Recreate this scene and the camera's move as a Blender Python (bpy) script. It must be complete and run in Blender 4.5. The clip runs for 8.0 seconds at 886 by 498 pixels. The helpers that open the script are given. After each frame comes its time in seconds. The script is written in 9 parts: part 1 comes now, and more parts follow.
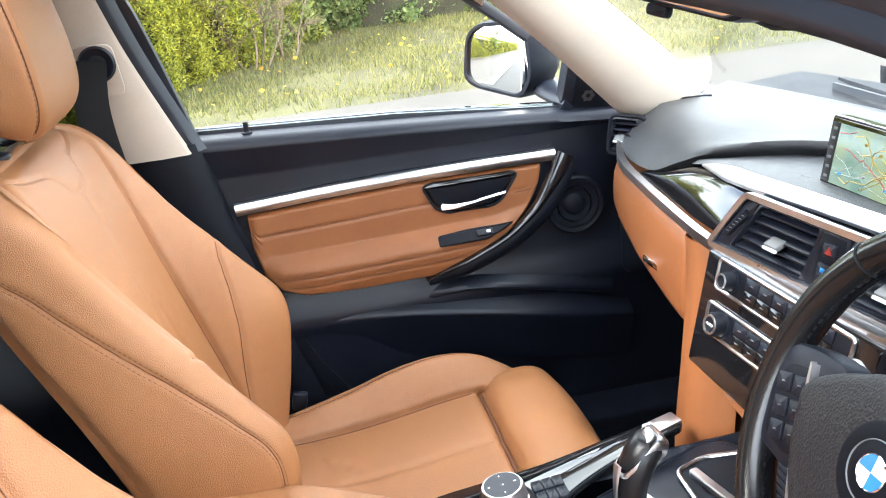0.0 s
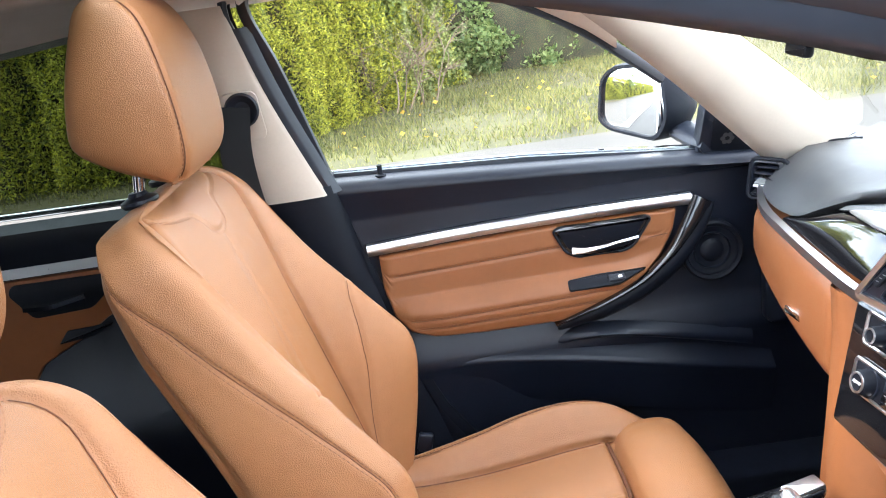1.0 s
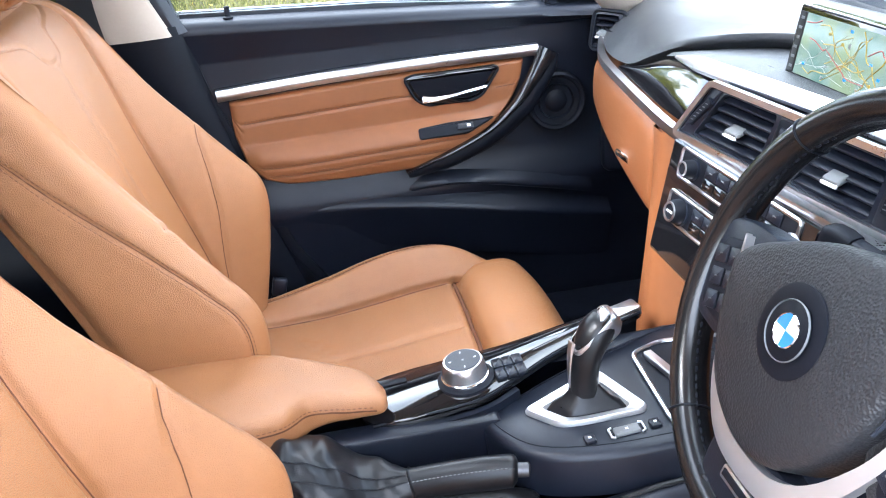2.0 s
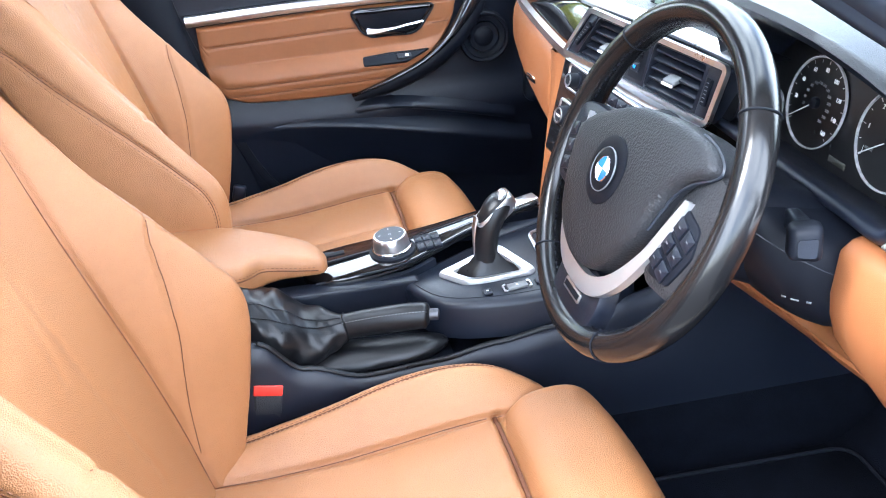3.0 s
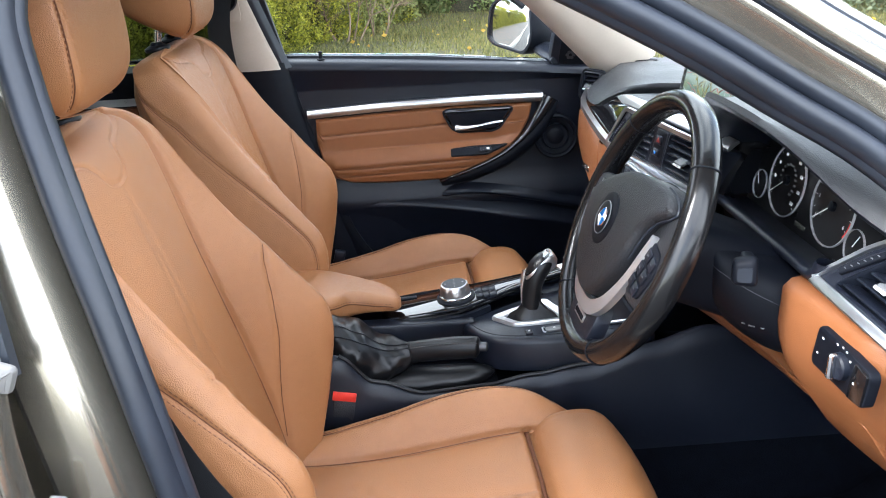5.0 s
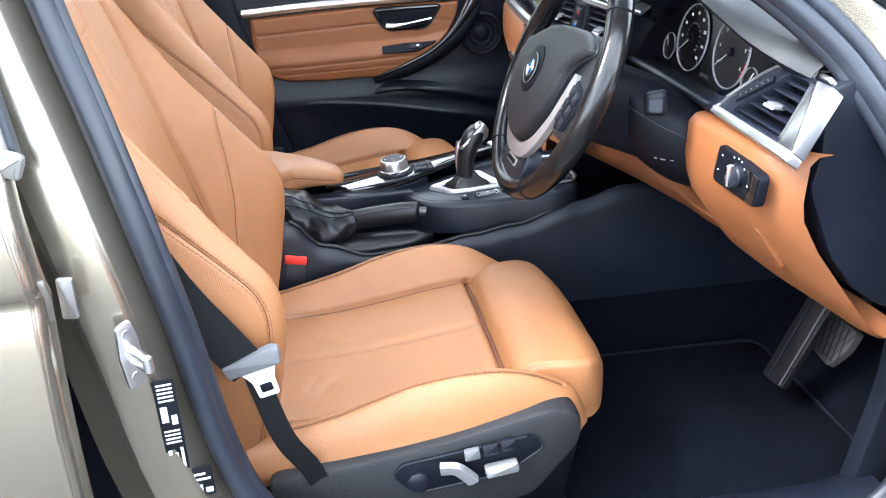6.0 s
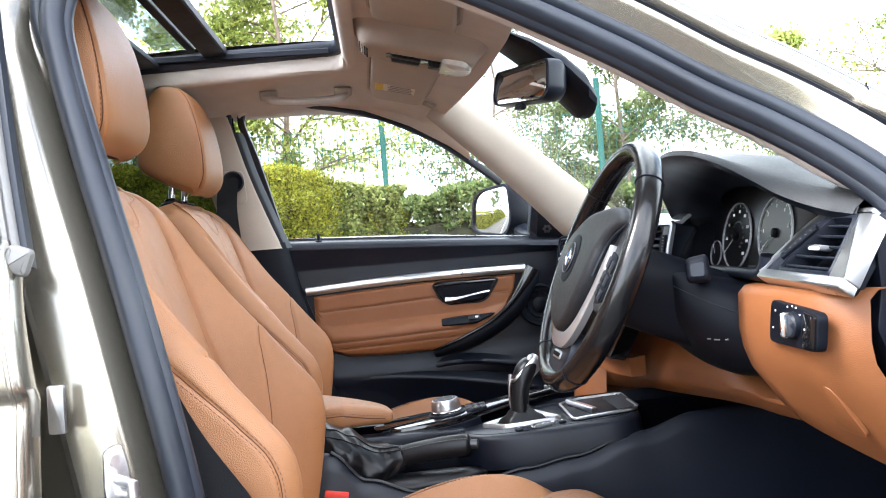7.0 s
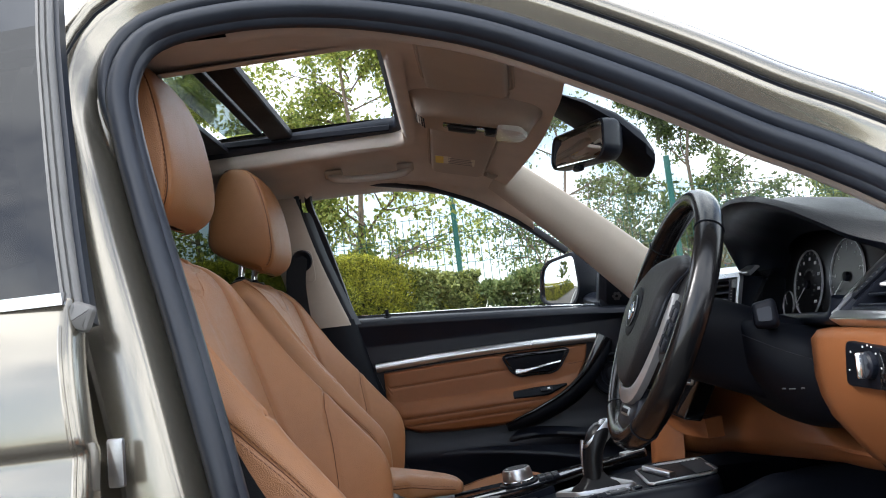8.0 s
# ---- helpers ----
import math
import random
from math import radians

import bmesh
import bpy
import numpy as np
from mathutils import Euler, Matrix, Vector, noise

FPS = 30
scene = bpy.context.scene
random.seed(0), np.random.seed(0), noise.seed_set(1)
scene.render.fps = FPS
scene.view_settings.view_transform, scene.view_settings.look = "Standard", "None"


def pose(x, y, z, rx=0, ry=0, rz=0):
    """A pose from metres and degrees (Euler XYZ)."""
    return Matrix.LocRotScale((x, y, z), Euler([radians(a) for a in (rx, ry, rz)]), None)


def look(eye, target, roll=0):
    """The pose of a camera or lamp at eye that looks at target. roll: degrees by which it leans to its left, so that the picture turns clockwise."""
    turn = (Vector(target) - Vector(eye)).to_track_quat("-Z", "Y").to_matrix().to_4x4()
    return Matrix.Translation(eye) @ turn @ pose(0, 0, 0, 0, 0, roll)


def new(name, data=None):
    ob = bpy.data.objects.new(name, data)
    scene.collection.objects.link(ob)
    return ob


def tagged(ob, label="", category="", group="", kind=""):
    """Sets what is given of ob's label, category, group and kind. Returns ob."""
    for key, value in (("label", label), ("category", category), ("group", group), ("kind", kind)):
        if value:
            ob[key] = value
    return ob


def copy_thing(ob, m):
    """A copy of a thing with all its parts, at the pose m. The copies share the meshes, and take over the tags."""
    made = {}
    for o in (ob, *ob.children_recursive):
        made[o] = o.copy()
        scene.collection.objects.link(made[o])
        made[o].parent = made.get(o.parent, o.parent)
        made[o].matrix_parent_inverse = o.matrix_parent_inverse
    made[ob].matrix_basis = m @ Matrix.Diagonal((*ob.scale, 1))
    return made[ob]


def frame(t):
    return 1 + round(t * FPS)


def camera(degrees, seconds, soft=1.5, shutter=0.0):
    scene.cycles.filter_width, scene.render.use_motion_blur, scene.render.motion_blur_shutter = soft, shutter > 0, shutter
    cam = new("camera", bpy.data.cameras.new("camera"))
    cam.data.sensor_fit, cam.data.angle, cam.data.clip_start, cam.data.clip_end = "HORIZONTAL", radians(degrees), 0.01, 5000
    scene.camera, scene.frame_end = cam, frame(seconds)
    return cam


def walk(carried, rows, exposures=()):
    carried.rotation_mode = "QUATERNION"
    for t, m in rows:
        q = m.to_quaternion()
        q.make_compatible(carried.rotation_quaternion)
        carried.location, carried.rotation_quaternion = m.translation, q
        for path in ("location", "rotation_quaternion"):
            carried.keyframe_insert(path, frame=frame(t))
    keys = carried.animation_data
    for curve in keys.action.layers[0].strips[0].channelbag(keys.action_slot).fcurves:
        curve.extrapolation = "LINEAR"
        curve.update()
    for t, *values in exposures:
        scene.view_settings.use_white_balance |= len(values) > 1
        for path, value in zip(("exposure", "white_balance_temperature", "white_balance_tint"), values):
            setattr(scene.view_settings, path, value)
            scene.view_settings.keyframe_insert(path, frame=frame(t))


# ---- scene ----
cam = camera(53.3, 8.0, soft=1.0)
PATH = [
    (0, (0.127, -0.809, 1.292), (0.409, 1.035, 0.571), -6.3),
    (0.5, (0.138, -0.795, 1.291), (0.171, 1.102, 0.658), -8.2),
    (1, (0.141, -0.803, 1.29), (0.133, 1.106, 0.694), -8.1),
    (1.5, (0.15, -0.81, 1.268), (0.182, 1.071, 0.589), -7.8),
    (2, (0.16, -0.854, 1.259), (0.407, 0.918, 0.365), -5.0),
    (2.2, (0.155, -0.89, 1.262), (0.462, 0.854, 0.332), -4.0),
    (3.3, (0.159, -1.228, 1.282), (0.474, 0.493, 0.314), -2.4),
    (3.5, (0.172, -1.283, 1.292), (0.463, 0.49, 0.414), -2.1),
    (4, (0.174, -1.383, 1.318), (0.327, 0.505, 0.674), -2.2),
    (4.5, (0.189, -1.426, 1.318), (0.299, 0.475, 0.704), -2.1),
    (5, (0.192, -1.449, 1.296), (0.302, 0.413, 0.575), -2.4),
    (5.2, (0.191, -1.463, 1.275), (0.318, 0.346, 0.43), -2.8),
    (6.3, (0.132, -1.636, 1.157), (0.424, 0.165, 0.339), -2.0),
    (6.5, (0.145, -1.636, 1.102), (0.437, 0.255, 0.517), -2.2),
    (7, (0.193, -1.624, 0.952), (0.343, 0.37, 0.925), -4.7),
    (7.5, (0.213, -1.614, 0.899), (0.243, 0.377, 1.089), -6.7),
    (8, (0.215, -1.622, 0.907), (0.212, 0.369, 1.097), -6.8),
]
EXPOSURE = [(0.0, 3.02, 6400, 8), (0.5, 3.05, 6200, 9), (1.5, 3.0, 6050, 9), (2.0, 3.1, 5850, 10), (3.5, 3.2, 5700, 8), (4.0, 2.6, 6200, 8), (4.5, 2.2, 6400, 9), (5.0, 2.25, 6100, 9), (6.5, 2.82, 5950, 8), (7.0, 2.3, 6250, 10), (7.5, 1.5, 6300, 10), (8.0, 1.0, 6300, 10)]
walk(cam, [(t, look(eye, target, roll)) for t, eye, target, roll in PATH], EXPOSURE)

# ---- daylight: bright broken cloud, soft sun from behind the car ----
SUN_EL, SUN_AZ = 46.0, 254.0
world = bpy.data.worlds.new("world")
scene.world = world
world.use_nodes = True
wn, wl = world.node_tree.nodes, world.node_tree.links
wn.clear()
w_out, w_bg = wn.new("ShaderNodeOutputWorld"), wn.new("ShaderNodeBackground")
w_sky = wn.new("ShaderNodeTexSky")
w_sky.sky_type, w_sky.sun_disc = "NISHITA", False
w_sky.sun_elevation, w_sky.sun_rotation = radians(SUN_EL), radians(SUN_AZ)
w_co, w_no = wn.new("ShaderNodeTexCoord"), wn.new("ShaderNodeTexNoise")
w_no.inputs["Scale"].default_value, w_no.inputs["Detail"].default_value = 2.2, 9.0
w_no.inputs["Roughness"].default_value = 0.62
w_ra = wn.new("ShaderNodeValToRGB")
w_ra.color_ramp.elements[0].position, w_ra.color_ramp.elements[0].color = 0.41, (0.10, 0.10, 0.10, 1)
w_ra.color_ramp.elements[1].position, w_ra.color_ramp.elements[1].color = 0.57, (1, 1, 1, 1)
w_mix = wn.new("ShaderNodeMixRGB")
w_mix.inputs[2].default_value = (11.0, 11.3, 11.8, 1)
wl.new(w_co.outputs["Generated"], w_no.inputs["Vector"])
wl.new(w_no.outputs["Fac"], w_ra.inputs[0])
wl.new(w_ra.outputs[0], w_mix.inputs[0])
wl.new(w_sky.outputs[0], w_mix.inputs[1])
wl.new(w_mix.outputs[0], w_bg.inputs[0])
w_bg.inputs[1].default_value = 0.15
wl.new(w_bg.outputs[0], w_out.inputs[0])
sun = new("sun", bpy.data.lights.new("sun", "SUN"))
sun.data.energy, sun.data.angle, sun.data.color = 1.6, radians(20), (1.0, 0.96, 0.91)
az = radians(SUN_AZ)
sun.matrix_world = look(Vector((math.sin(az), math.cos(az), math.tan(radians(SUN_EL)))) * 20, (0, 0, 0))

# ---- materials ----
def material(name, colour, rough=0.5, metal=0.0, spread=0.12, scale=8.0, grain=0.0, grain_scale=400.0, cells=False, coat=0.0,
             wear=0.08, sheen=0.0, spec=0.5, stretch=None, per_piece=0.0):
    """A surface with large and fine variation of colour and gloss, and a fine relief."""
    m = bpy.data.materials.new(name)
    m.use_nodes = True
    n, k = m.node_tree.nodes, m.node_tree.links
    b = n["Principled BSDF"]
    b.inputs["Metallic"].default_value, b.inputs["Roughness"].default_value = metal, rough
    b.inputs["Coat Weight"].default_value, b.inputs["Coat Roughness"].default_value = coat, 0.06
    b.inputs["Sheen Weight"].default_value, b.inputs["Specular IOR Level"].default_value = sheen, spec
    co, mp = n.new("ShaderNodeTexCoord"), n.new("ShaderNodeMapping")
    k.new(co.outputs["Object"], mp.inputs[0])
    if stretch:
        mp.inputs["Scale"].default_value = stretch
    big, fine = n.new("ShaderNodeTexNoise"), n.new("ShaderNodeTexNoise")
    big.inputs["Scale"].default_value, big.inputs["Detail"].default_value = scale, 5.0
    fine.inputs["Scale"].default_value, fine.inputs["Detail"].default_value = scale * 14, 3.0
    k.new(mp.outputs[0], big.inputs["Vector"]), k.new(mp.outputs[0], fine.inputs["Vector"])
    add = n.new("ShaderNodeMath")
    add.operation = "MULTIPLY_ADD"
    add.inputs[1].default_value = 0.35
    k.new(fine.outputs["Fac"], add.inputs[0]), k.new(big.outputs["Fac"], add.inputs[2])
    ramp = n.new("ShaderNodeValToRGB")
    c = Vector(colour)
    lo, hi = c * (1 - spread), c * (1 + spread)
    ramp.color_ramp.elements[0].position, ramp.color_ramp.elements[0].color = 0.45, (*lo, 1)
    ramp.color_ramp.elements[1].position, ramp.color_ramp.elements[1].color = 0.92, (*hi, 1)
    k.new(add.outputs[0], ramp.inputs[0])
    colour_out = ramp.outputs[0]
    if per_piece:
        info, hsv, mr = n.new("ShaderNodeObjectInfo"), n.new("ShaderNodeHueSaturation"), n.new("ShaderNodeMapRange")
        mr.inputs[3].default_value, mr.inputs[4].default_value = 1 - per_piece, 1 + per_piece
        k.new(info.outputs["Random"], mr.inputs[0]), k.new(mr.outputs[0], hsv.inputs["Value"])
        k.new(colour_out, hsv.inputs["Color"])
        colour_out = hsv.outputs[0]
    k.new(colour_out, b.inputs["Base Color"])
    rr = n.new("ShaderNodeMapRange")
    rr.inputs[1].default_value, rr.inputs[2].default_value = 0.4, 0.95
    rr.inputs[3].default_value, rr.inputs[4].default_value = max(0.02, rough - wear), min(1, rough + wear)
    k.new(add.outputs[0], rr.inputs[0]), k.new(rr.outputs[0], b.inputs["Roughness"])
    if grain:
        tex = n.new("ShaderNodeTexVoronoi" if cells else "ShaderNodeTexNoise")
        tex.inputs["Scale"].default_value = grain_scale
        bump = n.new("ShaderNodeBump")
        bump.inputs["Strength"].default_value, bump.inputs["Distance"].default_value = grain, 0.0012
        k.new(mp.outputs[0], tex.inputs["Vector"])
        k.new(tex.outputs["Distance" if cells else "Fac"], bump.inputs["Height"])
        k.new(bump.outputs[0], b.inputs["Normal"])
        if coat:
            k.new(bump.outputs[0], b.inputs["Coat Normal"])
    return m


def glass_material(name, tint, gloss_rough=0.0, sheen=0.05):
    m = bpy.data.materials.new(name)
    m.use_nodes = True
    n, k = m.node_tree.nodes, m.node_tree.links
    n.remove(n["Principled BSDF"])
    tr, gl, mix, lw = (n.new("ShaderNode" + x) for x in ("BsdfTransparent", "BsdfGlossy", "MixShader", "LayerWeight"))
    pw, ad = n.new("ShaderNodeMath"), n.new("ShaderNodeMath")
    pw.operation, ad.operation = "POWER", "MULTIPLY_ADD"
    pw.inputs[1].default_value, ad.inputs[1].default_value, ad.inputs[2].default_value = 5.0, 0.99 - sheen, sheen
    tr.inputs[0].default_value, gl.inputs["Roughness"].default_value = (*tint, 1), gloss_rough
    k.new(lw.outputs["Facing"], pw.inputs[0]), k.new(pw.outputs[0], ad.inputs[0]), k.new(ad.outputs[0], mix.inputs[0])
    k.new(tr.outputs[0], mix.inputs[1]), k.new(gl.outputs[0], mix.inputs[2])
    k.new(mix.outputs[0], n["Material Output"].inputs[0])
    return m


def leaf_material(name, a, b_, rough=0.55):
    """Leaves of two greens, varied leaf by leaf, a little light passing through."""
    m = bpy.data.materials.new(name)
    m.use_nodes = True
    n, k = m.node_tree.nodes, m.node_tree.links
    b = n["Principled BSDF"]
    geo, ramp = n.new("ShaderNodeNewGeometry"), n.new("ShaderNodeValToRGB")
    ramp.color_ramp.elements[0].color, ramp.color_ramp.elements[1].color = (*a, 1), (*b_, 1)
    k.new(geo.outputs["Random Per Island"], ramp.inputs[0])
    b.inputs["Roughness"].default_value = rough
    tl, mix = n.new("ShaderNodeBsdfTranslucent"), n.new("ShaderNodeMixShader")
    mix.inputs[0].default_value = 0.42
    k.new(ramp.outputs[0], b.inputs["Base Color"]), k.new(ramp.outputs[0], tl.inputs[0])
    k.new(b.outputs[0], mix.inputs[1]), k.new(tl.outputs[0], mix.inputs[2])
    k.new(mix.outputs[0], n["Material Output"].inputs[0])
    return m


def lit_screen(name, strength):
    """The navigation display: green land, pale roads and patches, glowing softly."""
    m = bpy.data.materials.new(name)
    m.use_nodes = True
    n, k = m.node_tree.nodes, m.node_tree.links
    b = n["Principled BSDF"]
    co, no, ramp = n.new("ShaderNodeTexCoord"), n.new("ShaderNodeTexNoise"), n.new("ShaderNodeValToRGB")
    no.inputs["Scale"].default_value, no.inputs["Detail"].default_value = 26.0, 4.0
    e = ramp.color_ramp.elements
    e[0].position, e[0].color = 0.35, (0.20, 0.42, 0.34, 1)
    e[1].position, e[1].color = 0.62, (0.46, 0.60, 0.36, 1)
    mid = e.new(0.5)
    mid.color = (0.42, 0.60, 0.50, 1)
    k.new(co.outputs["Object"], no.inputs["Vector"]), k.new(no.outputs["Fac"], ramp.inputs[0])
    k.new(ramp.outputs[0], b.inputs["Emission Color"])
    b.inputs["Base Color"].default_value = (0.01, 0.01, 0.01, 1)
    b.inputs["Emission Strength"].default_value, b.inputs["Roughness"].default_value = strength, 0.25
    return m


LEATHER = material("tan_leather", (0.328, 0.143, 0.056), 0.39, spread=0.10, scale=5, grain=0.46, grain_scale=780, cells=True, spec=0.52)
LEATHER_SMOOTH = material("tan_leather_fine", (0.215, 0.079, 0.029), 0.42, spread=0.09, scale=6, grain=0.18, grain_scale=800, cells=True, spec=0.34)
THREAD = material("dark_tan_thread", (0.15, 0.060, 0.026), 0.7, spread=0.2, scale=60)
TAN_THREAD = material("tan_thread", (0.25, 0.105, 0.044), 0.7, spread=0.2, scale=60)
SEAM = material("dark_seam", (0.11, 0.038, 0.014), 0.8, scale=40)
BLACK = material("black_soft_plastic", (0.0068, 0.0090, 0.0158), 0.37, spread=0.2, scale=10, grain=0.12, grain_scale=1100, cells=True, spec=0.34)
BLACK_MAT = material("black_matt_plastic", (0.0045, 0.0058, 0.0100), 0.55, spread=0.2, scale=12, grain=0.08, grain_scale=1100, spec=0.18)
DASH = material("anthracite_dash_skin", (0.036, 0.0375, 0.041), 0.46, spread=0.12, scale=9, grain=0.35, grain_scale=700, cells=True, spec=0.36)
BLACK_LEATHER = material("black_leather", (0.007, 0.0072, 0.0085), 0.34, spread=0.15, scale=14, grain=0.10, grain_scale=900, cells=True, spec=0.32)
WHEEL_LEATHER = material("worn_wheel_leather", (0.006, 0.006, 0.0068), 0.22, spread=0.25, scale=12, grain=0.03, grain_scale=900, cells=True, wear=0.06)
COVER = material("grained_black_cover", (0.016, 0.0165, 0.019), 0.46, spread=0.2, scale=9, grain=0.45, grain_scale=420, cells=True, spec=0.38)
GLOSS = material("gloss_black", (0.006, 0.006, 0.007), 0.05, coat=0.4, wear=0.02)
CHROME = material("satin_chrome", (0.74, 0.75, 0.77), 0.22, metal=1.0, spread=0.05, scale=20, wear=0.05)
ALU = material("brushed_aluminium", (0.62, 0.63, 0.65), 0.30, metal=1.0, spread=0.03, scale=25, wear=0.04)
BRIGHT = material("polished_chrome", (0.85, 0.86, 0.88), 0.08, metal=1.0, spread=0.03, wear=0.03)
SILVER = material("silver_plastic", (0.54, 0.54, 0.55), 0.30, metal=0.75, spread=0.02, scale=12, wear=0.02)
HEADLINER = material("beige_headliner", (0.62, 0.545, 0.475), 0.95, spread=0.06, scale=20, grain=0.35, grain_scale=900, sheen=0.2, spec=0.2)
BEIGE = material("beige_pillar_trim", (0.46, 0.395, 0.33), 0.75, spread=0.05, scale=16, grain=0.2, grain_scale=900, spec=0.3)
FRAME_GREY = material("grey_frame_rubber", (0.16, 0.155, 0.148), 0.34, spread=0.12, scale=18)
RUBBER = material("black_rubber", (0.014, 0.018, 0.027), 0.42, spread=0.25, scale=14, wear=0.1)
PAINT = material("bronze_metallic_paint", (0.31, 0.28, 0.225), 0.24, metal=0.85, spread=0.02, scale=5, coat=1.0, wear=0.01)
CARPET = material("black_carpet", (0.0034, 0.0044, 0.0075), 0.98, spread=0.35, scale=30, grain=0.9, grain_scale=500, spec=0.04)
WEBBING = material("black_webbing", (0.007, 0.0075, 0.009), 0.75, spread=0.2, scale=60, grain=0.5, grain_scale=900, stretch=(1, 4, 1), spec=0.2)
PEDAL = material("worn_pedal_rubber", (0.045, 0.043, 0.042), 0.6, spread=0.3, scale=40)
GREY_PLASTIC = material("grey_plastic", (0.13, 0.135, 0.14), 0.5, spread=0.08)
WHITE_PLASTIC = material("white_plastic", (0.72, 0.72, 0.72), 0.4, spread=0.04)
RED = material("red_plastic", (0.72, 0.045, 0.03), 0.4, spread=0.06)
MARK = material("white_marking", (0.75, 0.75, 0.75), 0.6, spread=0.03)
PAPER = material("label_paper", (0.68, 0.63, 0.50), 0.7, spread=0.05, scale=30)
YELLOW = material("yellow_label", (0.75, 0.55, 0.08), 0.7)
BLUE = material("blue_enamel", (0.03, 0.22, 0.62), 0.2, coat=0.6)
AMBER = material("amber_lens", (0.85, 0.55, 0.22), 0.3)
LENS = material("clear_lamp_lens", (0.70, 0.68, 0.64), 0.25, coat=0.6)
STEEL = material("zinc_steel", (0.66, 0.66, 0.67), 0.34, metal=1.0, spread=0.12, scale=30)
MAP_RED = material("map_red_line", (0.22, 0.02, 0.015), 0.4)
MAP_YELLOW = material("map_yellow_line", (0.25, 0.17, 0.02), 0.4)
MAP_PALE = material("map_pale_line", (0.22, 0.22, 0.2), 0.4)
GAUGE_RING = material("pale_gauge_ring", (0.42, 0.42, 0.43), 0.3, metal=0.2, spread=0.04)
BARREL = material("dark_metal", (0.08, 0.08, 0.085), 0.4, metal=0.7)
WINDOW = glass_material("window_glass", (0.93, 0.96, 0.95))
SCREEN_GLASS = glass_material("windscreen_glass", (0.90, 0.94, 0.92))
REAR_TINT = glass_material("privacy_glass", (0.10, 0.115, 0.105))
TINT = glass_material("tinted_glass", (0.03, 0.032, 0.036), 0.0, 0.07)
SUNGLASS = glass_material("sunroof_glass", (0.62, 0.68, 0.66))
MIRROR = material("mirror_silver", (0.88, 0.89, 0.89), 0.015, metal=1.0, spread=0.01, wear=0.005)
NAV = lit_screen("navigation_map", 0.11)
DIM_MARK = material("dim_readout", (0.035, 0.036, 0.030), 0.5)
DIAL = material("dial_black", (0.008, 0.008, 0.009), 0.35)
ASPHALT = material("pale_asphalt", (0.045, 0.043, 0.041), 0.9, spread=0.3, scale=1.3, grain=0.8, grain_scale=90)
PAVING = material("pale_pavement", (0.066, 0.058, 0.050), 0.9, spread=0.2, scale=1.5, grain=0.6, grain_scale=80)
KERB = material("kerb_concrete", (0.36, 0.35, 0.33), 0.9, spread=0.2, scale=6, grain=0.6, grain_scale=120, per_piece=0.12)
SOIL = material("grassy_soil", (0.062, 0.058, 0.022), 0.98, spread=0.5, scale=1.2, grain=0.8, grain_scale=60)
BARK = material("bark", (0.20, 0.15, 0.115), 0.9, spread=0.35, scale=12, grain=0.8, grain_scale=60)
TWIG = material("bare_twig", (0.17, 0.12, 0.08), 0.9, spread=0.3, scale=20)
FENCE = material("green_fence_coating", (0.015, 0.12, 0.10), 0.5, spread=0.15, scale=20)
CONIFER = leaf_material("yellow_green_conifer", (0.060, 0.085, 0.011), (0.56, 0.54, 0.058))
IVY = leaf_material("ivy_leaf", (0.07, 0.115, 0.035), (0.28, 0.34, 0.12))
BIRCH = leaf_material("birch_leaf", (0.16, 0.23, 0.05), (0.56, 0.58, 0.16))
GRASS = leaf_material("grass_blade", (0.060, 0.075, 0.017), (0.27, 0.245, 0.085), 0.7)
PRIVET = leaf_material("privet_leaf", (0.06, 0.09, 0.022), (0.43, 0.46, 0.15))
GREYLEAF = leaf_material("grey_green_leaf", (0.10, 0.13, 0.07), (0.26, 0.29, 0.18))
YLEAF = leaf_material("fallen_leaf", (0.45, 0.25, 0.03), (0.70, 0.50, 0.08))

# ---- helpers for shapes ----
ORIGIN = {}


def thing(name, label, category, origin=(0, 0, 0), group="", kind=""):
    ob = new(name)
    ob.location = origin
    ORIGIN[ob.name] = Vector(origin)
    return tagged(ob, label, category, group, kind)


def finish(name, verts, faces, mat, smooth=True, sharp=40):
    me = bpy.data.meshes.new(name)
    me.from_pydata([tuple(v) for v in verts], [], faces)
    me.materials.append(mat)
    if smooth:
        me.polygons.foreach_set("use_smooth", [True] * len(me.polygons))
        me.set_sharp_from_angle(angle=radians(sharp))
    me.update()
    return me


class Shape:
    """Points and faces gathered for one mesh, in the world's metres."""

    def __init__(self):
        self.v, self.f = [], []

    def add(self, verts, faces):
        k = len(self.v)
        self.v += [Vector(p) for p in verts]
        self.f += [tuple(i + k for i in f) for f in faces]
        return self

    def join(self, other):
        return self.add(other.v, other.f)


def part(name, shape, mat, parent=None, label="", smooth=True, sharp=40, origin=None):
    """One mesh object under a thing or a part, from a Shape in world metres."""
    o = ORIGIN[parent.name] if parent else Vector(origin or (0, 0, 0))
    ob = new(name, finish(name, [p - o for p in shape.v], shape.f, mat, smooth, sharp))
    ORIGIN[ob.name] = o
    if parent:
        ob.parent = parent
    else:
        ob.location = o
    return tagged(ob, label)


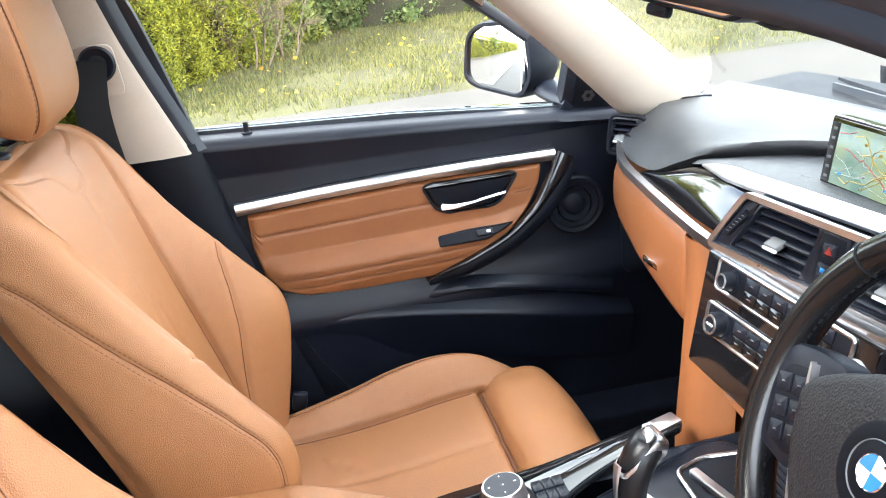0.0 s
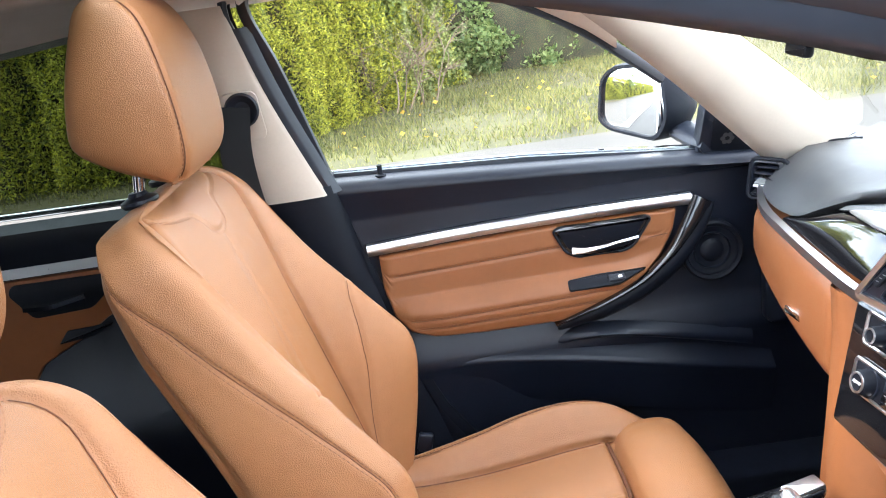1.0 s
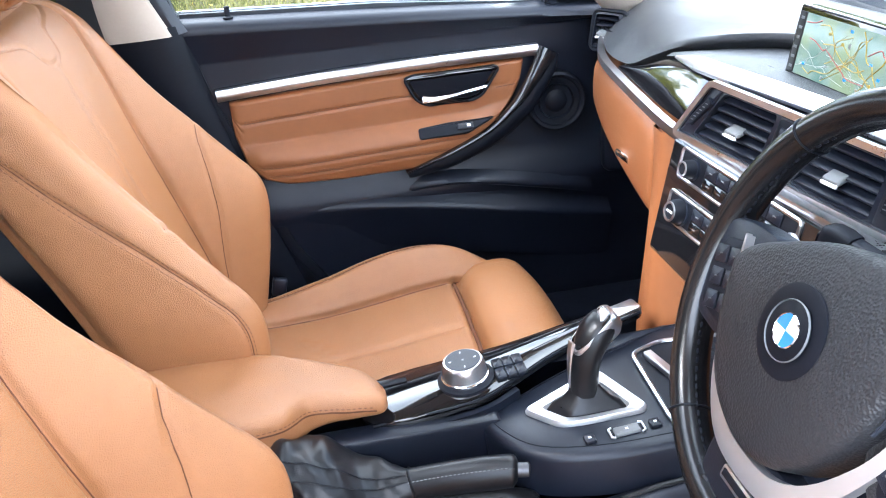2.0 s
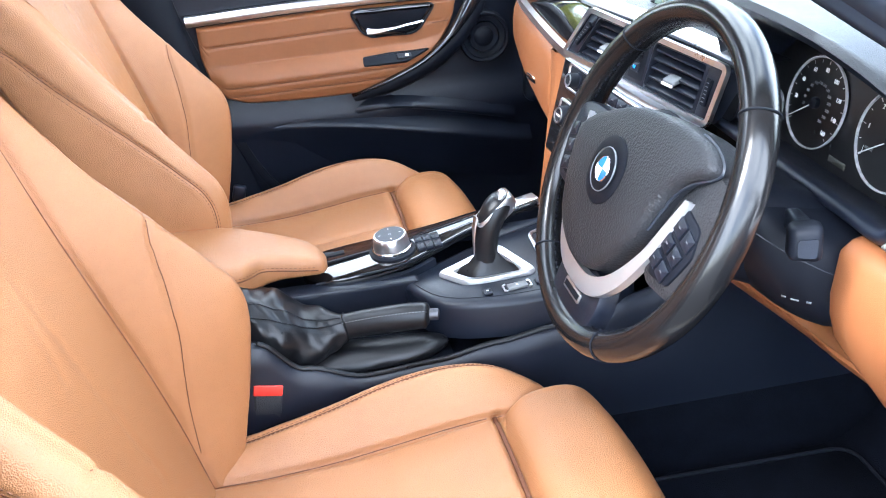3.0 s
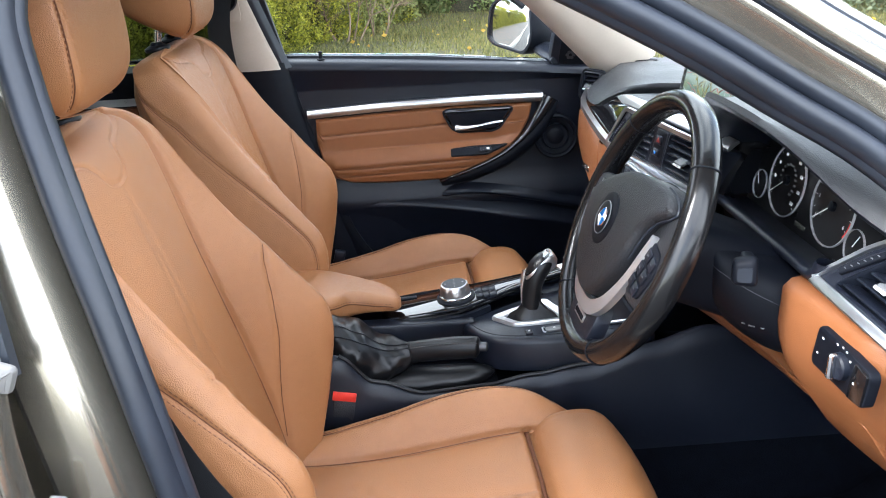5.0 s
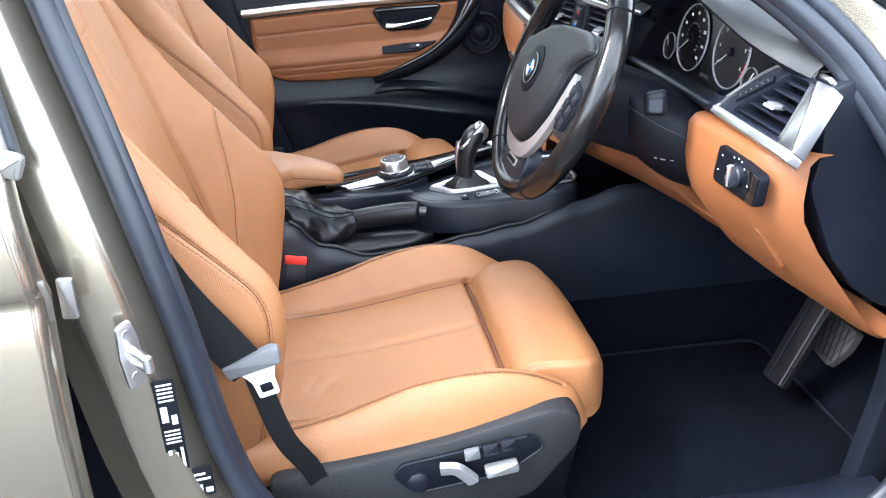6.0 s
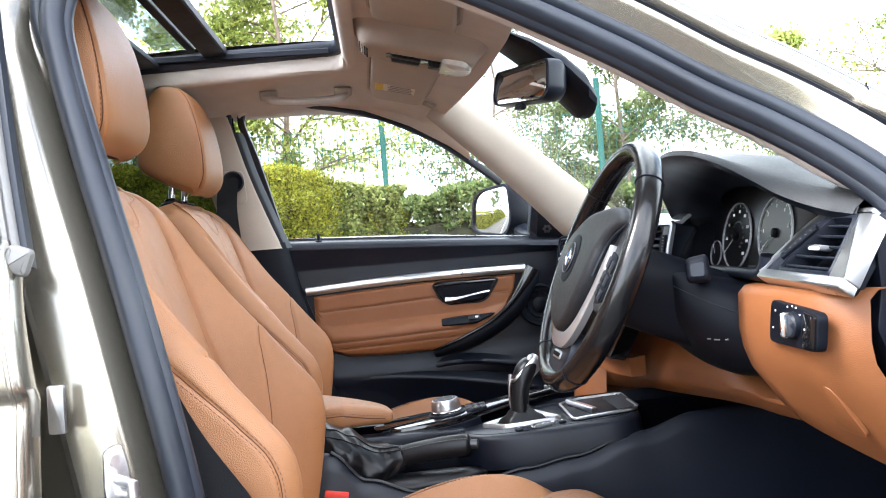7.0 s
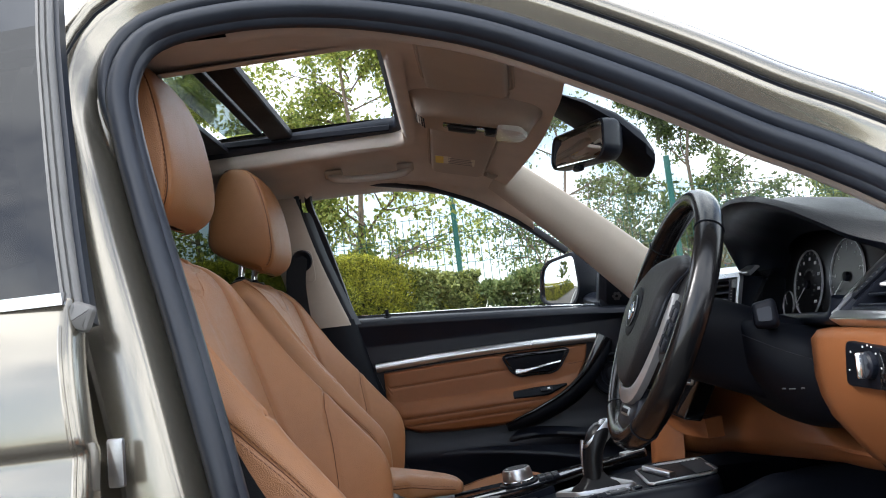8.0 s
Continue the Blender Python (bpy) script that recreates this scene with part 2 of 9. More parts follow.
def cr(points, n=8, closed=False):
    """A smooth curve through points, n steps a stretch."""
    p = [Vector(q) for q in points]
    out, m = [], len(p)
    for i in range(m if closed else m - 1):
        a, b, c, d = (p[(i + j) % m] if closed else p[min(max(i + j, 0), m - 1)] for j in (-1, 0, 1, 2))
        for s in range(n):
            t = s / n
            out.append(0.5 * (2 * b + (c - a) * t + (2 * a - 5 * b + 4 * c - d) * t * t + (3 * b - a - 3 * c + d) * t ** 3))
    return out if closed else out + [p[-1]]


def cr_rows(rows, n):
    out, m = [], len(rows)
    for i in range(m - 1):
        a, b, c, d = (rows[min(max(i + j, 0), m - 1)] for j in (-1, 0, 1, 2))
        for s in range(n):
            t = s / n
            out.append([0.5 * (2 * q + (r - p) * t + (2 * p - 5 * q + 4 * r - u) * t * t + (3 * q - p - 3 * r + u) * t ** 3)
                        for p, q, r, u in zip(a, b, c, d)])
    return out + [list(rows[-1])]


def loft(rings, closed=True, caps=True, loop=False):
    s, n = Shape(), len(rings[0])
    v = [p for r in rings for p in r]
    f = []
    for i in range(len(rings) if loop else len(rings) - 1):
        a, b = i * n, ((i + 1) % len(rings)) * n
        for j in range(n if closed else n - 1):
            k = (j + 1) % n
            f.append((a + j, a + k, b + k, b + j))
    if caps and closed and not loop:
        f.append(tuple(range(n - 1, -1, -1)))
        f.append(tuple((len(rings) - 1) * n + j for j in range(n)))
    return s.add(v, f)


def sweep(path, section, up=(0, 0, 1), closed=False, caps=True, scale=None):
    """A section of (side, up) pairs carried along a path. side is the path's right hand, seen with up upwards."""
    p = [Vector(q) for q in path]
    rings, m = [], len(p)
    for i in range(m):
        t = (p[(i + 1) % m] - p[i - 1]) if closed else (p[min(i + 1, m - 1)] - p[max(i - 1, 0)])
        t.normalize()
        u = Vector(up(i) if callable(up) else up)
        side = t.cross(u).normalized()
        u = side.cross(t)
        k = scale(i / max(1, m - 1)) if scale else 1.0
        rings.append([p[i] + side * (a * k) + u * (b * k) for a, b in section])
    return loft(rings, True, caps, closed)


def ribbon(path, section, up=(0, 0, 1), closed=False):
    """As sweep, with an open section: a bent sheet."""
    p = [Vector(q) for q in path]
    rings, m = [], len(p)
    for i in range(m):
        t = ((p[(i + 1) % m] - p[i - 1]) if closed else (p[min(i + 1, m - 1)] - p[max(i - 1, 0)])).normalized()
        u = Vector(up(i) if callable(up) else up)
        side = t.cross(u).normalized()
        u = side.cross(t)
        rings.append([p[i] + side * a + u * b for a, b in section])
    return loft(rings, False, False, closed)


def circle(r, n=12, rx=1.0, ry=1.0):
    return [(r * rx * math.cos(2 * math.pi * i / n), r * ry * math.sin(2 * math.pi * i / n)) for i in range(n)]


def tube(path, r, n=8, closed=False):
    p = [Vector(q) for q in path]
    t = (p[-1] - p[0]) if not closed else Vector((0, 0, 1))
    up = (0, 0, 1) if abs(t.normalized().z if t.length else 0) < 0.8 else (1, 0, 0)
    return sweep(p, circle(r, n), up, closed)


def rounded(poly, r, k=4):
    """A polygon with rounded corners; r one radius or one a corner."""
    out, m = [], len(poly)
    for i in range(m):
        a, b, c = (Vector(poly[(i + j) % m]) for j in (-1, 0, 1))
        rad = r[i] if isinstance(r, (list, tuple)) else r
        d1, d2 = (a - b), (c - b)
        cut = min(rad, d1.length * 0.48, d2.length * 0.48)
        s, e = b + d1.normalized() * cut, b + d2.normalized() * cut
        for j in range(k + 1):
            t = j / k
            out.append(s * (1 - t) ** 2 + b * 2 * t * (1 - t) + e * t * t)
    return out


def inset(poly, d):
    m, out = len(poly), []
    area = sum(poly[i][0] * poly[(i + 1) % m][1] - poly[(i + 1) % m][0] * poly[i][1] for i in range(m))
    sg = 1 if area > 0 else -1
    for i in range(m):
        a, b, c = Vector(poly[i - 1]), Vector(poly[i]), Vector(poly[(i + 1) % m])
        t = (c - a)
        if t.length < 1e-9:
            out.append(b)
            continue
        t.normalize()
        out.append(b + Vector((-t.y, t.x)) * sg * d)
    return out


def slab(poly, m, depth, bevel=0.002, crown=0.0):
    """A plate of the outline poly (u, v) in the frame m: front at w = 0, back at w = -depth, its front edge rounded off."""
    p0 = [Vector(q) for q in poly]
    rows = [(p0, -depth), (p0, -bevel), (inset(p0, bevel * 0.3), -bevel * 0.3), (inset(p0, bevel), 0.0)]
    rings = [[m @ Vector((q[0], q[1], w)) for q in r] for r, w in rows]
    s = loft(rings, True, False)
    n = len(p0)
    last = rows[-1][0]
    if crown:
        c = sum((Vector(q) for q in last), Vector((0, 0))) / n
        prev = 3 * n
        for t, h in ((0.35, 0.55), (0.7, 0.9)):
            k = len(s.v)
            s.add([m @ Vector((*(Vector(q).lerp(c, t)), crown * h)) for q in last], [])
            s.f += [(prev + j, prev + (j + 1) % n, k + (j + 1) % n, k + j) for j in range(n)]
            prev = k
        s.add([m @ Vector((c[0], c[1], crown))], [])
        s.f += [(prev + j, prev + (j + 1) % n, len(s.v) - 1) for j in range(n)]
    else:
        s.f.append(tuple(3 * n + j for j in range(n)))
    s.f.append(tuple(range(n - 1, -1, -1)))
    return s


def frame_of(origin, u, v):
    """A frame whose u and v lie along the given ways, w out of the front."""
    u = Vector(u).normalized()
    w = u.cross(Vector(v)).normalized()
    v = w.cross(u)
    return Matrix(((u.x, v.x, w.x, origin[0]), (u.y, v.y, w.y, origin[1]), (u.z, v.z, w.z, origin[2]), (0, 0, 0, 1)))


def rbox(size, m, bevel=0.003):
    x, y, z = (s / 2 for s in size)
    r = min(bevel, x * 0.9, y * 0.9)
    poly = rounded([(-x, -y), (x, -y), (x, y), (-x, y)], r, 3)
    b = min(bevel, z * 0.9)
    rows = [(inset(poly, b * 0.8), -z), (poly, -z + b), (poly, z - b), (inset(poly, b * 0.3), z - b * 0.3), (inset(poly, b * 0.9), z)]
    return loft([[m @ Vector((q[0], q[1], w)) for q in p] for p, w in rows])


def lathe(profile, m, n=28):
    """A turned body: (radius, height) pairs about the w axis of m."""
    return loft([[m @ Vector((r * math.cos(2 * math.pi * i / n), r * math.sin(2 * math.pi * i / n), h)) for i in range(n)]
                 for r, h in profile])


def disc(r, m, n=28, ry=None):
    return Shape().add([m @ Vector((r * math.cos(2 * math.pi * i / n), (ry or r) * math.sin(2 * math.pi * i / n), 0)) for i in range(n)],
                       [tuple(range(n))])


def bar(a, b, w, h, up=(0, 0, 1), bevel=0.3):
    k = min(w, h) * bevel / 2
    x, y = w / 2, h / 2
    sec = [(-x + k, -y), (x - k, -y), (x, -y + k), (x, y - k), (x - k, y), (-x + k, y), (-x, y - k), (-x, -y + k)]
    return sweep([a, b], sec, up)


def stitches(path, length=0.0042, gap=0.0024, r=0.0006, lift=None):
    """A row of short threads along a path, as one mesh."""
    p = [Vector(q) for q in path]
    s, run, on = Shape(), 0.0, []
    total = [0.0]
    for a, b in zip(p, p[1:]):
        total.append(total[-1] + (b - a).length)

    def at(d):
        for i in range(len(p) - 1):
            if total[i + 1] >= d:
                return p[i].lerp(p[i + 1], (d - total[i]) / max(1e-9, total[i + 1] - total[i]))
        return p[-1]
    d = 0.0
    while d + length < total[-1]:
        a, b = at(d), at(d + length)
        t = (b - a)
        if t.length > 1e-6:
            t.normalize()
            q = t.orthogonal().normalized()
            w = t.cross(q)
            ring = lambda c, k: [c + (q * x + w * y) * k for x, y in ((r, 0), (0, r), (-r, 0), (0, -r))]
            s.join(loft([ring(a, 0.5), ring(a.lerp(b, 0.25), 1), ring(a.lerp(b, 0.75), 1), ring(b, 0.5)]))
        d += length + gap
    return s


XZ_NEAR = frame_of((0, 0, 0), (1, 0, 0), (0, 0, 1))  # u ahead, v up, front towards the driver's door


def wall_frame(y):
    return Matrix.Translation((0, y, 0)) @ XZ_NEAR


def text_mesh(words, size, m, depth=0.0004):
    cu = bpy.data.curves.new("words", "FONT")
    cu.body, cu.size, cu.align_x, cu.align_y, cu.extrude = words, size, "CENTER", "CENTER", depth
    ob = bpy.data.objects.new("words", cu)
    scene.collection.objects.link(ob)
    me = ob.to_mesh()
    s = Shape().add([m @ v.co for v in me.vertices], [tuple(p.vertices) for p in me.polygons])
    ob.to_mesh_clear()
    bpy.data.objects.remove(ob)
    bpy.data.curves.remove(cu)
    return s

# ---- front seats ----
D_Y, P_Y = -0.398, 0.349  # seat centre lines
BX, BZ, BTILT = -0.024, 0.592, radians(18.0)


def cr_weights(m, n):
    """Weights of m knots for a smooth curve with n steps a stretch."""
    w = np.zeros(((m - 1) * n + 1, m))
    for i in range(m - 1):
        for s in range(n):
            t = s / n
            for j, k in zip((-1, 0, 1, 2), (-t + 2 * t * t - t ** 3, 2 - 5 * t * t + 3 * t ** 3, t + 4 * t * t - 3 * t ** 3, -t * t + t ** 3)):
                w[i * n + s, min(max(i + j, 0), m - 1)] += 0.5 * k
    w[-1, -1] = 1
    return w


class Quilt:
    """A padded body from rows of section numbers; seams can be sewn into it."""

    def __init__(self, rows, half, place, nr=20, nk=10):
        self.nk, self.place = nk, place
        dense = cr_weights(len(rows), nr) @ np.array(rows)
        wk = cr_weights(len(half(*rows[0][1:])), nk)
        grid = np.array([wk @ np.array(half(*row[1:])) for row in dense])
        self.r, self.grid = dense[:, 0], grid
        ring = np.concatenate([grid, (grid * np.array([-1, 1]))[:, -2:0:-1]], 1)
        self.v = place(np.repeat(self.r[:, None], ring.shape[1], 1), ring[..., 0], ring[..., 1])
        du = np.gradient(self.v, axis=0)
        dv = np.roll(self.v, -1, 1) - np.roll(self.v, 1, 1)
        nrm = np.cross(du, dv)
        nrm /= np.linalg.norm(nrm, axis=2, keepdims=True) + 1e-12
        out = self.v - self.v.mean(axis=1, keepdims=True)
        self.n = nrm if (nrm * out).sum() > 0 else -nrm

    def at(self, r, k, lift=0.001):
        """k counts section knots out from the middle, negative to the right."""
        i = min(max(np.interp(r, self.r, np.arange(len(self.r))), 0), len(self.r) - 1.001)
        j = min(abs(k) * self.nk, self.grid.shape[1] - 1.001)
        n = self.v.shape[1]
        a, b = int(i), int(j)
        pick = lambda g: sum(g[a + x, (b + y if k >= 0 else (n - b - y) % n)] * wx * wy for x, wx in ((0, 1 - i + a), (1, i - a)) for y, wy in ((0, 1 - j + b), (1, j - b)))
        return Vector(pick(self.v) + pick(self.n) * lift)

    def sew(self, line, width=0.005, depth=0.004, puff=0.12):
        """Pull the skin in along a line and let it swell beside it."""
        p = np.array([tuple(q) for q in line])
        p = np.concatenate([p[:-1] + (p[1:] - p[:-1]) * t for t in (0, 0.25, 0.5, 0.75)] + [p[-1:]])
        flat, nf = self.v.reshape(-1, 3), self.n.reshape(-1, 3)
        reach = width * 5
        ok = np.where(((flat > p.min(0) - reach) & (flat < p.max(0) + reach)).all(1))[0]
        for c in range(0, len(ok), 8000):
            idx = ok[c:c + 8000]
            d = np.sqrt(((flat[idx][:, None] - p[None]) ** 2).sum(2)).min(1)
            h = -depth * np.exp(-(d / width) ** 2) + depth * puff * np.exp(-((d - 2.6 * width) / (1.3 * width)) ** 2)
            flat[idx] += nf[idx] * h[:, None]
        self.v = flat.reshape(self.v.shape)

    def crumple(self, amount, scale, stretch=(1, 1, 1), seed=0.0):
        flat, nf = self.v.reshape(-1, 3), self.n.reshape(-1, 3)
        st = np.array(stretch) * scale
        h = np.array([noise.noise(Vector(q) + Vector((seed, seed, seed))) for q in flat * st])
        flat += nf * (h * amount)[:, None]
        self.v = flat.reshape(self.v.shape)

    def shape(self, crown=()):
        rings = [[Vector(q) for q in r] for r in self.v]
        c = Vector(self.v[-1].mean(0))
        for k, lift in crown:
            rings.append([c + (q - c) * k + Vector(lift) for q in [Vector(p) for p in self.v[-1]]])
        return loft(rings)


def back_place(r, q, p):
    return np.stack([BX - r * math.sin(BTILT) + p * math.cos(BTILT), D_Y + q, BZ + r * math.cos(BTILT) + p * math.sin(BTILT)], -1)


# station r, half width, bolster height, half width of the centre panel, back of shell, front of the centre panel
BACK_ROWS = [
    (-0.150, 0.210, 0.020, 0.148, -0.058, 0.000),
    (-0.090, 0.228, 0.054, 0.153, -0.058, 0.004),
    (-0.020, 0.242, 0.088, 0.156, -0.058, 0.010),
    (0.050, 0.249, 0.117, 0.156, -0.058, 0.014),
    (0.100, 0.249, 0.121, 0.155, -0.059, 0.016),
    (0.145, 0.246, 0.104, 0.153, -0.062, 0.018),
    (0.190, 0.241, 0.085, 0.151, -0.066, 0.020),
    (0.240, 0.235, 0.066, 0.150, -0.072, 0.022),
    (0.300, 0.228, 0.043, 0.154, -0.080, 0.023),
    (0.360, 0.224, 0.026, 0.162, -0.085, 0.023),
    (0.410, 0.222, 0.014, 0.168, -0.082, 0.022),
    (0.450, 0.221, 0.004, 0.172, -0.076, 0.018),
    (0.480, 0.203, -0.002, 0.160, -0.066, 0.006),
    (0.497, 0.176, -0.002, 0.138, -0.056, -0.010),
]


def back_half(w, b, c, pb, f):
    """Half a section: (q, p) from the middle of the front to the middle of the back."""
    e = f + b
    return [(0, f + 0.003), (c * 0.25, f + 0.003), (c * 0.5, f + 0.002), (c * 0.75, f + 0.001), (c * 0.93, f), (c, f), (c + (w - c) * 0.25, f + b * 0.42 + 0.004), (c + (w - c) * 0.52, f + b * 0.84 + 0.005), (w - 0.026, e + 0.003),
            (w - 0.007, e - 0.012), (w, e - 0.040), (w + 0.001, (e - 0.04) * 0.4 + pb * 0.6), (w - 0.012, pb + 0.024), (w - 0.05, pb), (0, pb)]


def q_knot(q, c):
    """The section knot count of a point q out from the middle of the centre panel."""
    return math.copysign(float(np.interp(abs(q) / c, [0, 0.25, 0.5, 0.75, 0.93, 1.0], [0, 1, 2, 3, 4, 5])), q)


def cushion_place(x, q, h):
    return np.stack([x, D_Y + q, h], -1)


# station x, centre height, bolster height, half width, half width of centre panel, underside
CUSHION_ROWS = [
    (-0.038, 0.474, 0.006, 0.215, 0.150, 0.425),
    (0.012, 0.477, 0.012, 0.228, 0.152, 0.422),
    (0.082, 0.474, 0.026, 0.236, 0.155, 0.420),
    (0.162, 0.476, 0.044, 0.240, 0.158, 0.420),
    (0.242, 0.485, 0.061, 0.242, 0.160, 0.422),
    (0.322, 0.496, 0.061, 0.241, 0.162, 0.424),
    (0.386, 0.502, 0.049, 0.237, 0.163, 0.426),
    (0.434, 0.499, 0.030, 0.231, 0.162, 0.430),
    (0.472, 0.486, 0.014, 0.222, 0.158, 0.428),
    (0.490, 0.462, 0.004, 0.206, 0.150, 0.436),
    (0.498, 0.448, 0.000, 0.180, 0.140, 0.442),
]


def cushion_half(z, b, w, c, zb):
    return [(0, z + 0.004), (c * 0.5, z + 0.004), (c * 0.92, z + 0.001), (c, z), (c + (w - c) * 0.25, z + b * 0.46 + 0.003), (c + (w - c) * 0.55, z + b * 0.92 + 0.002), (w - 0.018, z + b * 0.92),
            (w - 0.003, z + b * 0.55 - 0.008), (w + 0.003, (z + zb) / 2), (w - 0.006, zb + 0.01), (w - 0.03, zb), (0, zb)]


def steps(a, b, n):
    return [a + (b - a) * i / n for i in range(n + 1)]


def front_seat():
    seat = thing("front_seat", "tan leather sport seat with raised bolsters and dark stitching", "car seat", (0.2, D_Y, 0.27), "front seats")
    back = Quilt(BACK_ROWS, back_half, back_place, 18, 11)
    panel_w = lambda r: float(np.interp(r, [b[0] for b in BACK_ROWS], [b[3] for b in BACK_ROWS]))
    spot = lambda q, r: (r, q_knot(q, panel_w(r)))
    lines, dark, thread, fine = [], [], [], []
    wing = [(0.020, 0.426), (0.036, 0.436), (0.046, 0.454), (0.060, 0.466), (0.090, 0.472), (0.120, 0.480), (0.140, 0.493)]
    collar = [(-q, r) for q, r in wing[::-1]] + [(0, 0.424)] + wing
    collar = [(v.x, v.y) for v in cr([(q, r, 0) for q, r in collar], 6)]
    lines.append(([spot(q, r) for q, r in collar], 0.0030, 0.0022))
    fine.append([spot(q * 1.03, r - 0.0045) for q, r in collar])
    for a, b in (((0.0, 0.420), (0.030, 0.02)), ((-0.012, 0.385), (-0.030, 0.20))):
        lines.append(([spot(a[0] + (b[0] - a[0]) * t ** 1.5, a[1] + (b[1] - a[1]) * t) for t in steps(0, 1, 20)], 0.007, 0.0010))
    for sg in (-1, 1):
        span = steps(-0.145, 0.494, 60)
        lines.append(([(r, sg * 5.0) for r in span], 0.0046, 0.0050))
        dark.append([(r, sg * 5.0) for r in span])
        # crest fold of the upper bolster
        fold = [(0.405 - 0.165 * t, sg * (8.35 - 0.30 * t)) for t in steps(0, 1, 30)]
        lines.append((fold, 0.0042, 0.0014))
        # outer twin seam
        side = [(r, sg * float(np.interp(r, [-0.14, 0.08, 0.16, 0.25, 0.33, 0.38, 0.43, 0.47], [9.25, 9.3, 9.55, 9.98, 10.26, 10.42, 10.8, 11.25]))) for r in steps(-0.13, 0.468, 60)]
        lines.append((side, 0.0034, 0.0024))
        dark.append(side)
        for o in (-0.17, 0.17):
            thread.append([(r, k + sg * o * (1 - 0.55 * min(1.0, max(0.0, (r - 0.15) / 0.2)))) for r, k in side])
        # cross seam of the lower bolster
        cross = [(r, sg * float(np.interp(r, [-0.07, -0.005, 0.055, 0.115, 0.175, 0.205, 0.222, 0.232], [5.2, 5.45, 5.70, 6.0, 6.5, 6.85, 7.35, 8.2]))) for r in steps(0.232, -0.07, 40)]
        lines.append((cross, 0.0036, 0.0032))
        dark.append(cross)
    back.crumple(0.0010, 9.0, (1, 1, 0.6))
    back.crumple(0.0004, 30.0, (1, 1, 1), 3.3)
    for line, w, d in lines:
        back.sew([back.at(r, k, 0) for r, k in line], w, d)
    backrest = part("backrest", back.shape([(0.93, (0, 0, 0.004)), (0.75, (0, 0, 0.0075)), (0.4, (0, 0, 0.010)), (0.1, (0, 0, 0.0105))]), LEATHER, seat, sharp=75)
    for line in dark:
        part("seam", tube([back.at(r, k, 0.0002) for r, k in line], 0.0007, 5), SEAM, backrest)
    for line in thread:
        part("stitching", stitches([back.at(r, k, 0.0005) for r, k in line]), THREAD, backrest)
    for line in fine:
        part("stitching", stitches([back.at(r, k, 0.0002) for r, k in line], 0.0042, 0.0024, 0.0005), TAN_THREAD, backrest)
    head_restraint(seat, -0.003)
    # cushion
    base = Quilt(CUSHION_ROWS, cushion_half, cushion_place, 16, 12)
    lines, dark, thread = [], [], []
    for sg in (-1, 1):
        span = [(x, sg * 3.0) for x in steps(-0.02, 0.405, 40)]
        lines.append((span, 0.005, 0.0055))
        dark.append(span)
        edge = [(x, sg * (5.3 if x < 0.25 else 5.3 + (x - 0.25) * 2.4)) for x in steps(0.0, 0.455, 44)]
        lines.append((edge, 0.0034, 0.0026))
        dark.append(edge)
        for o in (-0.14, 0.14):
            thread.append([(x, k + sg * o) for x, k in edge])
    lines.append(([(x, 0.10) for x in steps(0.03, 0.392, 30)], 0.007, 0.0030))
    for x, k in ((0.115, 1.0), (0.135, 0.8), (0.155, 0.6), (0.10, -1.1), (0.12, -1.3), (0.145, -0.9)):
        lines.append(([(x, k), (x + 0.012, k * 0.72)], 0.007, 0.0022))
    gap = [(0.3870, k) for k in steps(-3.0, 3.0, 30)]
    lines.append((gap, 0.005, 0.011))
    base.crumple(0.0026, 8.0, (1, 1, 1), 1.7)
    base.crumple(0.0006, 26.0, (1, 0.6, 1), 5.1)
    for line, w, d in lines:
        base.sew([base.at(x, k, 0) for x, k in line], w, d)
    cushion = part("cushion", base.shape(), LEATHER, seat, sharp=75)
    for line in dark:
        part("seam", tube([base.at(x, k, 0.0004) for x, k in line], 0.0008, 5), SEAM, cushion)
    for line in thread:
        part("stitching", stitches([base.at(x, k, 0.0005) for x, k in line]), THREAD, cushion)
    # thigh pad, parted from the cushion by a gap
    pad_rows = [(0.368, 0.462, 0.152, 0.440), (0.3685, 0.492, 0.156, 0.44), (0.373, 0.507, 0.160, 0.44), (0.384, 0.522, 0.163, 0.44), (0.410, 0.535, 0.170, 0.44), (0.456, 0.536, 0.175, 0.435), (0.486, 0.529, 0.170, 0.43), (0.506, 0.514, 0.152, 0.428),
                (0.520, 0.496, 0.124, 0.426), (0.530, 0.477, 0.090, 0.426), (0.534, 0.460, 0.060, 0.427), (0.531, 0.444, 0.050, 0.427), (0.524, 0.434, 0.040, 0.428)]
    pad_rows = [(0.390 + (x - 0.368) * 1.0, z, w, zb) for x, z, w, zb in pad_rows]
    pad_half = lambda z, w, zb: [(0, z + 0.004), (w * 0.6, z + 0.003), (w * 0.9, z - 0.004), (w + 0.002, z - 0.016), (w, zb + 0.004), (w * 0.9, zb), (0, zb)]
    pad = Quilt(pad_rows, pad_half, cushion_place, 10, 10)
    pad.crumple(0.0022, 11.0, (1, 1, 1), 2.2)
    pad.sew([pad.at(x, -2.75, 0) for x in steps(0.402, 0.500, 16)], 0.003, 0.002)
    rim = [pad.at(x, -2.75, 0.0005) for x in steps(0.402, 0.500, 16)]
    pp = part("thigh_pad", pad.shape(), LEATHER, seat, sharp=75)
    part("stitching", stitches([p + Vector((0, 0.003, 0.001)) for p in rim]), THREAD, pp)
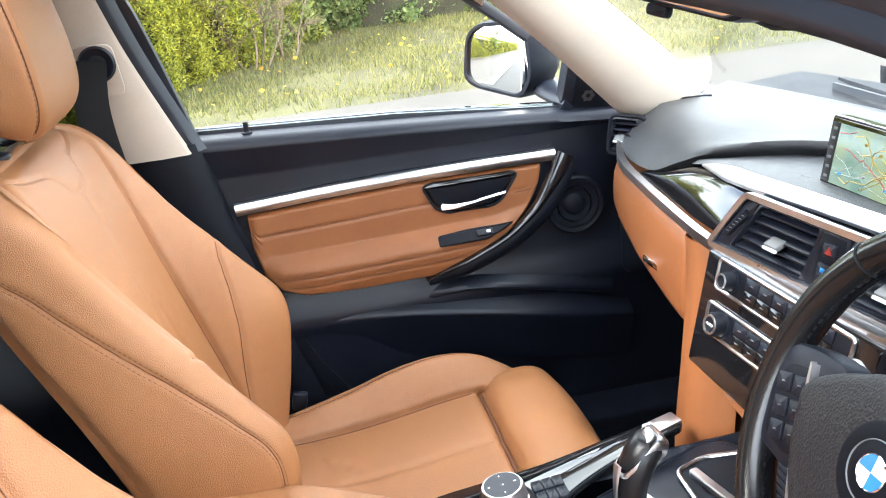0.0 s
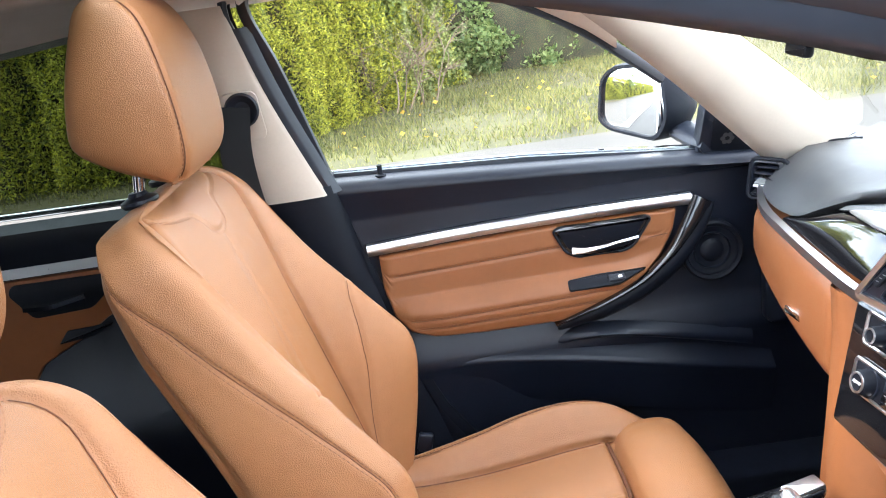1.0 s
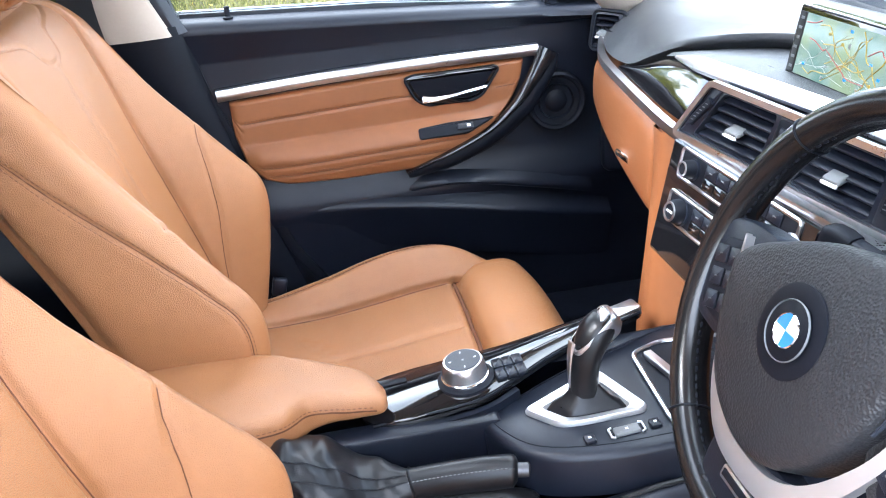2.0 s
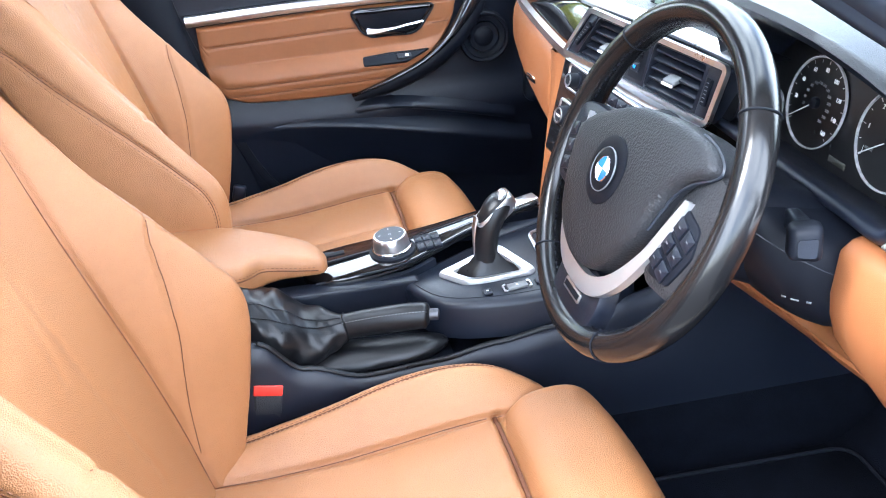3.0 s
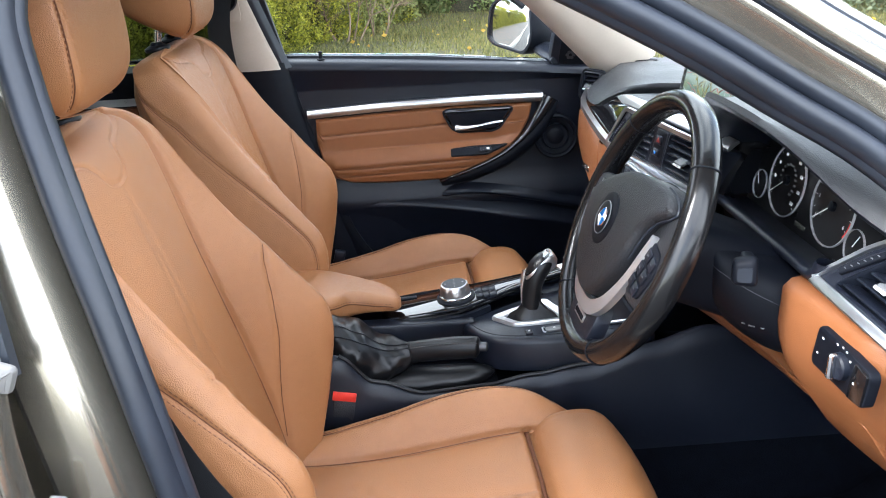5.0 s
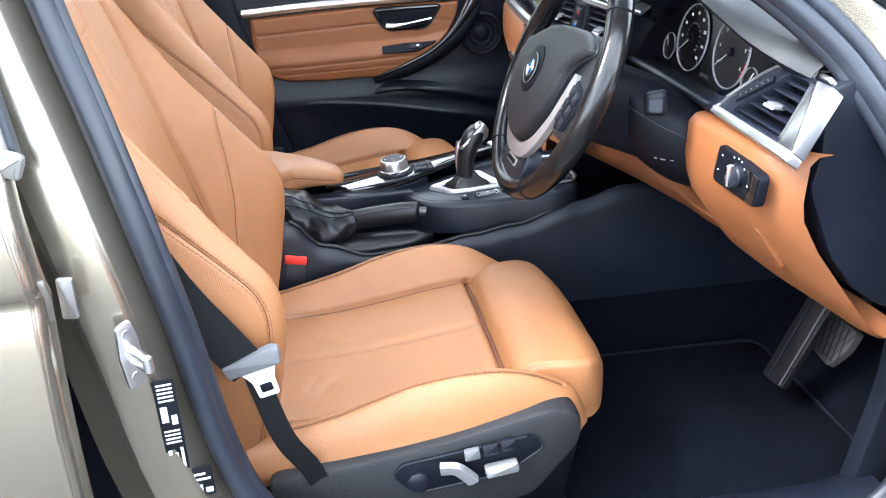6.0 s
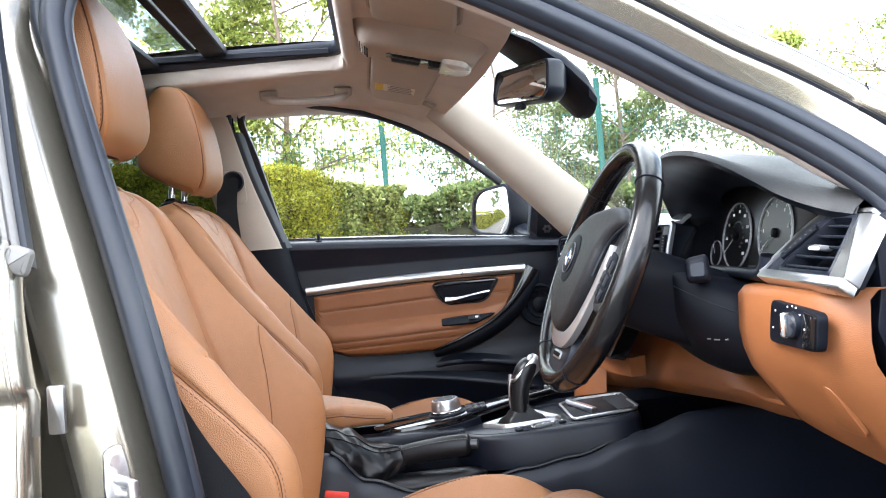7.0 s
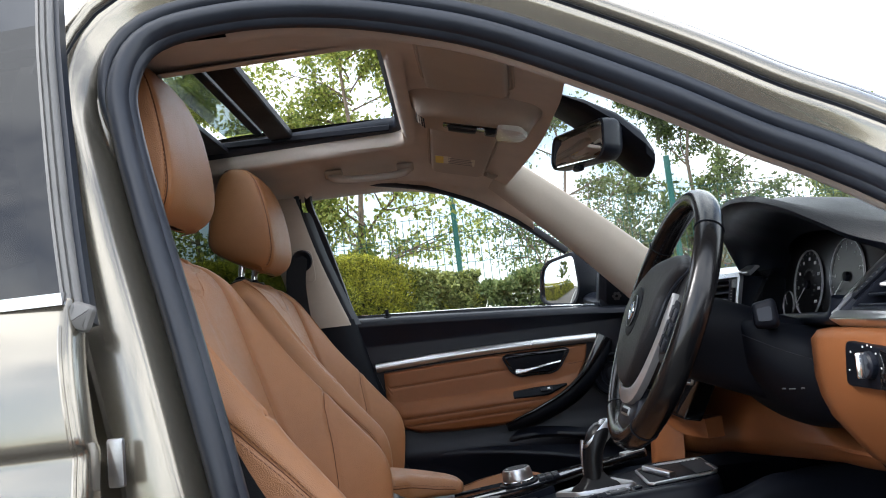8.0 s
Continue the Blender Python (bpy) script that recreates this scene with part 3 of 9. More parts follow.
    # A dark cord laid in the gap stands in for its shade.
    part("pad_gap", tube([base.at(x, k, 0.003) for x, k in gap], 0.0036, 8), SEAM, seat, "dark cord in place of the shaded gap behind the thigh pad")
    plinth = [(-0.02, 0.29), (0.46, 0.29), (0.49, 0.42), (-0.04, 0.42)]
    part("seat_base", slab(rounded(plinth, 0.03), wall_frame(D_Y - 0.2), 0.4, 0.01), BLACK_MAT, seat)
    return seat


def head_restraint(seat, lift=0.0):
    """A wedge-shaped cushion on two chrome posts."""
    cz, tilt = 1.205 + lift, radians(8)

    def hp(a, q, h):
        return Vector((-0.184 - h * math.sin(tilt) + a * math.cos(tilt), D_Y + q, cz + h * math.cos(tilt) + a * math.sin(tilt)))

    def place(h, q, a):
        return np.stack([-0.184 - h * math.sin(tilt) + a * math.cos(tilt), D_Y + q, cz + h * math.cos(tilt) + a * math.sin(tilt)], -1)
    # station h, half width, front, back
    hrows = [(-0.108, 0.070, 0.026, 0.010), (-0.104, 0.094, 0.042, 0.000), (-0.092, 0.110, 0.057, -0.018), (-0.070, 0.120, 0.067, -0.050), (-0.034, 0.126, 0.072, -0.086), (0.004, 0.127, 0.073, -0.082),
             (0.052, 0.122, 0.070, -0.065), (0.092, 0.112, 0.060, -0.048), (0.116, 0.102, 0.044, -0.036), (0.128, 0.084, 0.022, -0.026), (0.132, 0.062, 0.004, -0.018)]
    half = lambda w, f, bk: [(0, f + 0.003), (w * 0.5, f + 0.002), (w * 0.86, f - 0.003), (w * 0.975, f - 0.016), (w, (f + bk) * 0.5), (w * 0.93, bk + 0.018), (w * 0.72, bk + 0.003), (0, bk)]
    hrows = [(h, w * 0.94, f - 0.013, bk) for h, w, f, bk in hrows]
    qh = Quilt(hrows, half, place, 14, 10)
    qh.crumple(0.0012, 14.0, (1, 1, 1), 0.7)
    lines, dark, thread = [], [], []
    for sg in (-1, 1):
        edge = [(h, sg * float(np.interp(h, [-0.10, 0.10], [2.55, 1.95]))) for h in steps(-0.098, 0.120, 30)]
        lines.append(edge)
        thread.append([(h, k + sg * 0.22) for h, k in edge])
    for line in lines:
        qh.sew([qh.at(h, k, 0) for h, k in line], 0.0036, 0.0028)
    head = part("headrest", qh.shape([(0.8, (0, 0, 0.002)), (0.4, (0, 0, 0.004)), (0.1, (0, 0, 0.0045))]), LEATHER, seat, sharp=75)
    for line in lines:
        part("seam", tube([qh.at(h, k, 0.0006) for h, k in line], 0.0009, 5), SEAM, head)
    for line in thread:
        part("stitching", stitches([qh.at(h, k, 0.0005) for h, k in line]), THREAD, head)
    for sg in (-1, 1):
        x, y = -0.210, D_Y + sg * 0.062
        part("post", tube([(x - 0.004, y, 1.04), (x + 0.010, y, 1.13)], 0.0072, 14), BRIGHT, seat, "chrome headrest post")
        m = frame_of((x, y, 1.071), (1, 0, 0.12), (0, 1, 0))
        part("post_collar", lathe([(0.022, -0.008), (0.0245, -0.004), (0.0235, -0.0005), (0.018, 0.002), (0.013, 0.004), (0.0105, 0.009), (0.008, 0.0095)], m, 28), BLACK, seat, "black post collar")
    return head


driver_seat = front_seat()
passenger_seat = copy_thing(driver_seat, pose(0.178, P_Y, 0.27))
for child in passenger_seat.children:
    if child.name.startswith("headrest"):
        child.location.z -= 0.013
    if child.name.startswith("thigh_pad"):
        # pushed in on this side
        child.data = child.data.copy()
        for v in child.data.vertices:
            v.co.x = 0.190 + (v.co.x - 0.190) * 0.93
        for thread in child.children:
            thread.data = thread.data.copy()
            for v in thread.data.vertices:
                v.co.x = 0.190 + (v.co.x - 0.190) * 0.93
tagged(passenger_seat, "tan leather passenger sport seat beside the leather door panel")
tagged(driver_seat, "tan leather driver seat with power switches on its plinth")

# ---- driver seat: side plinth with the power switches ----
SB = D_Y - 0.259
plate = [(0.05, 0.315), (0.40, 0.335), (0.470, 0.42), (0.468, 0.468), (0.43, 0.478), (0.30, 0.452), (0.15, 0.430), (0.04, 0.420)]
mSB = wall_frame(SB)
plinth_panel = part("side_panel", slab(rounded(plate, 0.02), mSB, 0.07, 0.010), COVER, driver_seat, "charcoal plastic side panel")
well = [(0.235, 0.375), (0.36, 0.388), (0.415, 0.425), (0.400, 0.446), (0.215, 0.424), (0.205, 0.405)]
part("switch_recess", slab(rounded(well, 0.012), wall_frame(SB - 0.004), 0.004, 0.001), BLACK_MAT, plinth_panel)
part("recess_rim", tube([Vector((u, SB - 0.0045, v)) for u, v in rounded(well, 0.012)], 0.0016, 6, closed=True), BLACK, plinth_panel)
for i, c in enumerate((0.312, 0.337, 0.361)):
    part("memory_button", rbox((0.021, 0.016, 0.010), Matrix.Translation((0, SB - 0.010, 0)) @ frame_of((c, 0, 0.432 + 0.004 * i), (1, 0, 0.12), (0, 0, 1)), 0.002),
         GREY_PLASTIC if i == 0 else BLACK, plinth_panel)
part("recline_lever", sweep(cr([(0.268, SB - 0.014, 0.417), (0.288, SB - 0.018, 0.417), (0.302, SB - 0.018, 0.405), (0.312, SB - 0.016, 0.392)], 5),
                            [(-0.005, -0.008), (0.005, -0.008), (0.006, 0.0), (0.005, 0.008), (-0.005, 0.008)], (0, -0.3, 1)), SILVER, plinth_panel, "silver recline lever")
part("slide_lever", rbox((0.046, 0.018, 0.016), Matrix.Translation((0.352, SB - 0.012, 0.404)) @ frame_of((0, 0, 0), (1, 0, 0.12), (0, 0, 1)), 0.004), SILVER, plinth_panel, "silver slide lever")
part("lumbar_switch", lathe([(0.015, 0), (0.015, 0.006), (0.011, 0.009)], frame_of((0.238, SB - 0.004, 0.396), (1, 0, 0), (0, 0, 1)), 20), BLACK, plinth_panel)
part("airbag_tag", slab(rounded([(0.078, 0.357), (0.128, 0.362), (0.128, 0.382), (0.078, 0.377)], 0.005), wall_frame(SB - 0.0015), 0.002, 0.0005), BLACK_MAT, plinth_panel)
part("airbag_word", text_mesh("AIRBAG", 0.011, frame_of((0.103, SB - 0.0022, 0.3695), (1, 0, 0.1), (0, 0, 1))), GREY_PLASTIC, plinth_panel)
plinth_panel.location.z += 0.034
rail = thing("seat_rail", "black steel seat rail bolted to the carpet", "seat rail", (0.2, SB + 0.03, 0.27))
part("rail", sweep([(-0.02, SB + 0.015, 0.297), (0.43, SB + 0.015, 0.292)], [(-0.02, -0.022), (0.02, -0.022), (0.02, 0.012), (0.012, 0.018), (-0.012, 0.018), (-0.02, 0.012)]), BARREL, rail)
for z in (0.286, 0.302):
    part("rail_lug", tube([(0.43, SB + 0.010, z), (0.447, SB + 0.010, z)], 0.005, 8), BLACK_MAT, rail)
# belts
belt = thing("seat_belt", "black webbing belt with grey tongue at the driver seat", "seat belt", (-0.04, -0.69, 0.80), "seat belts")
web = cr([(-0.175, -0.645, 1.12), (-0.115, -0.665, 0.95), (-0.040, -0.680, 0.78), (0.015, -0.684, 0.690), (0.042, -0.682, 0.646)], 6)
part("webbing", sweep(web, [(-0.024, -0.0008), (0.024, -0.0008), (0.024, 0.0008), (-0.024, 0.0008)], (0, -1, 0.25)), WEBBING, belt)
web2 = cr([(0.046, -0.682, 0.646), (0.070, -0.676, 0.54), (0.100, -0.660, 0.47), (0.115, -0.65, 0.41)], 6)
part("lap_webbing", sweep(web2, [(-0.014, -0.001), (0.014, -0.001), (0.014, 0.001), (-0.014, 0.001)], (0, -1, 0.25)), WEBBING, belt)
mT = frame_of((0.046, -0.690, 0.654), (1, 0, 0.25), (-0.25, 0, 1)) @ Matrix.Diagonal((0.92, 0.92, 1, 1))
part("tongue_grip", slab(rounded([(-0.036, -0.010), (0.036, -0.010), (0.040, 0.012), (0.030, 0.018), (-0.03, 0.010), (-0.038, 0.010)], 0.005), mT, 0.012, 0.003), GREY_PLASTIC, belt, "grey tongue grip")
tg = part("tongue_plate", slab(rounded([(-0.013, -0.052), (0.015, -0.052), (0.016, -0.026), (0.024, -0.008), (-0.024, -0.008), (-0.014, -0.026)], 0.005),
                               mT @ Matrix.Translation((0.004, 0, -0.003)), 0.003, 0.001), WHITE_PLASTIC, belt, "bright metal tongue")
part("tongue_slot", slab(rounded([(-0.006, -0.043), (0.010, -0.043), (0.010, -0.031), (-0.006, -0.031)], 0.002), mT @ Matrix.Translation((0.004, 0, -0.0015)), 0.001, 0.0002), BLACK_MAT, tg)
buckle = thing("belt_buckle", "black belt buckle with a red release button", "belt buckle", (0.095, -0.135, 0.45))
part("buckle_body", rbox((0.040, 0.022, 0.10), frame_of((0.086, -0.132, 0.480), (1, 0, -0.12), (0, 1, 0)), 0.004), COVER, buckle)
part("release_button", rbox((0.040, 0.018, 0.018), frame_of((0.0925, -0.134, 0.534), (1, 0, -0.20), (0, 1, 0)), 0.002), RED, buckle, "red release button")
belt_p = thing("seat_belt", "black webbing belt hanging at the beige pillar", "seat belt", (-0.14, 0.52, 0.9), "seat belts")
web = cr([(-0.150, 0.560, 1.135), (-0.158, 0.545, 1.06), (-0.150, 0.555, 0.95), (-0.12, 0.575, 0.80)], 6)
part("webbing", sweep(web, [(-0.024, -0.0008), (0.024, -0.0008), (0.024, 0.0008), (-0.024, 0.0008)], (0.3, -1, 0)), WEBBING, belt_p)
part("belt_guide", lathe([(0.026, 0), (0.027, 0.004), (0.024, 0.008), (0.018, 0.006), (0.013, 0.000), (0.004, -0.003)], frame_of((-0.142, 0.574, 1.128), (1, 0, 0), (0, 0, 1)), 28), BLACK, belt_p, "black belt guide")
anchor = thing("belt_anchor", "black plastic belt buckle beside the passenger seat", "belt buckle", (0.05, 0.60, 0.45))
part("anchor_stalk", bar((0.040, 0.602, 0.44), (0.052, 0.600, 0.485), 0.024, 0.008, (0, 1, 0)), BLACK_MAT, anchor)
part("anchor_body", rbox((0.026, 0.016, 0.034), frame_of((0.056, 0.599, 0.500), (1, 0, -0.25), (0, 1, 0)), 0.004), BLACK, anchor)

# ---- car body: floor, driver's door opening, pillars, roof ----
YC = -0.025  # car's centre line


body = thing("car_body", "bronze metallic saloon body with open driver doorway", "car", (0.2, YC, 0.0))
OPEN = [(0.78, -0.752, 0.335), (0.56, -0.755, 0.345), (0.35, -0.757, 0.360), (0.20, -0.757, 0.385), (0.125, -0.757, 0.420), (0.058, -0.757, 0.50), (0.024, -0.755, 0.60), (0.0, -0.748, 0.75),
        (-0.025, -0.735, 0.87), (-0.050, -0.715, 0.97), (-0.078, -0.690, 1.07), (-0.106, -0.655, 1.17), (-0.116, -0.630, 1.235), (-0.092, -0.603, 1.286), (0.0, -0.590, 1.303), (0.10, -0.588, 1.296), (0.20, -0.588, 1.274),
        (0.307, -0.588, 1.237), (0.47, -0.591, 1.154), (0.585, -0.596, 1.085), (0.655, -0.612, 1.043), (0.705, -0.640, 1.003), (0.748, -0.672, 0.958), (0.779, -0.702, 0.910), (0.810, -0.728, 0.852), (0.850, -0.745, 0.760), (0.882, -0.753, 0.68), (0.905, -0.756, 0.58), (0.895, -0.756, 0.44), (0.850, -0.755, 0.360)]
loop = cr(OPEN, 5, True)
# direction out of the car along the loop
out_of = lambda i: (0, -1, 0.05 + 0.30 * min(1.0, max(0.0, (loop[i].z - 0.55) / 0.40)))
o_d = lambda rows: [(-o, d) for o, d in rows]  # distance outwards from the opening's edge, and out of the car
seal = part("door_seal", sweep(loop, o_d([(0.006, -0.006), (0.006, 0.004), (0.010, 0.014), (0.017, 0.018), (0.025, 0.016), (0.031, 0.008), (0.031, -0.004), (0.022, -0.010)]), out_of, True), RUBBER, body, "black rubber door seal", sharp=70)
part("seal_lip", sweep(loop, o_d([(0.000, -0.010), (0.006, -0.016), (0.016, -0.014), (0.012, -0.004), (0.006, 0.002), (0.001, -0.002)]), out_of, True), RUBBER, seal, sharp=70)
# painted flange round the opening: narrow return, dark step, broad outer face
A_SEC = [(0.030, -0.010), (0.036, -0.006), (0.050, 0.022), (0.0535, 0.028), (0.058, 0.031), (0.078, 0.033), (0.100, 0.031), (0.107, 0.024), (0.108, -0.02)]
B_SEC = [(0.030, -0.012), (0.050, -0.007), (0.056, -0.003), (0.066, 0.005), (0.073, 0.010), (0.078, 0.013), (0.082, 0.013), (0.085, 0.008), (0.086, -0.03)]
rings = []
for i, p in enumerate(loop):
    t = (loop[(i + 1) % len(loop)] - loop[i - 1]).normalized()
    side = t.cross(Vector(out_of(i))).normalized()
    u = side.cross(t)
    w = 1.0 if p.x > 0.1 and p.z > 0.9 else min(1.0, max(0.0, (p.z - 1.12) / 0.16))
    w = w * w * (3 - 2 * w)
    rings.append([p - side * (a[0] + (b[0] - a[0]) * w) + u * (a[1] + (b[1] - a[1]) * w) for a, b in zip(A_SEC, B_SEC)])
part("door_aperture", loft(rings, False, False, True), PAINT, body, "bronze painted door aperture", sharp=35)
# outer cant rail and windscreen pillar above the opening
top_path = sorted([p for p in loop if p.z > 0.99 and (p.x > 0.02 or p.z > 1.24)], key=lambda p: p.x)
rail_path = top_path + cr([top_path[-1] + Vector(q) for q in ((0.045, -0.007, -0.030), (0.11, -0.022, -0.075), (0.20, -0.045, -0.140), (0.30, -0.070, -0.215))], 4)
CR_UP = (0, -1, 0.35)
lobe = [i for i, p in enumerate(loop) if p.z > 0.72 and (p.x > 0.02 or p.z > 1.06)]
start = next(k for k, i in enumerate(lobe) if (i - 1) % len(loop) not in lobe)
rings = []
for i in lobe[start:] + lobe[:start]:
    p = loop[i]
    t = (loop[(i + 1) % len(loop)] - loop[i - 1]).normalized()
    side = t.cross(Vector(out_of(i))).normalized()
    u = side.cross(t)
    f = 1.0 if p.x > 0.06 else min(1.0, max(0.0, (p.z - 1.14) / 0.15))
    f = f * f * (3 - 2 * f)
    rings.append([p - side * (0.020 + (a - 0.020) * (0.3 + 0.7 * f)) + u * (b * f - 0.006 * (1 - f)) for a, b in ((0.030, -0.008), (0.031, 0.004), (0.036, 0.012), (0.043, 0.014), (0.050, 0.009), (0.053, 0.000), (0.050, -0.010))])
part("outer_seal", loft(rings), RUBBER, seal, "outer lobe of the door seal", sharp=70)
part("weatherstrip", sweep(rail_path, o_d([(0.082, 0.006), (0.087, 0.002), (0.090, 0.011), (0.085, 0.015)]), CR_UP), RUBBER, body)
part("cant_rail", ribbon(rail_path, o_d([(0.087, -0.008), (0.089, 0.016), (0.094, 0.021), (0.103, 0.020), (0.114, 0.013), (0.123, 0.004)]), CR_UP), PAINT, body, "bronze roof rail", sharp=80)
part("drip_strip", sweep(rail_path, o_d([(0.120, -0.002), (0.128, -0.008), (0.128, -0.001), (0.122, 0.005)]), CR_UP), BLACK_MAT, body, "dark roof drip strip")
part("roof_edge", ribbon(rail_path, o_d([(0.127, -0.003), (0.136, -0.007), (0.144, -0.017), (0.148, -0.034), (0.150, -0.06)]), CR_UP), PAINT, body, sharp=80)
# rear of the centre pillar, below the belt: recess towards the rear door
bp = [p for p in loop if p.x < 0.12 and 0.42 < p.z < 1.26]
bp = sorted(bp, key=lambda p: p.z)
part("pillar_gap", ribbon(bp, [(-0.084, 0.012), (-0.092, -0.008), (-0.150, -0.014)], (0, -1, 0.15)), PAINT, body)
# inner sill trim and kick plate
sill_path = [(0.02, -0.70, 0.352), (0.25, -0.70, 0.352), (0.50, -0.70, 0.340), (0.78, -0.70, 0.330), (0.90, -0.70, 0.345)]
part("sill_trim", sweep(cr(sill_path, 5), [(-0.045, -0.07), (0.040, -0.03), (0.045, -0.006), (0.030, 0.006), (0.0, 0.008), (-0.030, 0.0), (-0.045, -0.012)], (0, 0, 1)), BLACK, body, "black plastic sill trim")
part("kick_panel", slab(rounded([(0.86, 0.28), (1.15, 0.28), (1.15, 0.80), (0.90, 0.80), (0.90, 0.5)], 0.04), wall_frame(-0.690), 0.03, 0.006), BLACK_MAT, body)
part("outer_sill", sweep([(-0.9, -0.80, 0.27), (1.0, -0.80, 0.27)], [(-0.06, -0.09), (0.04, -0.06), (0.05, 0.0), (0.03, 0.05), (-0.04, 0.06)], (0, 0, 1)), PAINT, body)
# striker and stickers on the pillar
mS = frame_of((-0.060, -0.798, 0.748), (0.8, 0.6, 0), (-0.12, 0, 1)) @ Matrix.Diagonal((0.72, 0.86, 0.95, 1))
striker = part("door_striker", slab(rounded([(-0.012, -0.042), (0.014, -0.040), (0.018, -0.012), (0.016, 0.020), (0.010, 0.045), (-0.012, 0.040), (-0.016, 0.0)], 0.005), mS, 0.005, 0.001), STEEL, body, "zinc plated door striker")
for vz in (0.008, -0.008):
    part("striker_rod", tube([mS @ Vector(q) for q in ((0.002, vz, -0.002), (0.002, vz * 0.9, 0.014), (0.002, vz * 0.8, 0.034))], 0.0048, 10), STEEL, striker, "steel striker rod")
part("striker_bridge", tube([mS @ Vector((0.002, 0.009, 0.034)), mS @ Vector((0.002, -0.009, 0.034))], 0.0050, 10), STEEL, striker)
for vz in (0.028, -0.028):
    part("striker_screw", lathe([(0.0065, 0), (0.0065, 0.0012), (0.003, 0.0012)], mS @ Matrix.Translation((0, vz, 0)), 14), STEEL, striker)


def sticker(name, centre, w, h, bars, u, v):
    m = frame_of(centre, u, v)
    st = part(name, slab(rounded([(-w / 2, -h / 2), (w / 2, -h / 2), (w / 2, h / 2), (-w / 2, h / 2)], 0.003), m, 0.0016, 0.0002), BLACK_MAT, body, "black sticker with pale printing")
    for x, y, bw, bh in bars:
        part("print_bar", slab([(x, y), (x + bw, y), (x + bw, y + bh), (x, y + bh)], m @ Matrix.Translation((0, 0, 0.0004)), 0.0003, 0.0001), MARK, st)


su, sv = (1.0, 0.13, 0.0), (-0.24, -0.05, 1)
sticker("pillar_sticker", (-0.0375, -0.7865, 0.650), 0.022, 0.118, [(-0.008, -0.055, 0.004, 0.024), (-0.001, -0.055, 0.003, 0.020), (0.005, -0.055, 0.003, 0.026)] + [(-0.008, -0.022 + 0.005 * k, 0.016, 0.0022) for k in range(4)] + [(-0.008, 0.006, 0.007, 0.020), (0.002, 0.002, 0.006, 0.012)] + [(-0.008, 0.032 + 0.005 * k, 0.016, 0.0022) for k in range(5)], su, sv)
sticker("pillar_sticker", (-0.0155, -0.7810, 0.568), 0.022, 0.040, [(-0.009, -0.016, 0.007, 0.012), (0.001, -0.016, 0.008, 0.007), (-0.009, 0.002, 0.017, 0.003), (-0.009, 0.009, 0.012, 0.003)], su, sv)
# floor, footwells, bulkhead
part("floor_pan", slab(rounded([(-1.3, -0.70), (1.15, -0.70), (1.15, 0.84), (-1.3, 0.84)], 0.03), frame_of((0, 0, 0.272), (1, 0, 0), (0, 1, 0)), 0.06, 0.01), CARPET, body, "black carpeted floor")
bulk = cr([(0.95, 0, 0.27), (1.02, 0, 0.30), (1.13, 0, 0.42), (1.18, 0, 0.60), (1.16, 0, 0.95)], 5)
part("bulkhead", loft([[Vector((p.x, y, p.z)) for p in bulk] for y in (-0.72, 0.60)], False, False), CARPET, body)
part("tunnel_carpet", loft([[Vector((x, y, z)) for y, z in ((-0.17, 0.27), (-0.145, 0.40), (-0.12, 0.50), (0.08, 0.50), (0.105, 0.40), (0.13, 0.27))] for x in (-1.2, 1.15)], False, False), CARPET, body)
mat = thing("floor_mat", "worn black carpet mat in the driver footwell", "floor mat", (0.70, -0.42, 0.272))
mat_poly = rounded([(0.47, -0.665), (0.88, -0.655), (0.98, -0.60), (0.98, -0.20), (0.47, -0.19)], 0.04, 5)
mf = frame_of((0, 0, 0.286), (1, 0, 0), (0, 1, 0))
part("mat", slab(mat_poly, mf, 0.012, 0.004), CARPET, mat)
part("mat_binding", tube([mf @ Vector((p[0], p[1], 0.0)) for p in mat_poly], 0.004, 6, closed=True), BLACK_MAT, mat)
# passenger side shell behind the doors
part("side_shell", slab([(-1.4, 0.25), (1.2, 0.25), (1.2, 0.62), (-1.4, 0.62)], wall_frame(0.83), 0.03, 0.005), PAINT, body)
# Unseen wall added up to the roof, to keep light out of the cabin.
part("rear_wall", slab([(-0.60, 0.25), (0.55, 0.25), (0.55, 1.34), (-0.60, 1.34)], frame_of((-1.32, 0, 0), (0, 1, 0), (0, 0, 1)), 0.05, 0.005), BLACK_MAT, body, "unseen dark wall added to keep light from the rear")
# bonnet and scuttle ahead of the windscreen
bon = []
for y in [-0.70 + 0.09 * i for i in range(16)]:
    e = 1 - abs((y - YC) / 0.80) ** 3
    bon.append([Vector((x, y, z * 1.0 - (1 - e) * 0.10)) for x, z in ((1.14, 0.905), (1.25, 0.915), (1.5, 0.895), (1.8, 0.85), (2.1, 0.79), (2.2, 0.72))])
part("bonnet", loft(bon, False, False), PAINT, body, "bronze bonnet", sharp=70)
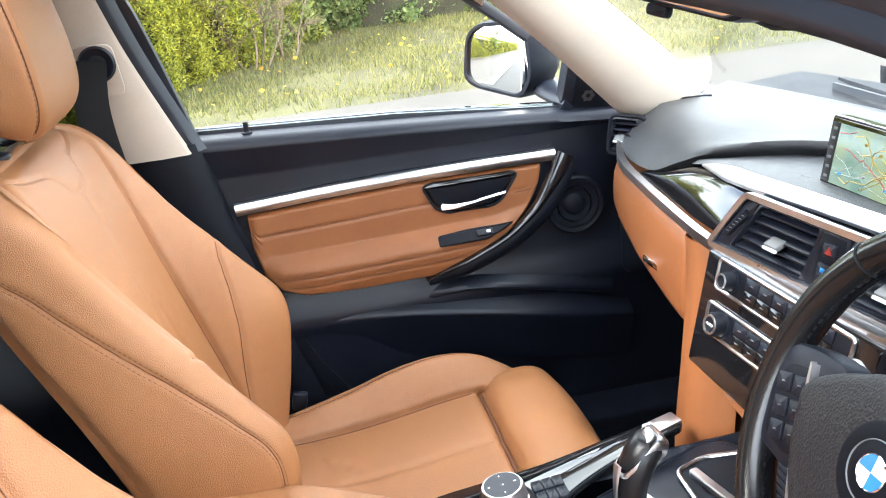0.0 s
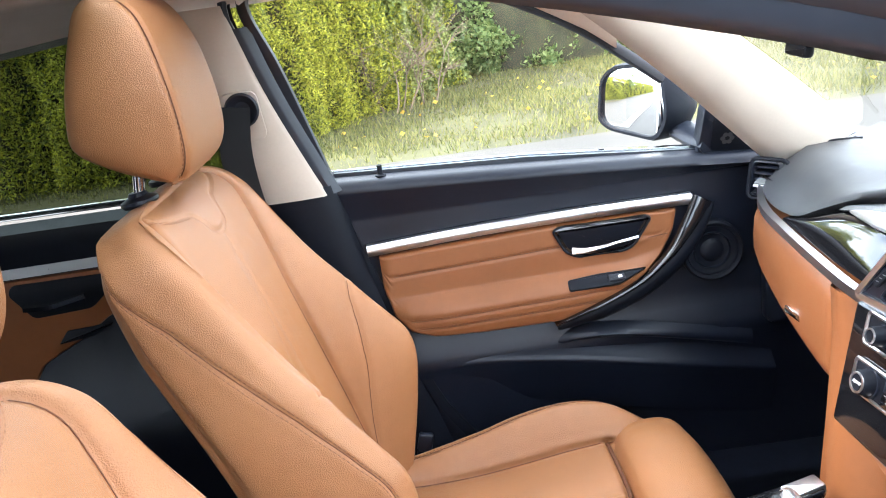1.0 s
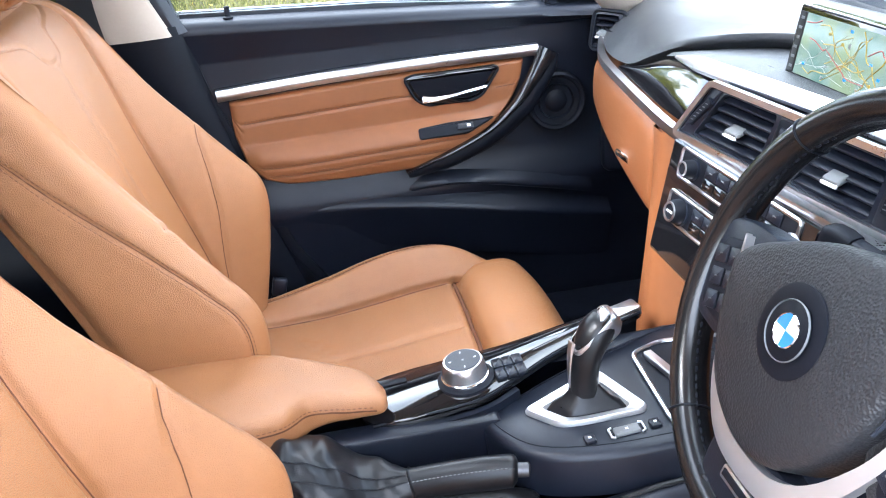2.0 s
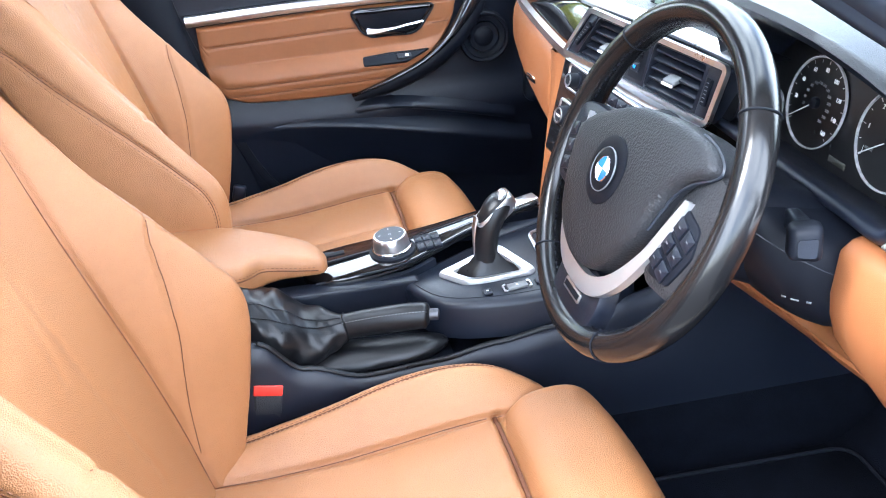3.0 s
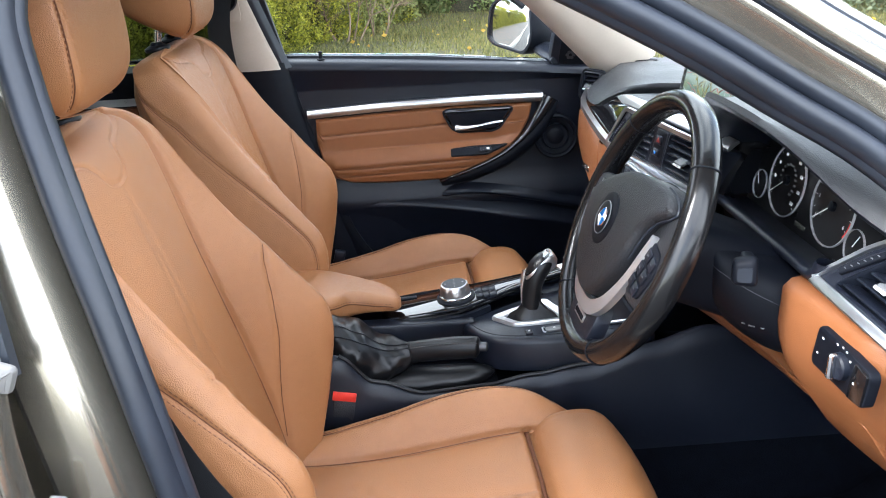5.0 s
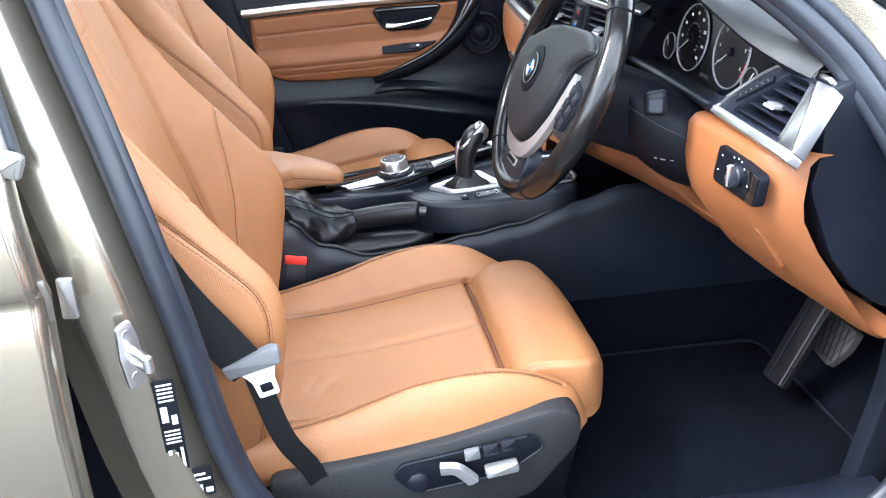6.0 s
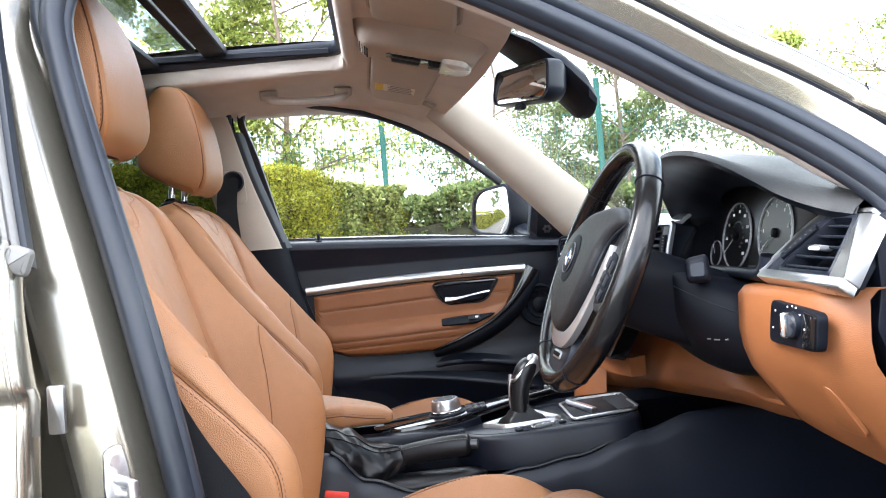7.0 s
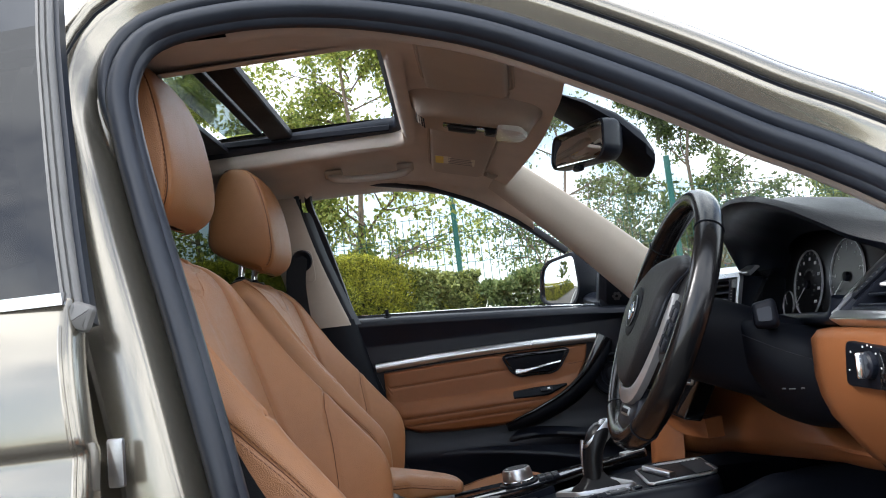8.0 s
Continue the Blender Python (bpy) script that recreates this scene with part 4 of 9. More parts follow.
# front wings and nose below the bonnet, wheels at the four corners
for sd in (-1, 1):
    wing_rows = []
    for x in [1.02 + 0.08 * k for k in range(15)]:
        arch = 0.20 + 0.46 * math.sqrt(max(0.0, 1 - ((x - 1.52) / 0.36) ** 2)) if abs(x - 1.52) < 0.36 else 0.20
        nose = max(0.0, x - 1.75) * 0.45
        top = float(np.interp(x, [1.0, 1.25, 1.5, 1.8, 2.1, 2.2], [0.875, 0.875, 0.855, 0.808, 0.740, 0.662]))
        wing_rows.append([Vector((x, YC + sd * (w - nose), z)) for w, z in ((0.66, top + 0.012), (0.72, top), (0.79, top - 0.05), (0.835, max(arch + 0.04, top - 0.18)), (0.84, max(arch + 0.02, 0.52)), (0.835, arch), (0.80, arch - 0.004))])
    part("front_wing", loft(wing_rows, False, False), PAINT, body, "bronze front wing", sharp=70)
    for x in (1.52, -1.25):
        mWh = frame_of((x, YC + sd * 0.80, 0.325), (1, 0, 0), (0, 0, 1) if sd < 0 else (0, 0, -1))
        tyre = part("wheel", lathe([(0.235, -0.20), (0.30, -0.20), (0.322, -0.185), (0.325, -0.10), (0.322, -0.015), (0.30, 0.0), (0.235, -0.004), (0.228, -0.02)], mWh, 40), RUBBER, body, "black tyre on alloy wheel")
        part("rim", lathe([(0.232, -0.02), (0.225, -0.006), (0.215, -0.02), (0.08, -0.035), (0.06, -0.012), (0.002, -0.010)], mWh, 40), ALU, tyre, "alloy rim")
part("nose", loft([[Vector((x, YC + w * q, z)) for q in (-1, -0.8, -0.4, 0, 0.4, 0.8, 1)] for x, w, z in ((2.195, 0.60, 0.700), (2.215, 0.62, 0.64), (2.235, 0.64, 0.52), (2.235, 0.64, 0.36), (2.19, 0.62, 0.22))], False, False), PAINT, body, "bronze front end", sharp=70)
part("scuttle", loft([[Vector((1.00 - 0.10 * ((y - YC) / 0.7) ** 2 + dx, y, z)) for dx, z in ((-0.03, 0.938), (0.05, 0.944), (0.13, 0.949), (0.15, 0.942), (0.155, 0.90))] for y in [-0.70 + 0.09 * i for i in range(16)]], False, False), BLACK_MAT, body, "black scuttle panel")
wip = thing("wiper", "black wiper arm resting at the base of the windscreen", "wiper", (0.98, 0.3, 0.95))
part("wiper_arm", sweep(cr([(1.05, 0.55, 0.949), (1.020, 0.30, 0.954), (1.010, 0.02, 0.956)], 6), [(-0.006, -0.003), (0.006, -0.003), (0.004, 0.003), (-0.004, 0.003)]), BLACK_MAT, wip)
part("wiper_blade", sweep(cr([(1.005, 0.50, 0.951), (0.990, 0.20, 0.957), (0.990, -0.10, 0.958)], 6), [(-0.004, -0.006), (0.004, -0.006), (0.003, 0.006), (-0.003, 0.006)]), RUBBER, wip)


def screen_point(s, t):
    """Windscreen: s from the right-hand pillar (0) to the left (1), t from top to base."""
    y = YC + (s - 0.5) * 2 * (0.50 + 0.13 * t)
    bow = 1 - ((s - 0.5) * 2) ** 2
    return Vector((0.405 + 0.045 * bow + (0.43 + 0.05 * bow) * t, y, 1.305 + 0.012 * bow - 0.345 * t - 0.01 * math.sin(math.pi * t) * -1))


ws = part("windscreen", loft([[screen_point(i / 16, j / 10) for i in range(17)] for j in range(11)], False, False), SCREEN_GLASS, body, "clear raked windscreen")
ws.visible_shadow = False
# dark band at the top of the windscreen
part("screen_band", loft([[screen_point(i / 16, t) + Vector((-0.004, 0, -0.004)) for i in range(17)] for t in (-0.03, 0.02)], False, False), BLACK_MAT, ws)
# pillar trims: windscreen pillars in beige
ring = []
for k in range(13):
    t = k / 12
    base = screen_point(1.0, t) + Vector((-0.004, 0, -0.004))
    lower = base + 1.22 * Vector((-0.052 - 0.035 * t, 0.012 + 0.03 * t, -0.048 - 0.012 * t))
    bulge = lambda f, x, y, z: base.lerp(lower, f) + 1.22 * Vector((x, y, z))
    ring.append([base + Vector((0.004, 0.012, 0.004)), base + Vector((-0.002, -0.004, -0.002)), bulge(0.25, -0.008, -0.011, -0.004), bulge(0.5, -0.011, -0.016, -0.007), bulge(0.75, -0.008, -0.011, -0.005), lower, lower + Vector((0.004, 0.02, 0.0))])
part("pillar_trim", loft(ring, False, False), BEIGE, body, "beige windscreen pillar trim", sharp=70)

# ---- passenger door, closed ----
DY = 0.70
door = thing("passenger_door", "closed door with tan leather insert and silver strip", "car door", (0.3, DY + 0.03, 0.30))
# upper and lower panels as one moulded skin: stations along x, heights by row
def door_z(x):
    return 0.972 - 0.052 * x - 0.02 * x * x


def door_skin(x, v):
    """v: 0 at the belt, 1 at the bottom."""
    top = door_z(x)
    prof = [(0.0, 0.012, top), (0.04, -0.012, top - 0.006), (0.10, -0.020, top - 0.022), (0.25, 0.004, 0.895), (0.36, 0.004, 0.858), (0.40, 0.004, 0.845), (0.62, 0.010, 0.72), (0.70, 0.006, 0.66), (0.75, -0.006, 0.628),
            (0.80, -0.012, 0.60), (0.84, 0.0, 0.575), (0.90, 0.010, 0.50), (1.0, 0.010, 0.33)]
    for a, b in zip(prof, prof[1:]):
        if v <= b[0]:
            t = (v - a[0]) / (b[0] - a[0])
            t = t * t * (3 - 2 * t)
            return Vector((x, DY + a[1] + (b[1] - a[1]) * t, a[2] + (b[2] - a[2]) * t))
    return Vector((x, DY + prof[-1][1], prof[-1][2]))


xs = [-0.045 + 1.10 * i / 40 for i in range(41)]
part("door_skin", loft([[door_skin(x + 0.0 + (0.085 * v if x < 0.05 else 0.0) * max(0, (0.05 - x) / 0.1), v) for v in [j / 40 for j in range(41)]] for x in xs], False, False), BLACK, door, "black grained door panel", sharp=80)
part("door_edge", sweep(cr([(-0.048, DY + 0.02, 0.978), (-0.02, DY + 0.02, 0.85), (0.03, DY + 0.02, 0.70), (0.09, DY + 0.02, 0.52), (0.20, DY + 0.02, 0.36)], 5), [(-0.012, -0.02), (0.006, -0.02), (0.006, 0.02), (-0.012, 0.02)], (0, -1, 0)), BLACK_MAT, door)
part("door_strip", sweep(cr([(0.002, DY - 0.004, 0.838), (0.20, DY - 0.006, 0.849), (0.40, DY - 0.006, 0.853), (0.580, DY - 0.004, 0.852)], 6), [(-0.011, -0.004), (0.011, -0.004), (0.010, 0.006), (0.004, 0.010), (-0.004, 0.010), (-0.010, 0.006)], (0, -1, 0)), ALU, door, "brushed aluminium door strip")
# leather insert: flat above, swelling into the armrest below
def insert_bounds(x):
    """Bottom and top of the insert at x."""
    bot = float(np.interp(x, [0.020, 0.034, 0.060, 0.10, 0.20, 0.335, 0.40, 0.47, 0.52, 0.545, 0.553], [0.760, 0.705, 0.674, 0.660, 0.655, 0.656, 0.670, 0.705, 0.752, 0.795, 0.830]))
    top = float(np.interp(x, [0.020, 0.30, 0.553], [0.822, 0.836, 0.837]))
    return bot, top


def insert_out(x, z):
    """How far the leather stands into the cabin."""
    crest = float(np.interp(x, [0.0, 0.06, 0.20, 0.36, 0.455, 0.55], [0.704, 0.712, 0.716, 0.720, 0.724, 0.742]))
    swell = float(np.interp(x, [0.02, 0.06, 0.12, 0.36, 0.44, 0.50, 0.55], [0.004, 0.022, 0.032, 0.032, 0.026, 0.010, 0.002]))
    top = crest + 0.030
    if z >= top:
        k = 0.0
    elif z >= crest:
        t = (top - z) / (top - crest)
        k = 1 - (1 - t) ** 1.6
    else:
        t = (crest - z) / 0.065
        k = 1 - 0.55 * min(1.0, t) ** 2
    h = 0.008 + swell * k
    for zs in (0.781 + 0.014 * min(1, (x - 0.03) / 0.3), 0.698 + 0.014 * min(1, max(0, x) / 0.4), 0.680 + 0.012 * min(1, max(0, x) / 0.4)):
        h -= 0.0022 * math.exp(-((z - zs) / 0.0028) ** 2)
    return h


rows = []
for x in [0.020 + 0.533 * i / 80 for i in range(81)]:
    b, t = insert_bounds(x)
    zz = [b + (t - b) * j / 70 for j in range(71)]
    edge = min(1.0, (x - 0.019) / 0.010, (0.5545 - x) / 0.010)
    rows.append([Vector((x, DY + 0.012, b - 0.003))] + [Vector((x, DY - insert_out(x, z) * max(0.0, edge) ** 0.5 * min(1.0, (z - b) / 0.010 + 0.15, (t - z) / 0.006 + 0.2) ** 0.6, z)) for z in zz] + [Vector((x, DY + 0.012, t + 0.003))])
part("leather_insert", loft(rows, False, False), LEATHER_SMOOTH, door, "stitched tan leather insert with armrest", sharp=75)
for z0, dz, x0, x1 in ((0.781, 0.014 / 0.3, 0.040, 0.345), (0.698, 0.014 / 0.4, 0.048, 0.450), (0.680, 0.012 / 0.4, 0.065, 0.415)):
    ln = []
    for x in [x0 + (x1 - x0) * i / 30 for i in range(31)]:
        z = z0 + dz * min(x, 0.33 if z0 > 0.75 else 0.4) - (0.0014 if z0 > 0.75 else 0)
        ln.append(Vector((x, DY - insert_out(x, z) - 0.0002, z)))
    part("seam", tube(ln, 0.0008, 5), SEAM, door)
    part("stitching", stitches([Vector((p.x, DY - insert_out(p.x, p.z + 0.0045) - 0.0004, p.z + 0.0045)) for p in ln]), THREAD, door)
part("seam", tube([(0.50, DY - 0.0085, 0.792), (0.535, DY - 0.0085, 0.794)], 0.0008, 5), SEAM, door)
# inner handle in its recess
rec = rounded([(0.330, 0.828), (0.345, 0.834), (0.498, 0.834), (0.506, 0.828), (0.474, 0.782), (0.455, 0.774), (0.370, 0.774), (0.350, 0.786)], 0.010, 3)
part("handle_recess", slab(rec, wall_frame(DY - 0.010), 0.012, 0.003), GLOSS, door, "gloss black handle recess")
part("recess_rim", tube([Vector((u, DY - 0.011, v)) for u, v in rec], 0.0022, 6, True), BLACK_MAT, door)
part("recess_bowl", slab([(p[0], p[1]) for p in inset(rec, 0.007)], wall_frame(DY - 0.0105), 0.002, 0.001), BLACK_MAT, door)
part("door_handle", sweep(cr([(0.362, DY - 0.014, 0.786), (0.385, DY - 0.022, 0.787), (0.42, DY - 0.030, 0.794), (0.478, DY - 0.030, 0.802)], 6), [(-0.0085, -0.002), (-0.003, 0.003), (0.004, 0.004), (0.006, -0.001), (0.003, -0.003)], (0, -1, 0), scale=lambda t: 1.0 - 0.68 * min(1.0, 1.6 * t)), CHROME, door, "chrome door handle")
mSw = frame_of((0.418, DY - 0.036, 0.7355), (1, 0, 0.02), (0, 0.75, 1))
sw = rounded([(-0.072, -0.013), (0.018, -0.013), (0.072, 0.010), (-0.015, 0.012), (-0.072, 0.008)], 0.005, 3)
swp = part("switch_panel", slab(sw, mSw, 0.008, 0.002), BLACK_MAT, door, "black window switch panel")
part("window_switch", rbox((0.030, 0.012, 0.007), mSw @ Matrix.Translation((0.014, -0.001, 0.002)), 0.002), BLACK, swp)
part("switch_mark", rbox((0.007, 0.005, 0.0008), mSw @ Matrix.Translation((0.020, -0.001, 0.0058)), 0.0002), MARK, swp)
# pull handle: curved gloss-black blade
PULL = [(0.318, 0.030, 0.657, 0.0025), (0.360, 0.040, 0.674, 0.0030), (0.404, 0.046, 0.691, 0.0034), (0.475, 0.048, 0.724, 0.0042), (0.527, 0.044, 0.763, 0.0065), (0.560, 0.036, 0.800, 0.0110), (0.586, 0.026, 0.834, 0.0155), (0.598, 0.020, 0.853, 0.0175)]
rows = cr_rows(PULL, 6)
pull = [Vector((x, DY - d, z)) for x, d, z, h in rows]
rings, grip = [], []
for i, p in enumerate(pull):
    t = (pull[min(i + 1, len(pull) - 1)] - pull[max(i - 1, 0)]).normalized()
    s = t.cross(Vector((0, -1, 0))).normalized()
    h = rows[i][3]
    rings.append([p + s * a + Vector((0, -b, 0)) for a, b in ((-h, -0.012), (-h, -0.001), (-h * 0.7, 0.0025), (0.0, 0.0035), (h * 0.7, 0.002), (h, -0.001), (h, -0.012))])
    d = rows[i][1]
    w = 0.010 + 0.030 * math.sin(math.pi * min(1.0, 0.06 + i / (len(pull) - 1))) ** 0.8
    foot = Vector((p.x, DY, p.z))
    grip.append([foot + s * o + Vector((0, -e, 0)) for o, e in ((-h * 0.6, d - 0.014), (h * 0.7, d - 0.003), (h + 0.30 * w, d - 0.002), (h + 0.62 * w, d * 0.80), (h + 0.88 * w, d * 0.42), (h + w, d * 0.10), (h + w + 0.003, -0.014))])
pull_body = part("pull_handle", loft(grip, False, False), BLACK_MAT, door, "black door pull", sharp=70)
part("pull_blade", loft(rings), GLOSS, pull_body, "gloss black blade along the pull", sharp=60)
# loudspeaker and pocket
mSp = frame_of((0.612, DY - 0.012, 0.752), (1, 0, 0), (0, 0, 1))
spk = part("loudspeaker", lathe([(0.056, -0.02), (0.056, 0.004), (0.052, 0.008), (0.047, 0.006), (0.045, 0.002), (0.040, 0.002), (0.036, -0.001), (0.022, -0.002)], mSp, 36), BLACK_MAT, door, "round black loudspeaker grille")
part("speaker_ring", lathe([(0.035, -0.003), (0.033, 0.004), (0.030, -0.003)], mSp, 36), BLACK, spk)
part("speaker_cap", lathe([(0.022, -0.003), (0.020, 0.000), (0.012, 0.003), (0.002, 0.004)], mSp, 28), BLACK_MAT, spk)
pocket = cr([(0.06, DY - 0.002, 0.592), (0.18, DY - 0.016, 0.600), (0.34, DY - 0.030, 0.586), (0.52, DY - 0.034, 0.552), (0.72, DY - 0.018, 0.508)], 8)
part("door_pocket", loft([[p + Vector((0, dy * (1 - 0.5 * abs(i / 32 - 0.5)), dz)) for dy, dz in ((0.040, 0.034), (0.026, 0.020), (0.008, 0.007), (0.001, 0.002), (0.0, -0.003), (0.004, -0.010), (0.022, -0.045), (0.040, -0.11))] for i, p in enumerate(pocket)], False, False), BLACK, door, "black door pocket", sharp=80)
lip = cr([(0.31, DY - 0.006, 0.612), (0.36, DY - 0.020, 0.622), (0.42, DY - 0.028, 0.623), (0.52, DY - 0.030, 0.608), (0.68, DY - 0.014, 0.570)], 7)
part("pocket_rib", loft([[p + Vector((0, dy * math.sin(math.pi * (0.06 + 0.9 * i / 28)), dz)) for dy, dz in ((0.024, 0.018), (0.008, 0.007), (0.0, 0.0), (0.004, -0.006), (0.024, -0.013))] for i, p in enumerate(lip)], False, False), BLACK, door, sharp=80)
part("lock_pin", lathe([(0.0095, 0), (0.0095, 0.003), (0.005, 0.005), (0.0042, 0.016), (0.005, 0.020), (0.002, 0.0215)], frame_of((0.045, DY + 0.006, 0.966), (1, 0, 0), (0, 1, 0)), 16), BLACK_MAT, door, "black lock pin")
# window glass and its seals
WIN = [(-0.040, 0.716, 0.968), (-0.060, 0.690, 1.06), (-0.085, 0.640, 1.18), (-0.107, 0.582, 1.276), (-0.077, 0.566, 1.306), (0.03, 0.558, 1.302), (0.19, 0.561, 1.270), (0.30, 0.569, 1.225), (0.40, 0.586, 1.167), (0.52, 0.620, 1.075), (0.62, 0.660, 0.985), (0.60, 0.708, 0.935)]
pane = part("window_pane", Shape().add([Vector((p[0], p[1] + 0.012, p[2])) for p in WIN], [tuple(range(len(WIN)))]), WINDOW, door, "clear raised side window")
pane.visible_shadow = False
top_edge = cr(WIN[:-2], 6)
part("window_seal", sweep(top_edge, [(-0.013, -0.010), (0.002, -0.010), (0.005, 0.0), (0.002, 0.007), (-0.008, 0.008), (-0.013, 0.006)], (0, -1, 0.3)), RUBBER, door, "black window seal")
part("frame_seal", sweep([p + Vector((0, -0.014, 0)) for p in top_edge if p.x < -0.03], [(-0.040, -0.008), (-0.027, -0.008), (-0.026, 0.002), (-0.031, 0.006), (-0.039, 0.003)], (0, -1, 0.3)), RUBBER, door)
part("door_frame", ribbon([p + Vector((0, -0.004, 0)) for p in top_edge if p.x < -0.03], [(-0.060, -0.016), (-0.056, -0.006), (-0.045, -0.004), (-0.024, -0.006)], (0, -1, 0.3)), BLACK_MAT, door, "black window frame")
part("belt_seal", sweep([(-0.045, 0.722, 0.974), (0.30, 0.722, 0.956), (0.64, 0.716, 0.925)], [(-0.006, -0.008), (0.006, -0.008), (0.006, 0.006), (-0.006, 0.006)]), RUBBER, door)
part("belt_chrome", sweep([(-0.045, 0.736, 0.977), (0.30, 0.736, 0.959), (0.62, 0.730, 0.932)], [(-0.006, -0.006), (0.006, -0.006), (0.006, 0.005), (-0.006, 0.005)]), BRIGHT, door, "chrome belt line")
# corner triangle with the tweeter
mTri = frame_of((0.600, 0.700, 0.928), (1, 0.0, -0.05), (0, -0.36, 1))
tri = rounded([(-0.004, -0.012), (0.160, -0.012), (0.115, 0.028), (0.040, 0.088), (0.002, 0.112)], 0.008, 4)
tw = part("corner_trim", slab(tri, mTri, 0.03, 0.006), BLACK, door, "black mirror corner trim")
# exterior mirror, its glass turned to the driver
MC, MU = (0.522, 0.845, 1.011), (0.50, -0.865, 0.02)
mM = frame_of(MC, MU, (0.02, 0, 1))
mp = rounded([(-0.092, -0.040), (-0.076, 0.042), (-0.040, 0.064), (0.085, 0.072), (0.092, -0.03), (0.062, -0.070), (-0.062, -0.056)], (0.030, 0.026, 0.026, 0.024, 0.03, 0.026, 0.034), 5)
rings = []
for w, k, dx in ((-0.002, 0.90, 0), (0.004, 0.95, 0), (0.004, 1.03, 0), (-0.004, 1.07, 0), (-0.03, 1.08, 0.002), (-0.065, 0.98, 0.006), (-0.09, 0.75, 0.012), (-0.10, 0.4, 0.016)):
    rings.append([mM @ Vector((q[0] * k + dx, q[1] * k, w)) for q in mp])
mirror_house = part("mirror_housing", loft(rings), BLACK_MAT, door, "black exterior mirror housing")
part("mirror_glass", slab([q * 0.93 for q in mp], mM @ Matrix.Translation((0, 0, 0.0005)), 0.001, 0.0003), MIRROR, mirror_house, "silvered mirror glass")
part("mirror_foot", sweep(cr([(0.600, 0.79, 0.955), (0.615, 0.75, 0.945), (0.63, 0.70, 0.940)], 4), circle(0.022, 14, 1.4, 0.8), (0, 0, 1)), BLACK, mirror_house)
part("tweeter_grille", slab(rounded([(0.018, 0.006), (0.108, 0.002), (0.060, 0.048), (0.020, 0.078)], 0.008, 4), mTri @ Matrix.Translation((0, 0, 0.002)), 0.003, 0.001), BLACK_MAT, tw, "black tweeter grille")
for k in range(6):
    a = k * math.pi / 3
    part("tweeter_petal", disc(0.0045, mTri @ Matrix.Translation((0.046 + 0.008 * math.cos(a), 0.028 + 0.008 * math.sin(a), 0.0026)), 10), BARREL, tw)

# ---- passenger side: pillar and rear door ----
pil = thing("centre_pillar", "beige and black centre pillar trim with belt slot", "pillar trim", (-0.15, 0.62, 0.6))
up_in = cr([(-0.215, 0.545, 1.285), (-0.190, 0.585, 1.15), (-0.160, 0.625, 1.03), (-0.140, 0.645, 0.957)], 6)
rings = []
for i, p in enumerate(up_in):
    w = 0.074 + 0.022 * i / (len(up_in) - 1)
    rings.append([p + Vector((-0.03, 0.03, 0)), p + Vector((-0.012, 0.006, 0)), p, p + Vector((w * 0.5, 0.000, 0)), p + Vector((w - 0.006, 0.006, 0)), p + Vector((w, 0.016, 0)), p + Vector((w, 0.04, 0))])
part("frame_edge", loft([[r[4] + Vector((0.000, 0.010, 0)), r[4] + Vector((0.014, 0.012, 0)), r[4] + Vector((0.018, 0.016, 0)), r[4] + Vector((0.028, 0.030, 0))] for r in rings if r[4].z < 1.262], False, False), RUBBER, pil, "black seal beside the pillar trim", sharp=40)
part("upper_trim", loft(rings, False, False), BEIGE, pil, "beige upper pillar trim", sharp=70)
lo_in = cr([(-0.144, 0.647, 0.972), (-0.110, 0.665, 0.80), (-0.06, 0.68, 0.62), (0.0, 0.69, 0.42)], 6)
rings = []
for p in lo_in:
    rings.append([p + Vector((-0.06, 0.04, 0)), p + Vector((-0.012, 0.008, 0)), p, p + Vector((0.07, 0.002, 0)), p + Vector((0.105, 0.012, 0)), p + Vector((0.115, 0.07, 0))])
part("lower_trim", loft(rings, False, False), BLACK_MAT, pil, "black lower pillar trim", sharp=70)
part("belt_slot", slab(rounded([(-0.030, -0.045), (0.032, -0.045), (0.028, 0.038), (-0.028, 0.038)], 0.014, 4), frame_of((-0.146, 0.586, 1.118), (1, 0.05, 0.0), (-0.25, -0.30, 1)), 0.004, 0.002), BEIGE, pil)
rdoor = thing("rear_door", "closed rear door with dark window and leather panel", "car door", (-0.6, 0.70, 0.35))
part("door_skin", loft([[Vector((x, DY + dy - 0.02, z)) for dy, z in ((0.02, 0.975), (-0.02, 0.965), (-0.02, 0.93), (0.004, 0.88), (0.004, 0.62), (-0.03, 0.58), (0.0, 0.5), (0.0, 0.33))] for x in [-1.15 + 0.09 * i for i in range(12)]], False, False), BLACK, rdoor, sharp=70)
part("door_strip", sweep([(-1.1, DY - 0.02, 0.886), (-0.17, DY - 0.02, 0.898)], [(-0.010, -0.004), (0.010, -0.004), (0.009, 0.008), (-0.009, 0.008)], (0, -1, 0)), ALU, rdoor, "aluminium door strip")
part("leather_insert", slab(rounded([(-1.0, 0.655), (-0.645, 0.655), (-0.606, 0.715), (-0.525, 0.754), (-0.46, 0.795), (-0.20, 0.83), (-0.18, 0.884), (-1.0, 0.874)], 0.015), wall_frame(DY - 0.026), 0.02, 0.006), LEATHER_SMOOTH, rdoor, "tan leather insert")
part("handle_recess", slab(rounded([(-0.595, 0.806), (-0.49, 0.812), (-0.455, 0.840), (-0.455, 0.872), (-0.62, 0.872), (-0.63, 0.855)], 0.010), wall_frame(DY - 0.028), 0.01, 0.002), BLACK_MAT, rdoor)
